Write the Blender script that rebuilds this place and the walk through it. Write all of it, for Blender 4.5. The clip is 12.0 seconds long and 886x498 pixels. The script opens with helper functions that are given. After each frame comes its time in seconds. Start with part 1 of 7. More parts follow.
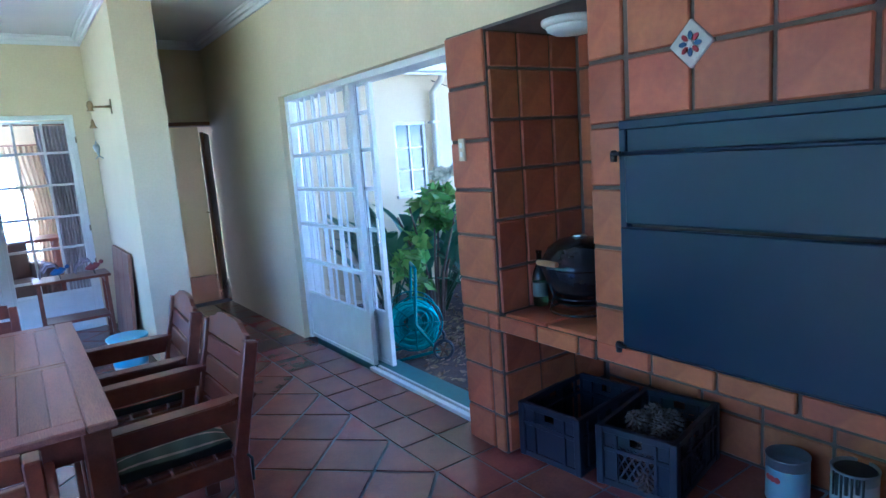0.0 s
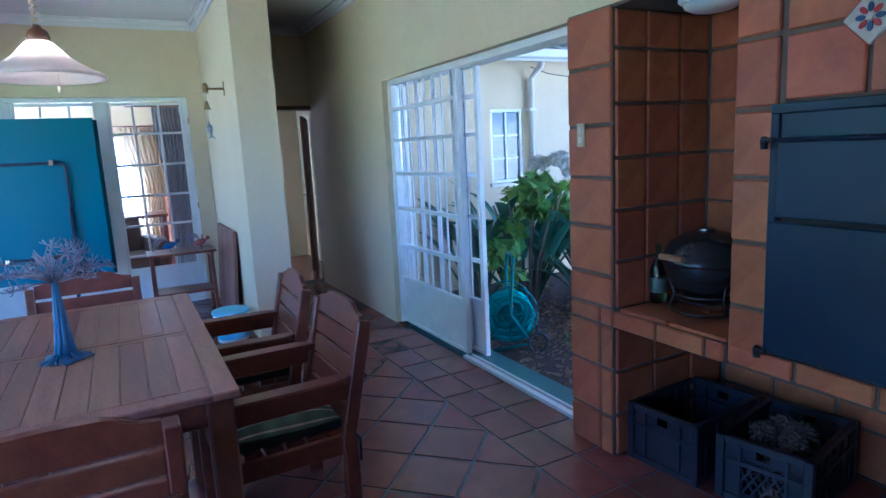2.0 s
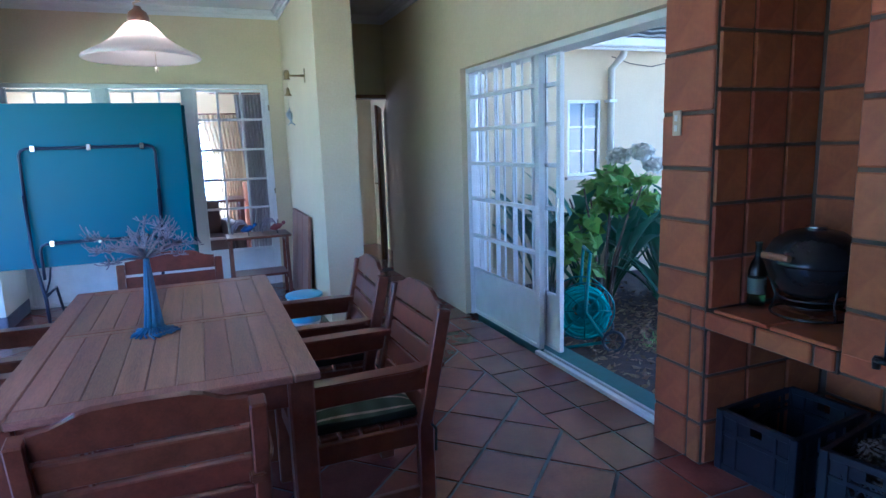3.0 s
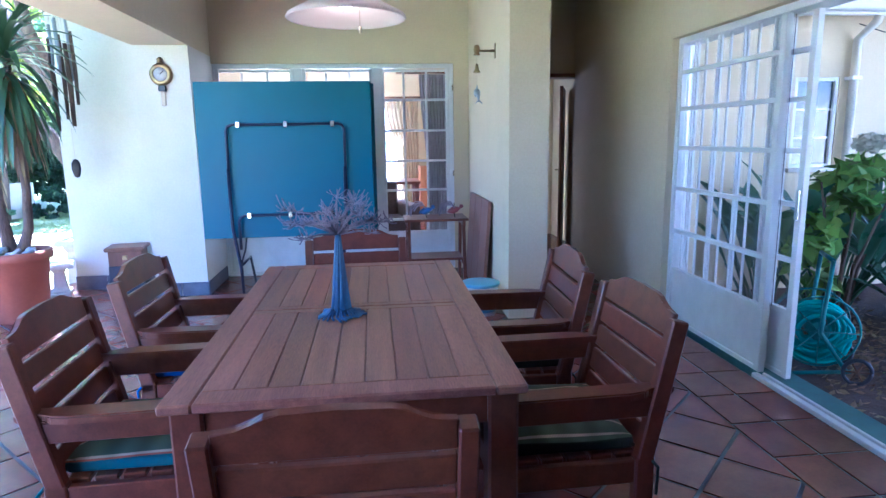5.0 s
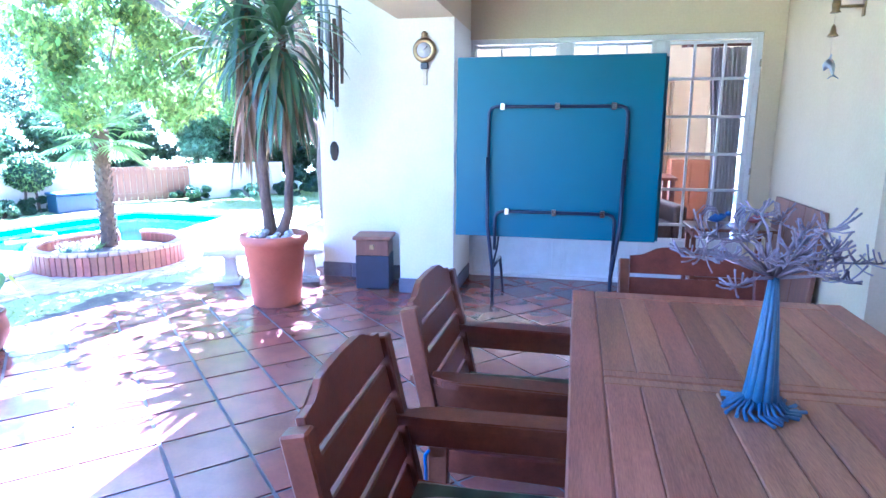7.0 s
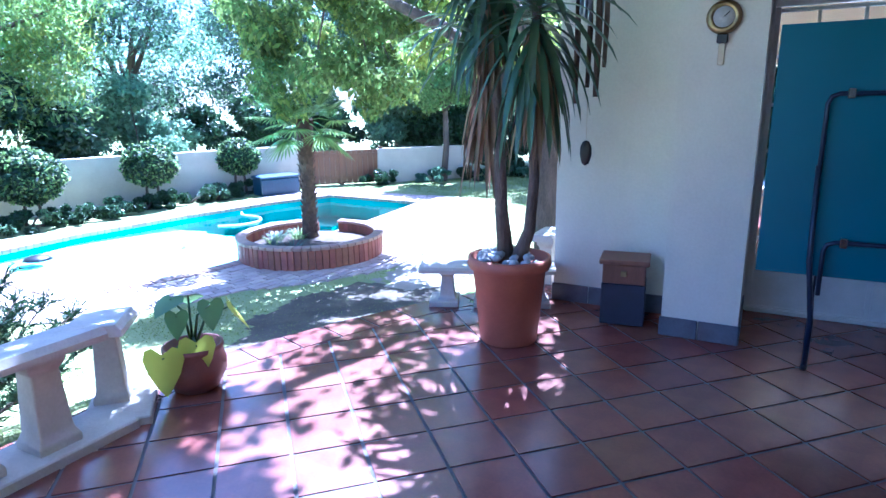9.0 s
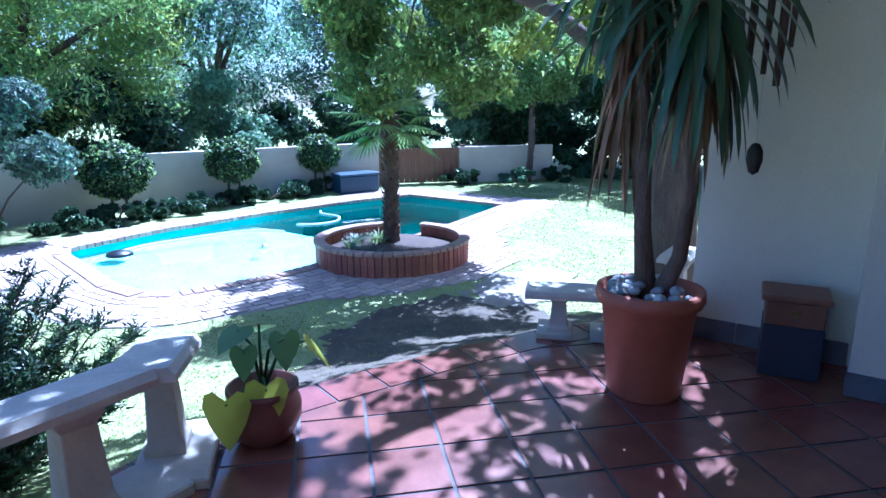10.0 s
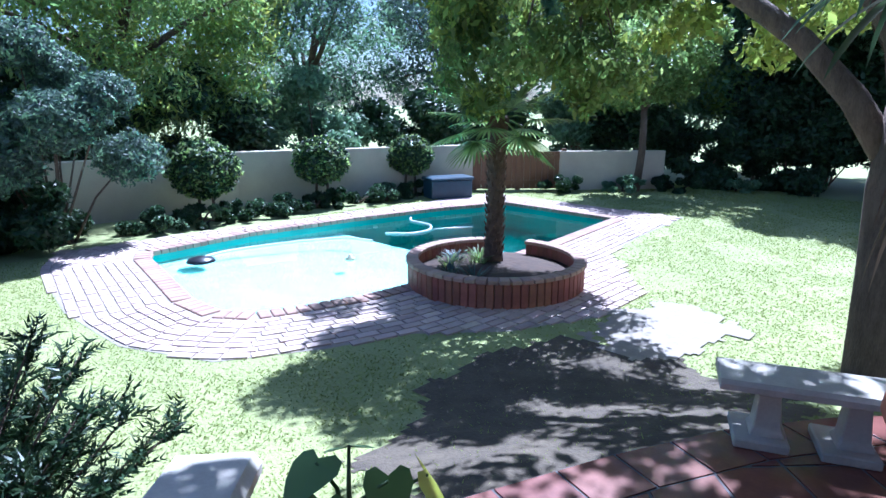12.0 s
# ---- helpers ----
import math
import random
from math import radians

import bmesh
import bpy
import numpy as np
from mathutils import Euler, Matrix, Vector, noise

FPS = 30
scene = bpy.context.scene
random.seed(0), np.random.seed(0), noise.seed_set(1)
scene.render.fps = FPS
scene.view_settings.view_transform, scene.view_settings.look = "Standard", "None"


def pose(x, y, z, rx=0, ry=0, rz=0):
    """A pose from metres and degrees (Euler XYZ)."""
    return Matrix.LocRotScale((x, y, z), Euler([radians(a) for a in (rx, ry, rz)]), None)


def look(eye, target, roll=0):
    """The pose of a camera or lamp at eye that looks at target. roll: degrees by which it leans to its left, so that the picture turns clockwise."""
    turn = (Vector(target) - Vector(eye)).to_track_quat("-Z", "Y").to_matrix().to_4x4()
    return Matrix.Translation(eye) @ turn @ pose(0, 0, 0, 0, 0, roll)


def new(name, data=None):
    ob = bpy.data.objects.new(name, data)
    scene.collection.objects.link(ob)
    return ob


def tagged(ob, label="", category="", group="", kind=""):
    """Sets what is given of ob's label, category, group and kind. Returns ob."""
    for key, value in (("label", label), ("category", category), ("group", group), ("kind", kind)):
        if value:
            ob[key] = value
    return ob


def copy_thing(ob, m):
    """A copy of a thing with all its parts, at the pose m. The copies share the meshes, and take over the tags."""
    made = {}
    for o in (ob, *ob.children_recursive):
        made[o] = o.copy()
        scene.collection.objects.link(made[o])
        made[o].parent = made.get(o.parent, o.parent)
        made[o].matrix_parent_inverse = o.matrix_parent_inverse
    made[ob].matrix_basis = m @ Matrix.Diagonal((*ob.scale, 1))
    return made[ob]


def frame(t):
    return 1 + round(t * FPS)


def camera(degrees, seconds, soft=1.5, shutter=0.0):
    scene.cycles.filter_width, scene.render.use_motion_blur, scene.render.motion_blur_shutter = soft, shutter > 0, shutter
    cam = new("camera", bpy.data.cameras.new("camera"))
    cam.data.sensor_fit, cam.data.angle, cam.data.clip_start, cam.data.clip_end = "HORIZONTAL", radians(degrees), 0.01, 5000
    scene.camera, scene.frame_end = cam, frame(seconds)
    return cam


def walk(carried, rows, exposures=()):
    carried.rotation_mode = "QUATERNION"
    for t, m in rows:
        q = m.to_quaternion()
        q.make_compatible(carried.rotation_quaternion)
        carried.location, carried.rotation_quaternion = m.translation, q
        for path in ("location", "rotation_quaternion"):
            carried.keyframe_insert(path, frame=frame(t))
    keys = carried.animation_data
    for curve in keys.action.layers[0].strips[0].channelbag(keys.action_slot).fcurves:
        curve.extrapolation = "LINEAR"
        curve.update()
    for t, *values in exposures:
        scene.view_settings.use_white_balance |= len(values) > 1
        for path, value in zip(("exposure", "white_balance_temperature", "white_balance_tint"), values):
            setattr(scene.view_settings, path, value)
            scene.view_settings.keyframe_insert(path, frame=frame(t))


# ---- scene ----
cam = camera(72.6, 12.0)
PATH = [
    (0, (0.364, 0.182, 1.556), (1.5, 1.797, 1.24), -4.2),
    (0.5, (0.34, 0.208, 1.553), (1.453, 1.839, 1.233), -3.8),
    (1, (0.321, 0.237, 1.549), (1.383, 1.901, 1.226), -3.6),
    (1.5, (0.301, 0.281, 1.542), (1.299, 1.984, 1.216), -3.2),
    (2, (0.265, 0.337, 1.534), (1.183, 2.083, 1.203), -2.9),
    (2.5, (0.226, 0.38, 1.528), (1.042, 2.175, 1.193), -2.5),
    (2.7, (0.223, 0.401, 1.516), (1.001, 2.212, 1.178), -2.2),
    (4.5, (0.184, 0.707, 1.468), (0.591, 2.632, 1.109), -1.3),
    (5, (0.133, 0.856, 1.439), (0.351, 2.81, 1.074), -0.9),
    (5.5, (0.013, 1.062, 1.445), (0.046, 3.027, 1.073), -0.6),
    (6, (-0.124, 1.248, 1.445), (-0.279, 3.205, 1.062), -0.1),
    (6.5, (-0.288, 1.483, 1.422), (-0.592, 3.422, 1.036), 0.0),
    (6.7, (-0.36, 1.577, 1.404), (-0.711, 3.508, 1.017), 0.1),
    (8.5, (-1.127, 2.297, 1.535), (-1.915, 4.077, 1.075), -0.9),
    (9, (-1.409, 2.509, 1.54), (-2.324, 4.226, 1.076), -0.8),
    (9.5, (-1.724, 2.754, 1.532), (-2.743, 4.41, 1.065), -0.4),
    (10, (-1.991, 3.029, 1.508), (-3.106, 4.622, 1.04), -0.5),
    (10.5, (-2.273, 3.218, 1.526), (-3.448, 4.767, 1.056), -0.1),
    (11, (-2.496, 3.421, 1.516), (-3.716, 4.935, 1.047), -0.0),
    (11.5, (-2.701, 3.574, 1.517), (-3.973, 5.044, 1.047), 0.1),
    (12, (-2.931, 3.722, 1.513), (-4.25, 5.15, 1.044), 0.2),
]
walk(cam, [(t, look(eye, target, roll)) for t, eye, target, roll in PATH], exposures=[(0, 4.85, 3820, 15), (1.0, 4.7, 3840, 16), (2.5, 4.33, 3880, 16), (4.5, 4.55, 4100, 22), (6.0, 4.88, 4120, 26), (6.7, 5.0, 4120, 27), (8.5, 4.05, 4150, 26), (9.5, 2.1, 4050, 19), (11, 1.6, 4260, 18), (12, 1.35, 4550, 18)])

# ---- light ----
SUN_WAY = Vector((0.36, -0.933, 0.0)).normalized()
SUN_EL = radians(56)
world = bpy.data.worlds.new("sky")
scene.world = world
world.use_nodes = True
wn = world.node_tree
sky = wn.nodes.new("ShaderNodeTexSky")
sky.sky_type, sky.sun_disc = "NISHITA", False
sky.sun_elevation = SUN_EL
sky.sun_rotation = math.atan2(-SUN_WAY.x, -SUN_WAY.y)
wn.nodes["Background"].inputs["Strength"].default_value = 0.06
wn.links.new(sky.outputs[0], wn.nodes["Background"].inputs["Color"])
sun = new("sun", bpy.data.lights.new("sun", "SUN"))
sun.data.energy, sun.data.angle, sun.data.color = 5.0, radians(0.55), (1.0, 0.95, 0.87)
sun_from = Vector((-SUN_WAY.x * math.cos(SUN_EL), -SUN_WAY.y * math.cos(SUN_EL), math.sin(SUN_EL)))
sun.matrix_world = look(sun_from * 30, (0, 0, 0))

# area lamps added in two lounge openings to brighten the room like sky light
for eye, aim, wide, high, watts in (((-2.6, 9.75, 1.28), (0, 9.75, 1.0), 3.2, 1.8, 2.6), ((0.08, 12.12, 1.18), (0.08, 9.0, 0.9), 1.0, 1.6, 2.2)):
    lounge_fill_lamp = new("lounge_fill_lamp", bpy.data.lights.new("lounge_fill_lamp", "AREA"))
    lounge_fill_lamp.data.shape, lounge_fill_lamp.data.size, lounge_fill_lamp.data.size_y = "RECTANGLE", wide, high
    lounge_fill_lamp.data.energy, lounge_fill_lamp.data.color = watts, (1.0, 0.97, 0.93)
    lounge_fill_lamp.matrix_world = look(eye, aim)

# ---- materials ----
def nodes_of(name):
    m = bpy.data.materials.new(name)
    m.use_nodes = True
    return m, m.node_tree, m.node_tree.nodes["Principled BSDF"]


def mat(name, a, b=None, rough=0.6, metal=0.0, scale=8.0, fine=90.0, bump=0.15, spread=0.0, stretch=(1, 1, 1), spec=0.5,
        through_light=0.0, island=0.0, grain=0.25, rough_var=0.12, dist=0.004):
    """A surface of two tones mixed by coarse and fine noise, with relief and, for pieces, a spread from piece to piece."""
    m, t, p = nodes_of(name)
    b = b or tuple(c * 0.72 for c in a)
    co = t.nodes.new("ShaderNodeTexCoord")
    mp = t.nodes.new("ShaderNodeMapping")
    mp.inputs["Scale"].default_value = stretch
    t.links.new(co.outputs["Object"], mp.inputs[0])
    n1 = t.nodes.new("ShaderNodeTexNoise")
    n1.inputs["Scale"].default_value, n1.inputs["Detail"].default_value, n1.inputs["Roughness"].default_value = scale, 5, 0.62
    n2 = t.nodes.new("ShaderNodeTexNoise")
    n2.inputs["Scale"].default_value, n2.inputs["Detail"].default_value = fine, 3
    for n in (n1, n2):
        t.links.new(mp.outputs[0], n.inputs["Vector"])
    blend = t.nodes.new("ShaderNodeMix")
    blend.inputs[0].default_value = grain
    t.links.new(n1.outputs[0], blend.inputs[2])
    t.links.new(n2.outputs[0], blend.inputs[3])
    ramp = t.nodes.new("ShaderNodeValToRGB")
    ramp.color_ramp.elements[0].position, ramp.color_ramp.elements[1].position = 0.33, 0.67
    ramp.color_ramp.elements[0].color, ramp.color_ramp.elements[1].color = (*b, 1), (*a, 1)
    t.links.new(blend.outputs[0], ramp.inputs[0])
    colour = ramp.outputs[0]
    if spread or island:
        if island:
            src = t.nodes.new("ShaderNodeNewGeometry").outputs["Random Per Island"]
        else:
            src = t.nodes.new("ShaderNodeObjectInfo").outputs["Random"]
        amount = spread or island
        hsv = t.nodes.new("ShaderNodeHueSaturation")
        r = t.nodes.new("ShaderNodeMapRange")
        r.inputs[3].default_value, r.inputs[4].default_value = 1 - amount, 1 + amount
        t.links.new(src, r.inputs[0])
        t.links.new(r.outputs[0], hsv.inputs["Value"])
        r2 = t.nodes.new("ShaderNodeMapRange")
        r2.inputs[3].default_value, r2.inputs[4].default_value = 0.5 - amount * 0.06, 0.5 + amount * 0.06
        mul = t.nodes.new("ShaderNodeMath")
        mul.operation = "FRACT"
        m7 = t.nodes.new("ShaderNodeMath")
        m7.operation, m7.inputs[1].default_value = "MULTIPLY", 7.3
        t.links.new(src, m7.inputs[0])
        t.links.new(m7.outputs[0], mul.inputs[0])
        t.links.new(mul.outputs[0], r2.inputs[0])
        t.links.new(r2.outputs[0], hsv.inputs["Hue"])
        t.links.new(colour, hsv.inputs["Color"])
        colour = hsv.outputs[0]
    t.links.new(colour, p.inputs["Base Color"])
    rr = t.nodes.new("ShaderNodeMapRange")
    rr.inputs[3].default_value, rr.inputs[4].default_value = max(0.02, rough - rough_var), min(1, rough + rough_var)
    t.links.new(n1.outputs[0], rr.inputs[0])
    t.links.new(rr.outputs[0], p.inputs["Roughness"])
    p.inputs["Metallic"].default_value = metal
    p.inputs["Specular IOR Level"].default_value = spec
    if bump:
        bp = t.nodes.new("ShaderNodeBump")
        bp.inputs["Strength"].default_value, bp.inputs["Distance"].default_value = bump, dist
        t.links.new(blend.outputs[0], bp.inputs["Height"])
        t.links.new(bp.outputs[0], p.inputs["Normal"])
    if through_light:
        tr = t.nodes.new("ShaderNodeBsdfTranslucent")
        t.links.new(colour, tr.inputs[0])
        mx = t.nodes.new("ShaderNodeMixShader")
        mx.inputs[0].default_value = through_light
        t.links.new(p.outputs[0], mx.inputs[1])
        t.links.new(tr.outputs[0], mx.inputs[2])
        t.links.new(mx.outputs[0], t.nodes["Material Output"].inputs[0])
    return m


def glass_mat(name, rough=0.0, tint=(1, 1, 1)):
    m, t, p = nodes_of(name)
    p.inputs["Base Color"].default_value = (*tint, 1)
    p.inputs["Transmission Weight"].default_value, p.inputs["Roughness"].default_value = 1.0, rough
    p.inputs["IOR"].default_value = 1.45
    return m


PLASTER = mat("cream_plaster", (0.66, 0.56, 0.36), (0.60, 0.50, 0.31), 0.85, scale=3, fine=55, bump=0.5, grain=0.45, dist=0.006)
PLASTER_WHITE = mat("pale_plaster", (0.74, 0.70, 0.60), (0.66, 0.62, 0.52), 0.85, scale=3, fine=55, bump=0.5, grain=0.45, dist=0.006)
CEILING = mat("ceiling_paint", (0.74, 0.74, 0.74), (0.69, 0.69, 0.70), 0.9, scale=2, bump=0.05)
WHITE = mat("white_gloss_paint", (0.80, 0.80, 0.78), (0.70, 0.70, 0.67), 0.35, scale=7, bump=0.08)
FLOOR_TILE = mat("terracotta_floor_tile", (0.24, 0.082, 0.055), (0.14, 0.05, 0.037), 0.25, scale=5, fine=60, bump=0.06, rough_var=0.05, spread=0.15, spec=0.85)
FLOOR_TILE_ISLE = mat("terracotta_floor_tile_cut", (0.24, 0.082, 0.055), (0.14, 0.05, 0.037), 0.25, scale=5, fine=60, bump=0.06, rough_var=0.05, island=0.15, spec=0.85)
GROUT = mat("grey_grout", (0.15, 0.14, 0.14), (0.085, 0.08, 0.085), 0.9, scale=12, bump=0.4)
WALL_TILE = mat("terracotta_wall_tile", (0.40, 0.132, 0.047), (0.24, 0.072, 0.032), 0.42, scale=4, fine=45, bump=0.3, spread=0.13)
WALL_GROUT = mat("wall_grout", (0.13, 0.105, 0.085), (0.085, 0.068, 0.055), 0.9, scale=14, bump=0.4)
DARK_TILE = mat("slate_skirting", (0.16, 0.16, 0.19), (0.09, 0.09, 0.11), 0.5, scale=8, bump=0.3)
STEEL_BLUE = mat("blue_black_enamel", (0.012, 0.027, 0.058), (0.010, 0.022, 0.047), 0.36, scale=4, fine=160, bump=0.06, metal=0.2)
TABLE_WOOD = mat("weathered_table_wood", (0.37, 0.185, 0.11), (0.15, 0.065, 0.04), 0.46, scale=5, fine=70, bump=0.4, stretch=(5, 0.45, 5), spread=0.2, grain=0.4)
CHAIR_WOOD = mat("dark_stained_wood", (0.19, 0.062, 0.031), (0.10, 0.031, 0.017), 0.33, scale=7, fine=60, bump=0.3, stretch=(2.5, 2.5, 2.5), spread=0.12)
PLANK_WOOD = mat("brown_board", (0.24, 0.11, 0.065), (0.15, 0.065, 0.04), 0.5, scale=4, fine=40, bump=0.25, stretch=(5, 5, 0.5))
DOOR_WOOD = mat("varnished_door_wood", (0.20, 0.09, 0.04), (0.12, 0.05, 0.025), 0.35, scale=4, fine=40, bump=0.2, stretch=(5, 5, 0.5))
PP_TEAL = mat("teal_board_paint", (0.010, 0.115, 0.17), (0.008, 0.10, 0.145), 0.5, scale=3, fine=150, bump=0.05)
PP_STEEL = mat("navy_tube", (0.02, 0.03, 0.06), (0.015, 0.02, 0.045), 0.35, bump=0.05, metal=0.3)
CHROME = mat("chrome", (0.75, 0.75, 0.75), (0.6, 0.6, 0.6), 0.2, metal=1.0, bump=0.03)
BRASS = mat("aged_brass", (0.42, 0.32, 0.15), (0.22, 0.16, 0.08), 0.35, metal=1.0, bump=0.1, scale=20)
BLACK = mat("black_paint", (0.022, 0.022, 0.024), (0.014, 0.014, 0.016), 0.4, scale=10, bump=0.1)
BLACK_PLASTIC = mat("black_plastic", (0.020, 0.021, 0.032), (0.013, 0.014, 0.021), 0.38, scale=10, bump=0.1)
TERRACOTTA = mat("terracotta_pot", (0.42, 0.135, 0.075), (0.33, 0.10, 0.055), 0.6, scale=5, fine=50, bump=0.25)
PRECAST = mat("precast_concrete", (0.60, 0.55, 0.47), (0.45, 0.40, 0.33), 0.9, scale=7, fine=70, bump=0.6, dist=0.008)
GRASS_BASE = mat("lawn_soil", (0.35, 0.37, 0.15), (0.27, 0.30, 0.11), 0.95, scale=1.2, fine=40, bump=0.8, dist=0.03, grain=0.4)
SOIL = mat("soil", (0.10, 0.065, 0.045), (0.05, 0.033, 0.024), 0.95, scale=9, fine=60, bump=1.0, dist=0.03)
BLADE = mat("grass_blade", (0.36, 0.40, 0.14), (0.28, 0.33, 0.10), 0.9, scale=2, fine=5, bump=0, through_light=0.5, island=0.07, spec=0.2)
PAVER = mat("clay_paver", (0.58, 0.46, 0.40), (0.47, 0.35, 0.30), 0.85, scale=9, fine=80, bump=0.4, island=0.2)
COPING = mat("worn_coping_brick", (0.46, 0.31, 0.24), (0.35, 0.22, 0.17), 0.85, scale=9, fine=80, bump=0.5, spread=0.15)
BRICK = mat("clay_brick", (0.36, 0.14, 0.09), (0.24, 0.09, 0.06), 0.8, scale=9, fine=80, bump=0.5, spread=0.2)
MORTAR = mat("mortar", (0.36, 0.32, 0.28), (0.27, 0.24, 0.21), 0.95, scale=15, bump=0.5)
# teal and pale tones put the water's depth darkening and glare into the plaster
POOL_WALL = mat("pool_plaster_depth_tint", (0.12, 0.40, 0.36), (0.08, 0.30, 0.27), 0.8, scale=2, bump=0.1)
POOL_SHELF = mat("pool_plaster_shallow_glare", (0.46, 0.70, 0.65), (0.37, 0.61, 0.56), 0.8, scale=2, bump=0.1)
BARK = mat("rough_bark", (0.19, 0.135, 0.10), (0.08, 0.057, 0.043), 0.95, scale=5, fine=40, bump=1.0, dist=0.03, stretch=(3, 3, 0.7))
PALM_BARK = mat("palm_bark", (0.16, 0.10, 0.065), (0.07, 0.045, 0.03), 0.95, scale=12, fine=60, bump=1.0, dist=0.02)


def leaf_mat(name, a, b, glow=0.35, rough=0.45):
    return mat(name, a, b, rough, scale=1.2, fine=9, bump=0, through_light=glow, island=0.35)


LEAF_A = leaf_mat("leaf_fresh_green", (0.34, 0.46, 0.15), (0.22, 0.33, 0.10), 0.65)
LEAF_B = leaf_mat("leaf_blue_green", (0.27, 0.41, 0.24), (0.17, 0.28, 0.16), 0.6)
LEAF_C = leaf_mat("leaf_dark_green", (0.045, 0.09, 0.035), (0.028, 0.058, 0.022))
# bright yellow-green leaf tone that stands for sunlit foliage
LEAF_LIT = leaf_mat("leaf_sunlit_yellow_green", (0.40, 0.46, 0.09), (0.28, 0.35, 0.07), 0.6)
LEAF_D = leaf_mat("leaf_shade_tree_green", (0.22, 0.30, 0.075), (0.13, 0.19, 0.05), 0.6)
LEAF_S = leaf_mat("leaf_silver_green", (0.12, 0.18, 0.14), (0.07, 0.11, 0.085), 0.35)
PANE = glass_mat("window_glass")


# ---- mesh helpers ----
def box(bm, x0, x1, y0, y1, z0, z1, bevel=0.0, m=None, segs=1):
    """A box, in the local frame m, with its edges eased by bevel."""
    ps = [(x, y, z) for z in (z0, z1) for y in (y0, y1) for x in (x0, x1)]
    v = [bm.verts.new(m @ Vector(p) if m else p) for p in ps]
    fs = [bm.faces.new([v[i] for i in q]) for q in ((0, 2, 3, 1), (4, 5, 7, 6), (0, 1, 5, 4), (2, 6, 7, 3), (0, 4, 6, 2), (1, 3, 7, 5))]
    if bevel:
        es = list({e for f in fs for e in f.edges})
        bmesh.ops.bevel(bm, geom=es, offset=bevel, segments=segs, affect="EDGES", profile=0.6)
    return v


def lathe(bm, profile, seg=24, at=(0, 0, 0), m=None):
    """A turned shape: (radius, height) pairs about z."""
    rings = []
    for r, z in profile:
        ring = []
        for i in range(seg):
            a = 2 * math.pi * i / seg
            p = Vector((at[0] + r * math.cos(a), at[1] + r * math.sin(a), at[2] + z))
            ring.append(bm.verts.new(m @ p if m else p))
        rings.append(ring)
    for a, b in zip(rings, rings[1:]):
        for i in range(seg):
            f = bm.faces.new((a[i], a[(i + 1) % seg], b[(i + 1) % seg], b[i]))
            f.smooth = True
    for ring, flip in ((rings[0], True), (rings[-1], False)):
        if (ring[0].co - ring[seg // 2].co).length > 1e-4:
            bm.faces.new(ring[::-1] if flip else ring)


def tube(bm, pts, radii, seg=8, caps=True):
    """A tube through points, with a radius at each."""
    pts = [Vector(p) for p in pts]
    if not hasattr(radii, "__len__"):
        radii = [radii] * len(pts)
    rings, side = [], None
    for i, p in enumerate(pts):
        d = (pts[min(i + 1, len(pts) - 1)] - pts[max(i - 1, 0)]).normalized()
        if side is None:
            side = d.orthogonal().normalized()
        side = (side - d * side.dot(d)).normalized()
        up = d.cross(side)
        rings.append([bm.verts.new(p + (side * math.cos(2 * math.pi * k / seg) + up * math.sin(2 * math.pi * k / seg)) * radii[i]) for k in range(seg)])
    for a, b in zip(rings, rings[1:]):
        for k in range(seg):
            f = bm.faces.new((a[k], a[(k + 1) % seg], b[(k + 1) % seg], b[k]))
            f.smooth = True
    if caps:
        bm.faces.new(rings[0][::-1])
        bm.faces.new(rings[-1])


def prism(bm, poly, z0, z1):
    a = [bm.verts.new((x, y, z0)) for x, y in poly]
    b = [bm.verts.new((x, y, z1)) for x, y in poly]
    n = len(poly)
    bm.faces.new(a[::-1])
    bm.faces.new(b)
    for i in range(n):
        bm.faces.new((a[i], a[(i + 1) % n], b[(i + 1) % n], b[i]))


def mesh_of(name, bm, material):
    bmesh.ops.recalc_face_normals(bm, faces=bm.faces)
    me = bpy.data.meshes.new(name)
    bm.to_mesh(me)
    bm.free()
    me.materials.append(material)
    return me


def part(name, bm, material, parent=None, label=""):
    ob = new(name, mesh_of(name, bm, material))
    ob.parent = parent
    return tagged(ob, label)


def structure(name, bm, material, label="", category=""):
    ob = part(name, bm, material)
    return tagged(ob, label, category, kind="structure")


def thing(name, label, category, at=(0, 0, 0), turn=0.0, group=""):
    ob = new(name)
    ob.empty_display_size = 0.1
    ob.matrix_basis = pose(*at, 0, 0, turn)
    return tagged(ob, label, category, group)


def boxpart(name, dims, material, parent, bevel=0.004, label="", m=None):
    bm = bmesh.new()
    box(bm, *dims, bevel, m)
    return part(name, bm, material, parent, label)


def clip(poly, a, b):
    """The part of a polygon on the left of the line from a to b."""
    out = []
    side = lambda p: (b[0] - a[0]) * (p[1] - a[1]) - (b[1] - a[1]) * (p[0] - a[0])
    for i, p in enumerate(poly):
        q = poly[(i + 1) % len(poly)]
        sp, sq = side(p), side(q)
        if sp >= 0:
            out.append(p)
        if (sp > 0 > sq) or (sp < 0 < sq):
            k = sp / (sp - sq)
            out.append((p[0] + (q[0] - p[0]) * k, p[1] + (q[1] - p[1]) * k))
    return out


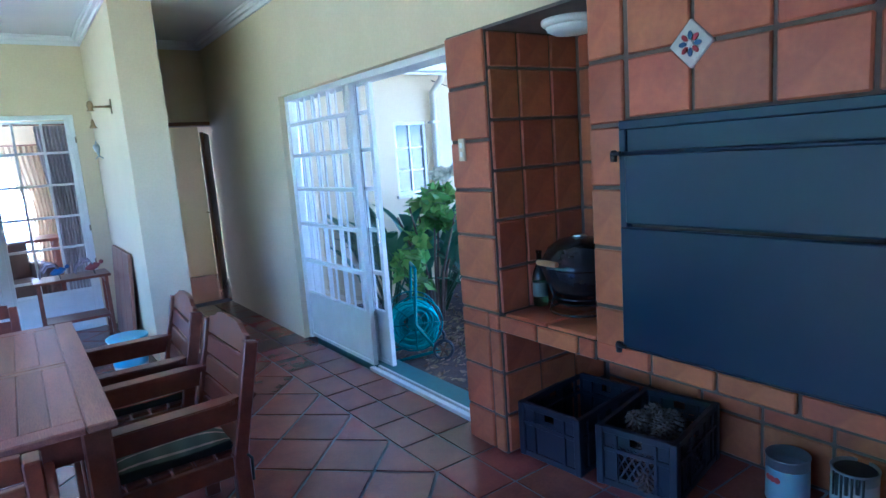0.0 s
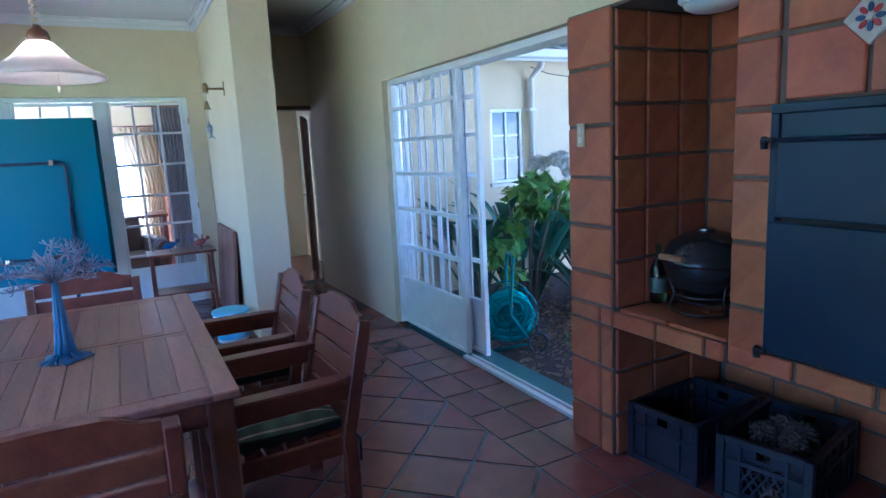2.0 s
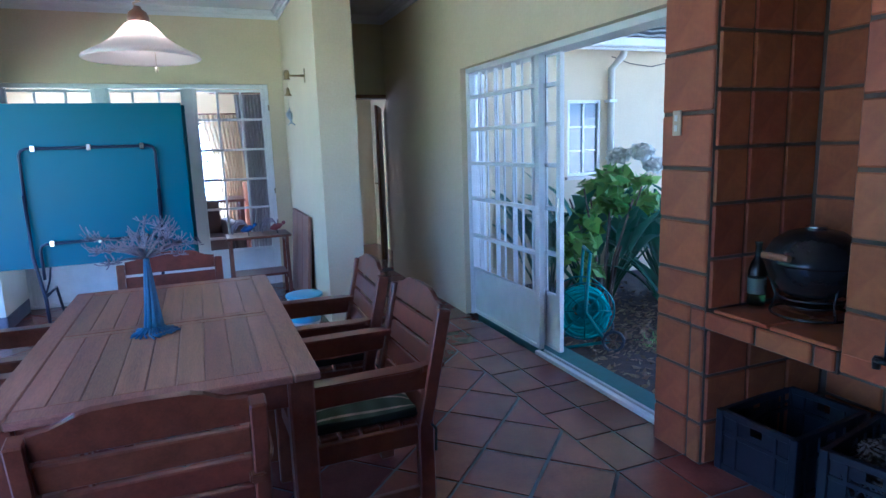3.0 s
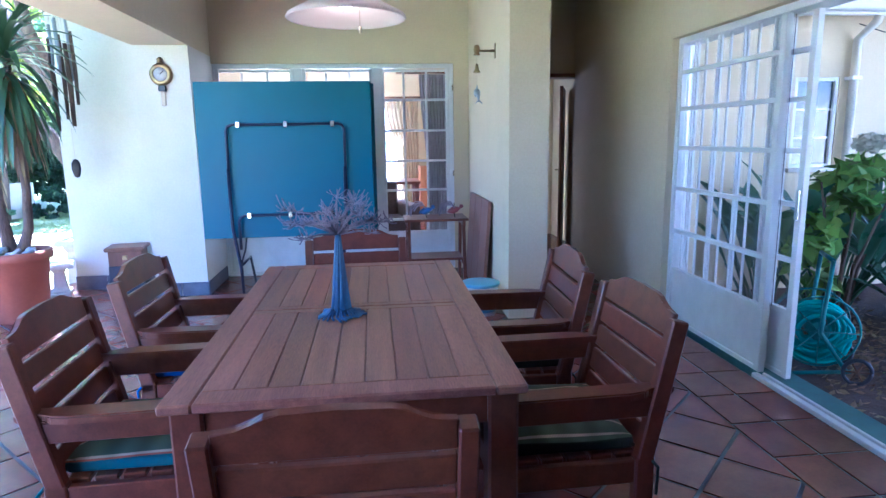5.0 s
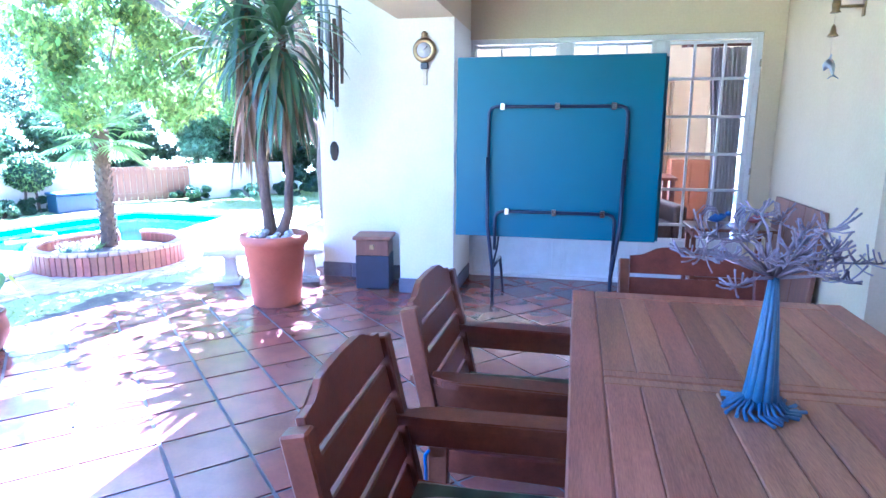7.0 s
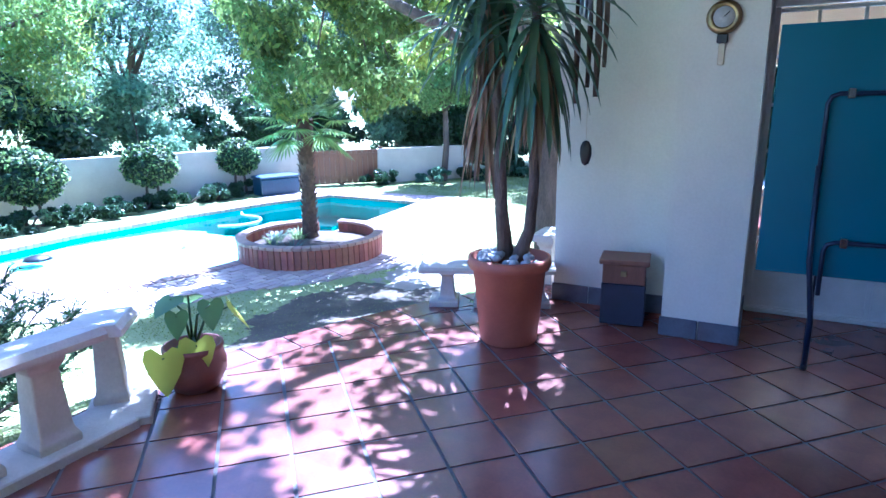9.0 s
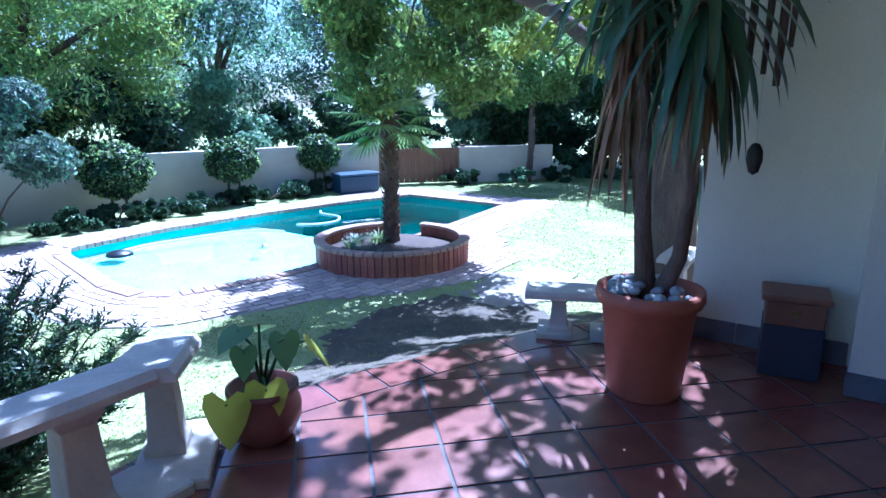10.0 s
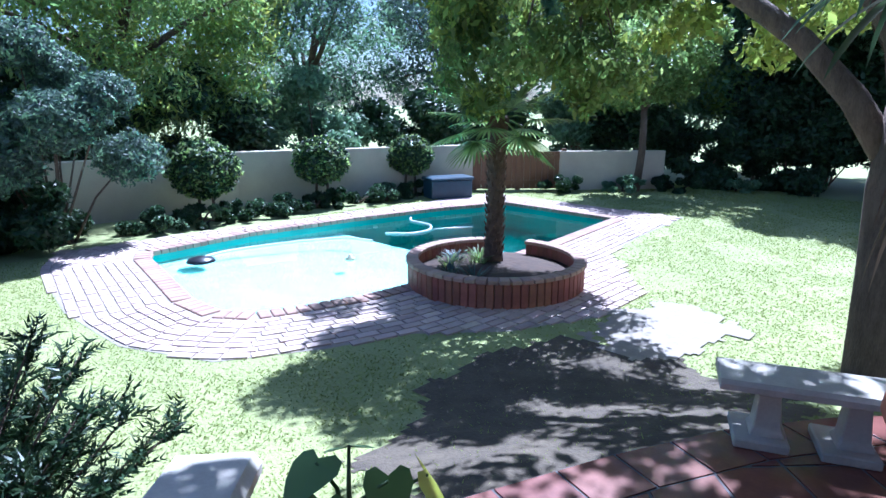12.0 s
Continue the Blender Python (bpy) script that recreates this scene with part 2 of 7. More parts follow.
def leaf_cloud(name, material, parent, blobs, count, size, seed, flat=0.5, narrow=0.5, hollow=0.35, droop=0.0, label="", stuff=False):
    """Many small folded leaves in a set of uneven clumps: blobs are (centre, radii)."""
    rng = np.random.default_rng(seed)
    vol = np.array([r[0] * r[1] * r[2] for _, r in blobs]) ** 0.75
    pick = rng.choice(len(blobs), count, p=vol / vol.sum())
    c = np.array([b[0] for b in blobs], float)[pick]
    r = np.array([b[1] for b in blobs], float)[pick]
    d = rng.normal(size=(count, 3))
    d /= np.linalg.norm(d, axis=1)[:, None]
    rad = (hollow + (1 - hollow) * rng.random(count)) ** 0.6
    rad *= 1 + 0.22 * np.sin(d[:, 0] * 7 + pick) * np.cos(d[:, 2] * 6 + d[:, 1] * 5 + pick * 2)
    p = c + d * r * rad[:, None]
    n = d * 0.6 + rng.normal(size=(count, 3)) * 0.7 + np.array([0, 0, flat])
    n /= np.linalg.norm(n, axis=1)[:, None]
    u = np.cross(n, rng.normal(size=(count, 3)))
    u /= np.linalg.norm(u, axis=1)[:, None]
    u[:, 2] -= droop
    w = np.cross(n, u)
    s = size * (0.6 + 0.8 * rng.random(count))[:, None]
    tip, root = p + u * s, p - u * s
    left, right = p + w * s * narrow - n * s * 0.2, p - w * s * narrow - n * s * 0.2
    v = np.stack([root, right, tip, left], 1).reshape(-1, 3)
    i = np.arange(count) * 4
    me = bpy.data.meshes.new(name)
    me.vertices.add(len(v))
    me.vertices.foreach_set("co", v.ravel())
    faces = np.concatenate([np.stack([i, i + 1, i + 2], 1), np.stack([i, i + 2, i + 3], 1)], 1).reshape(-1)
    me.loops.add(len(faces))
    me.loops.foreach_set("vertex_index", faces)
    me.polygons.add(count * 2)
    me.polygons.foreach_set("loop_start", np.arange(count * 2) * 3)
    me.update(calc_edges=True)
    me.materials.append(material)
    ob = new(name, me)
    ob.parent = parent
    return tagged(ob, label, kind="stuff" if stuff else "")


def clumps(centre, radii, n, small, seed):
    """Uneven clumps of a crown: places within an ellipsoid."""
    rng = random.Random(seed)
    out = []
    while len(out) < n:
        d = Vector((rng.uniform(-1, 1), rng.uniform(-1, 1), rng.uniform(-1, 1)))
        if 0.25 < d.length < 1:
            k = rng.uniform(0.7, 1.35) * small
            out.append(((centre[0] + d.x * radii[0], centre[1] + d.y * radii[1], centre[2] + d.z * radii[2]), (k, k, k * 0.75)))
    return out

# ---- structure: the covered patio ----
G = -0.545          # garden level
WALL_X = 2.32       # inner face of the wall with the garden door
BACK_Y = 7.38       # inner face of the back wall
CEIL = 2.95


def wall(name, boxes, material=PLASTER, label="cream rough-plastered house wall", category="wall"):
    bm = bmesh.new()
    for b in boxes:
        box(bm, *b)
    return structure(name, bm, material, label, category)


# garden edge of the raised patio, from behind the camera to the house corner
EDGE = [(-4.47, -2.6), (-4.47, 4.8), (-4.36, 5.15), (-4.0, 6.0), (-3.72, 6.55), (-3.35, 7.06), (-2.83, 7.6)]
INNER = [(-4.20, -2.6), (-4.20, 4.78), (-4.09, 5.07), (-3.74, 5.90), (-3.47, 6.42), (-3.10, 6.94), (-2.62, 7.44)]
bm = bmesh.new()
prism(bm, EDGE + [(2.34, 7.6), (2.34, -2.6)][::1], G - 0.3, -0.006)
floor = structure("floor", bm, GROUT, "terracotta tiled patio floor with wide grey joints", "floor")

wall("wall_east", [(WALL_X, WALL_X + 0.28, 5.215, BACK_Y, 0, CEIL), (WALL_X, WALL_X + 0.28, 2.74, 5.215, 2.115, CEIL),
                   (WALL_X, WALL_X + 0.28, 1.0, 2.74, 2.115, CEIL), (WALL_X + 0.9, WALL_X + 1.1, -2.4, 2.74, 0, CEIL),
                   (WALL_X + 0.28, WALL_X + 0.9, 2.68, 2.78, 0, CEIL), (WALL_X, WALL_X + 0.28, -2.4, 1.0, 2.115, CEIL)])
# back wall: an opening for the glazed door and one for the passage
wall("wall_north", [(-1.52, -1.49, BACK_Y, BACK_Y + 0.22, 0, CEIL), (-1.49, 1.0, BACK_Y, BACK_Y + 0.22, 2.2, CEIL),
                    (1.0, 1.80, BACK_Y, BACK_Y + 0.22, 0, CEIL), (1.80, 2.50, BACK_Y, BACK_Y + 0.22, 2.09, CEIL),
                    (2.50, 2.60, BACK_Y, BACK_Y + 0.22, 0, CEIL)])
wall("wall_pier", [(1.16, 1.47, 5.42, BACK_Y, 0, CEIL)], PLASTER, "cream plastered wall pier beside the passage", "wall")
wall("wall_south", [(-1.9, 3.4, -2.6, -2.4, 0, CEIL)])
wall("wall_west_pier", [(-1.93, -1.46, 6.62, 7.6, 0, 2.27), (-2.82, -1.93, 7.05, 7.6, 0, 2.75)], PLASTER_WHITE, "pale plastered house corner beside the patio", "wall")
# unseen wall, added to keep west light off the braai niche
wall("wall_west_unseen", [(-1.93, -1.46, -2.6, 0.1, 0, 2.27)], PLASTER_WHITE)
wall("wall_west_far", [(-2.82, -2.5, 7.6, 8.1, -0.6, 2.75), (-2.82, -2.5, 11.4, 12.2, -0.6, 2.75), (-2.82, -2.5, 8.1, 11.4, -0.6, 0.35), (-2.82, -2.5, 8.1, 11.4, 2.2, 2.75)], PLASTER_WHITE)
wall("beam", [(-1.93, -1.46, -2.6, 7.6, 2.27, CEIL)], PLASTER, "plastered beam along the open side", "beam")

bm = bmesh.new()
box(bm, -1.95, 3.45, -2.6, 7.62, CEIL, CEIL + 0.12)
ceiling = structure("ceiling", bm, CEILING, "white painted patio ceiling", "ceiling")
# roof overhang outside the beam
bm = bmesh.new()
box(bm, -2.95, -1.935, -2.7, 7.7, 2.76, 2.84)
structure("roof_eave", bm, WHITE, "white painted eave above the patio's edge", "eave")
bm = bmesh.new()
box(bm, -2.9, 8.0, -2.8, 12.4, 3.1, 3.2)
structure("roof", bm, DARK_TILE, "dark tiled house roof", "roof")

# cornice, a cove in two steps
bm = bmesh.new()
for d, h in ((0.075, 0.018), (0.05, 0.05), (0.02, 0.085)):
    box(bm, WALL_X - d, WALL_X - 0.001, 0.8, BACK_Y - 0.001, CEIL - h, CEIL - 0.001)
    box(bm, 1.472, WALL_X - d, BACK_Y - d, BACK_Y - 0.001, CEIL - h, CEIL - 0.001)
    box(bm, 1.472, 1.47 + d, 5.42, BACK_Y - d, CEIL - h, CEIL - 0.001)
    box(bm, -1.459, 1.158, BACK_Y - d, BACK_Y - 0.001, CEIL - h, CEIL - 0.001)
    box(bm, 1.16 - d, 1.158, 5.42, BACK_Y - d, CEIL - h, CEIL - 0.001)
    box(bm, 1.16 - d, 1.47 + d, 5.42 - d, 5.419, CEIL - h, CEIL - 0.001)
    box(bm, -1.459, -1.46 + d, -2.3, BACK_Y - d, CEIL - h, CEIL - 0.001)
structure("trim_cornice", bm, CEILING, "white plaster cornice", "cornice")

# slate skirting at the foot of the house corner
skirting = thing("baseboard", "dark slate skirting tiles at the wall foot", "skirting", (0, 0, 0))
tagged(skirting, kind="structure")
for dims in ((-1.94, -1.70, 6.605, 6.618, 0, 0.13), (-1.695, -1.452, 6.605, 6.618, 0, 0.13), (-1.458, -1.446, 6.62, 7.35, 0, 0.13),
             (-2.83, -2.54, 7.035, 7.048, 0, 0.14), (-2.535, -2.24, 7.035, 7.048, 0, 0.14), (-2.235, -1.94, 7.035, 7.048, 0, 0.14)):
    boxpart("skirting_tile", dims, DARK_TILE, skirting, 0.003)

# ---- courtyard beside the garden door ----
bm = bmesh.new()
box(bm, 2.345, 14, -4, 6.2, -0.4, -0.07)
structure("ground_courtyard", bm, SOIL, "dark soil bed in the courtyard", "soil")
wall("wall_wing", [(2.6, 4.03, 6.2, 6.45, -0.1, 2.5), (4.03, 4.47, 6.2, 6.45, -0.1, 1.1), (4.03, 4.47, 6.2, 6.45, 1.93, 2.5), (4.47, 6.1, 6.2, 6.45, -0.1, 2.5)],
     PLASTER, "sunlit cream wall of the neighbouring wing", "wall")
wall("wall_courtyard", [(13.7, 14, -4, 6.4, -0.4, 2.2), (3.4, 14, -4.2, -4, -0.4, 2.2)], PLASTER_WHITE, "pale courtyard wall", "wall")

# ---- rooms behind the back wall ----
wall("wall_lounge", [(1.5, 1.62, 7.6, 8.3, 0, 2.748), (1.5, 1.62, 10.6, 12.2, 0, 2.748), (1.5, 1.62, 8.3, 10.6, 2.1, 2.748), (-2.5, -2.1, 12.0, 12.2, 0, 2.748), (-2.1, -0.45, 12.0, 12.2, 0, 0.35), (-2.1, -0.45, 12.0, 12.2, 2.0, 2.748), (-0.45, 0.62, 12.0, 12.2, 0, 0.35),
                     (-0.45, 0.62, 12.0, 12.2, 2.0, 2.748), (0.62, 1.5, 12.0, 12.2, 0, 2.748)], PLASTER, "cream lounge wall", "wall")
wall("wall_passage", [(2.72, 2.9, 7.6, 9.5, 0, 2.748), (1.62, 2.9, 9.5, 9.7, 0, 2.748)], PLASTER, "cream passage wall", "wall")
bm = bmesh.new()
box(bm, -2.5, 2.8, 7.6, 12.2, -0.1, -0.004)
structure("floor_lounge", bm, FLOOR_TILE_ISLE, "terracotta tiled lounge floor", "floor")
bm = bmesh.new()
box(bm, -2.82, 2.8, 7.6, 12.2, 2.75, 2.85)
structure("ceiling_lounge", bm, CEILING, "white lounge ceiling", "ceiling")

# added pale slab: bounces sunlight into the lounge and brightens the window view
bm = bmesh.new()
box(bm, -2.4, 2.7, 12.21, 17.0, -0.4, -0.12)
structure("pavement_bounce", bm, PLASTER_WHITE, "pale slab added outside the lounge window to bounce sunlight in", "terrace")

# ---- garden ground ----
POOL = [(-11.55, 7.0), (-11.72, 8.6), (-11.5, 10.6), (-11.1, 12.6), (-10.6, 14.0), (-8.05, 13.9), (-7.78, 11.2), (-7.78, 8.4), (-7.85, 7.75), (-8.02, 7.15), (-8.2, 6.66), (-8.5, 6.44), (-9.1, 6.42), (-10.3, 6.66), (-11.2, 6.83)]
APRON = [(-12.5, 6.1), (-11.4, 5.6), (-9.6, 5.35), (-8.3, 5.4), (-7.4, 5.8), (-6.95, 6.6), (-6.7, 7.3), (-6.05, 8.0), (-5.6, 9.0), (-5.65, 9.9), (-6.2, 10.7),
         (-6.8, 11.4), (-7.0, 12.6), (-7.15, 14.9), (-11.7, 14.8), (-12.35, 8.0)]


def ring_sheet(bm, inner, outer_box, z):
    """A sheet at z from a far box to the edge of a hole."""
    cx = sum(p[0] for p in inner) / len(inner)
    cy = sum(p[1] for p in inner) / len(inner)
    x0, x1, y0, y1 = outer_box
    a, b = [], []
    for x, y in inner:
        dx, dy = x - cx, y - cy
        k = min(((x1 - cx) / dx if dx > 0 else (x0 - cx) / dx) if dx else 1e9, ((y1 - cy) / dy if dy > 0 else (y0 - cy) / dy) if dy else 1e9)
        a.append(bm.verts.new((x, y, z)))
        b.append((cx + dx * k, cy + dy * k))
    corners = [(x0, y0), (x0, y1), (x1, y1), (x1, y0)]
    b = [bm.verts.new((x, y, z)) for x, y in b]
    n = len(a)
    for i in range(n):
        j = (i + 1) % n
        extra = []
        pi, pj = b[i].co, b[j].co
        for c in corners:
            if abs(pi.x - pj.x) > 1e-3 and abs(pi.y - pj.y) > 1e-3 and min(abs(pi.x - c[0]), abs(pj.x - c[0])) < 1e-3 and min(abs(pi.y - c[1]), abs(pj.y - c[1])) < 1e-3:
                extra.append(bm.verts.new((*c, z)))
        bm.faces.new([a[i], b[i], *extra, b[j], a[j]])


bm = bmesh.new()
ring_sheet(bm, POOL, (-400, 400, -400, 400), G)
structure("ground", bm, GRASS_BASE, "lawn with dry patches round the pool", "lawn")
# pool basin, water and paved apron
bm = bmesh.new()
BREAK = 10.3        # where the shallow end drops to the deep end
deep_end, shallow_end = clip(POOL, (-20, BREAK), (0, BREAK)), clip(POOL, (0, BREAK), (-20, BREAK))
bmesh.ops.triangulate(bm, faces=[bm.faces.new([bm.verts.new((x, y, -2.7)) for x, y in deep_end])])
for i in range(len(POOL)):
    (x0, y0), (x1, y1) = POOL[i], POOL[(i + 1) % len(POOL)]
    bm.faces.new([bm.verts.new(q) for q in ((x0, y0, -2.7), (x1, y1, -2.7), (x1, y1, G), (x0, y0, G))])
shelf = bmesh.new()
lower = [shelf.verts.new((x, y, -0.86 - 0.09 * (y - 6.4))) for x, y in shallow_end]
bmesh.ops.triangulate(shelf, faces=[shelf.faces.new(lower)])
structure("pool_shelf", shelf, POOL_SHELF, "plastered floor of the pool's shallow end, paled for water glare", "pool")
structure("pool_basin", bm, POOL_WALL, "plastered swimming pool basin, tinted teal for deep-water darkening", "pool")


# ---- braai wall: tiled pillar, niche, shelf, hood ----
FX = 2.23           # tiled face
TILES = {}


def tile_mesh(w, h, d):
    """A wall tile, w along y and h along z, d thick, its face towards -x."""
    key = (round(w, 3), round(h, 3), round(d, 3))
    if key not in TILES:
        bm = bmesh.new()
        box(bm, 0, d, -w / 2, w / 2, -h / 2, h / 2, 0.006)
        TILES[key] = mesh_of("wall_tile", bm, WALL_TILE)
    return TILES[key]


def lay_tile(parent, m, w, h, d=0.02):
    ob = new("tile", tile_mesh(w, h, d))
    ob.parent = parent
    ob.matrix_basis = m
    return ob


def tile_wall(parent, y0, y1, z0, z1, ys, zs, at, gap=0.016, turn=0.0, skip=()):
    """Tiles over a face: joints at ys and zs, within the given bounds; at(y, z) gives the pose."""
    ylist = [y0] + [y for y in ys if y0 + 0.03 < y < y1 - 0.03] + [y1]
    zlist = [z0] + [z for z in zs if z0 + 0.03 < z < z1 - 0.03] + [z1]
    for i, (a, b) in enumerate(zip(ylist, ylist[1:])):
        for j, (c, d) in enumerate(zip(zlist, zlist[1:])):
            if (i, j) in skip:
                continue
            lay_tile(parent, at((a + b) / 2 + random.uniform(-0.001, 0.001), (c + d) / 2), b - a - gap, d - c - gap)


braai = thing("braai_fireplace", "terracotta tiled built-in braai with steel doors, shelf and niches", "fireplace", (0, 0, 0))
for nm, dims in (("pillar_core", (FX + 0.014, 3.15, 2.405, 2.70, 0, 2.114)), ("shelf_core", (FX + 0.014, 3.15, 1.80, 2.405, 0.655, 0.735)),
                 ("niche_back", (2.86, 3.15, 1.80, 2.405, 0.735, 2.114)), ("niche_soffit", (FX + 0.014, 2.86, 1.80, 2.405, 2.10, 2.114)),
                 ("hood_core", (FX + 0.014, 3.15, -0.6, 1.79, 0.66, CEIL - 0.001)), ("low_niche_back", (3.02, 3.15, -0.6, 2.405, 0, 0.655)),
                 ("end_core", (FX + 0.014, 3.15, -0.9, -0.6, 0, CEIL - 0.001))):
    boxpart(nm, dims, WALL_GROUT, braai, 0)
face = lambda y, z: pose(FX, y, z)
tile_wall(braai, 2.40, 2.705, 0.745, 2.114, [], [0.90, 1.13, 1.36, 1.60, 1.86], face)
tile_wall(braai, 2.40, 2.705, 0, 0.655, [2.485], [0.20, 0.44], face)
tile_wall(braai, 2.485, 2.705, 0.655, 0.745, [], [], face)
# pillar side in the upper niche, facing the shelf
for z0, z1 in ((0.74, 0.97), (0.97, 1.21), (1.21, 1.45), (1.45, 1.69), (1.69, 1.93), (1.93, 2.10)):
    for x0, x1 in ((FX + 0.02, 2.44), (2.44, 2.66), (2.66, 2.86)):
        lay_tile(braai, pose((x0 + x1) / 2, 2.393, (z0 + z1) / 2, 0, 0, 90), x1 - x0 - 0.012, z1 - z0 - 0.014)
    for y0, y1 in ((1.81, 2.08), (2.08, 2.385)):
        lay_tile(braai, pose(2.848, (y0 + y1) / 2, (z0 + z1) / 2), y1 - y0 - 0.014, z1 - z0 - 0.014)
# pillar side in the low niche, and its back
for z0, z1 in ((0.0, 0.21), (0.21, 0.43), (0.43, 0.65)):
    for x0, x1 in ((FX + 0.02, 2.5), (2.5, 2.76), (2.76, 3.0)):
        lay_tile(braai, pose((x0 + x1) / 2, 2.393, (z0 + z1) / 2, 0, 0, 90), x1 - x0 - 0.012, z1 - z0 - 0.014)
tile_wall(braai, -0.6, 2.38, 0, 0.65, [-0.3, 0.0, 0.3, 0.6, 0.9, 1.2, 1.5, 1.8, 2.1], [0.22, 0.44], lambda y, z: pose(3.008, y, z))
# shelf edge, top and underside
tile_wall(braai, 1.80, 2.485, 0.655, 0.745, [1.89, 2.14, 2.40], [], lambda y, z: pose(FX - 0.004, y, z), 0.014)
for x0, x1 in ((FX + 0.02, 2.52), (2.52, 2.84)):
    for y0, y1 in ((1.81, 2.1), (2.1, 2.385)):
        lay_tile(braai, pose((x0 + x1) / 2, (y0 + y1) / 2, 0.749, 0, 90, 0), y1 - y0 - 0.012, x1 - x0 - 0.012)
# hood: a narrow column beside the niche, large tiles above and a course below the steel doors
tile_wall(braai, 1.62, 1.795, 0.67, CEIL, [], [0.90, 1.14, 1.375, 1.61, 1.85, 2.11, 2.37, 2.63], face)
cut = 0.062


def corner_tile(y0, y1, z0, z1, corner):
    """A tile with one corner cut off for the painted inset."""
    g = 0.008
    y0, y1, z0, z1 = y0 + g, y1 - g, z0 + g, z1 - g
    p = [(y0, z0), (y1, z0), (y1, z1), (y0, z1)]
    a, prev, nxt = Vector(p[corner]), Vector(p[corner - 1]), Vector(p[(corner + 1) % 4])
    p[corner:corner + 1] = [tuple(a + (prev - a).normalized() * cut), tuple(a + (nxt - a).normalized() * cut)]
    bm = bmesh.new()
    f = [bm.verts.new((FX, y, z)) for y, z in p]
    b = [bm.verts.new((FX + 0.02, y, z)) for y, z in p]
    bm.faces.new(f)
    bm.faces.new(b[::-1])
    for i in range(5):
        bm.faces.new((f[i], f[(i + 1) % 5], b[(i + 1) % 5], b[i]))
    bmesh.ops.bevel(bm, geom=[e for e in bm.edges if all(v in f for v in e.verts)], offset=0.005, segments=1, affect="EDGES")
    part("tile", bm, WALL_TILE, braai)


IY, IZ = 1.352, 1.845
corner_tile(IY, 1.61, 1.625, IZ, 3)
corner_tile(1.09, IY, 1.625, IZ, 2)
corner_tile(IY, 1.61, IZ, 2.10, 0)
corner_tile(1.09, IY, IZ, 2.10, 1)
tile_wall(braai, -0.6, 1.09, 1.625, CEIL, [-0.5, -0.23, 0.03, 0.30, 0.56, 0.83], [IZ, 2.10, 2.36, 2.62], face)
tile_wall(braai, 1.09, 1.62, 2.10, CEIL, [IY], [2.36, 2.62], face)
tile_wall(braai, -0.6, 1.795, 0.665, 0.755, [-0.35, -0.08, 0.19, 0.46, 0.73, 1.0, 1.27, 1.53], [], lambda y, z: pose(FX - 0.002, y, z), 0.014)
tile_wall(braai, -0.6, 0.36, 0.755, 1.625, [-0.35, -0.08, 0.19], [0.97, 1.19, 1.41], face)
# painted inset tile
INSET_WHITE = mat("inset_glaze", (0.50, 0.48, 0.46), (0.40, 0.38, 0.37), 0.25, bump=0.05)
INSET_RED = mat("inset_red", (0.32, 0.04, 0.05), (0.22, 0.03, 0.04), 0.25, bump=0.05)
INSET_BLUE = mat("inset_blue", (0.06, 0.10, 0.22), (0.04, 0.07, 0.16), 0.25, bump=0.05)
inset = boxpart("inset_tile", (0, 0.02, -0.057, 0.057, -0.057, 0.057), INSET_WHITE, braai, 0.004, "glazed inset tile with a red flower")
inset.matrix_basis = pose(FX - 0.004, IY, IZ, 45, 0, 0)
for k in range(8):
    a = k * math.pi / 4
    bm = bmesh.new()
    lathe(bm, [(0.012, 0), (0.012, 0.002)], 10)
    petal = part("petal", bm, INSET_RED if k % 2 == 0 else INSET_BLUE, inset)
    petal.matrix_basis = Matrix.Translation((-0.0015, 0.027 * math.cos(a), 0.027 * math.sin(a))) @ Euler((a, 0, 0)).to_matrix().to_4x4() @ Matrix.Diagonal((1, 1.2, 0.7, 1)) @ pose(0, 0, 0, 0, -90, 0)
bm = bmesh.new()
lathe(bm, [(0.009, 0), (0.009, 0.003)], 12)
part("flower_eye", bm, INSET_WHITE, inset).matrix_basis = pose(-0.002, 0, 0, 0, -90, 0)

# steel doors of the braai
steel = bmesh.new()
box(steel, FX - 0.02, FX + 0.013, 0.40, 1.635, 0.755, 0.79, 0.003)
box(steel, FX - 0.02, FX + 0.013, 0.40, 1.635, 1.59, 1.622, 0.003)
box(steel, FX - 0.02, FX + 0.013, 0.40, 0.43, 0.79, 1.59, 0.003)
box(steel, FX - 0.02, FX + 0.013, 1.605, 1.635, 0.79, 1.59, 0.003)
part("steel_frame", steel, STEEL_BLUE, braai, "blue-black enamelled steel frame")
low = boxpart("lower_door", (FX - 0.034, FX - 0.008, 0.405, 1.628, 0.765, 1.232), STEEL_BLUE, braai, 0.006, "blue-black steel lower door")
up = boxpart("upper_door", (FX - 0.03, FX - 0.006, 0.415, 1.605, 1.245, 1.50), STEEL_BLUE, braai, 0.006, "blue-black steel upper door")
boxpart("top_panel", (FX - 0.024, FX - 0.004, 0.42, 1.595, 1.505, 1.59), STEEL_BLUE, braai, 0.004)
bm = bmesh.new()
tube(bm, [(FX - 0.045, 0.42, 1.503), (FX - 0.045, 1.60, 1.503)], 0.008)
part("hinge_bar", bm, STEEL_BLUE, up)
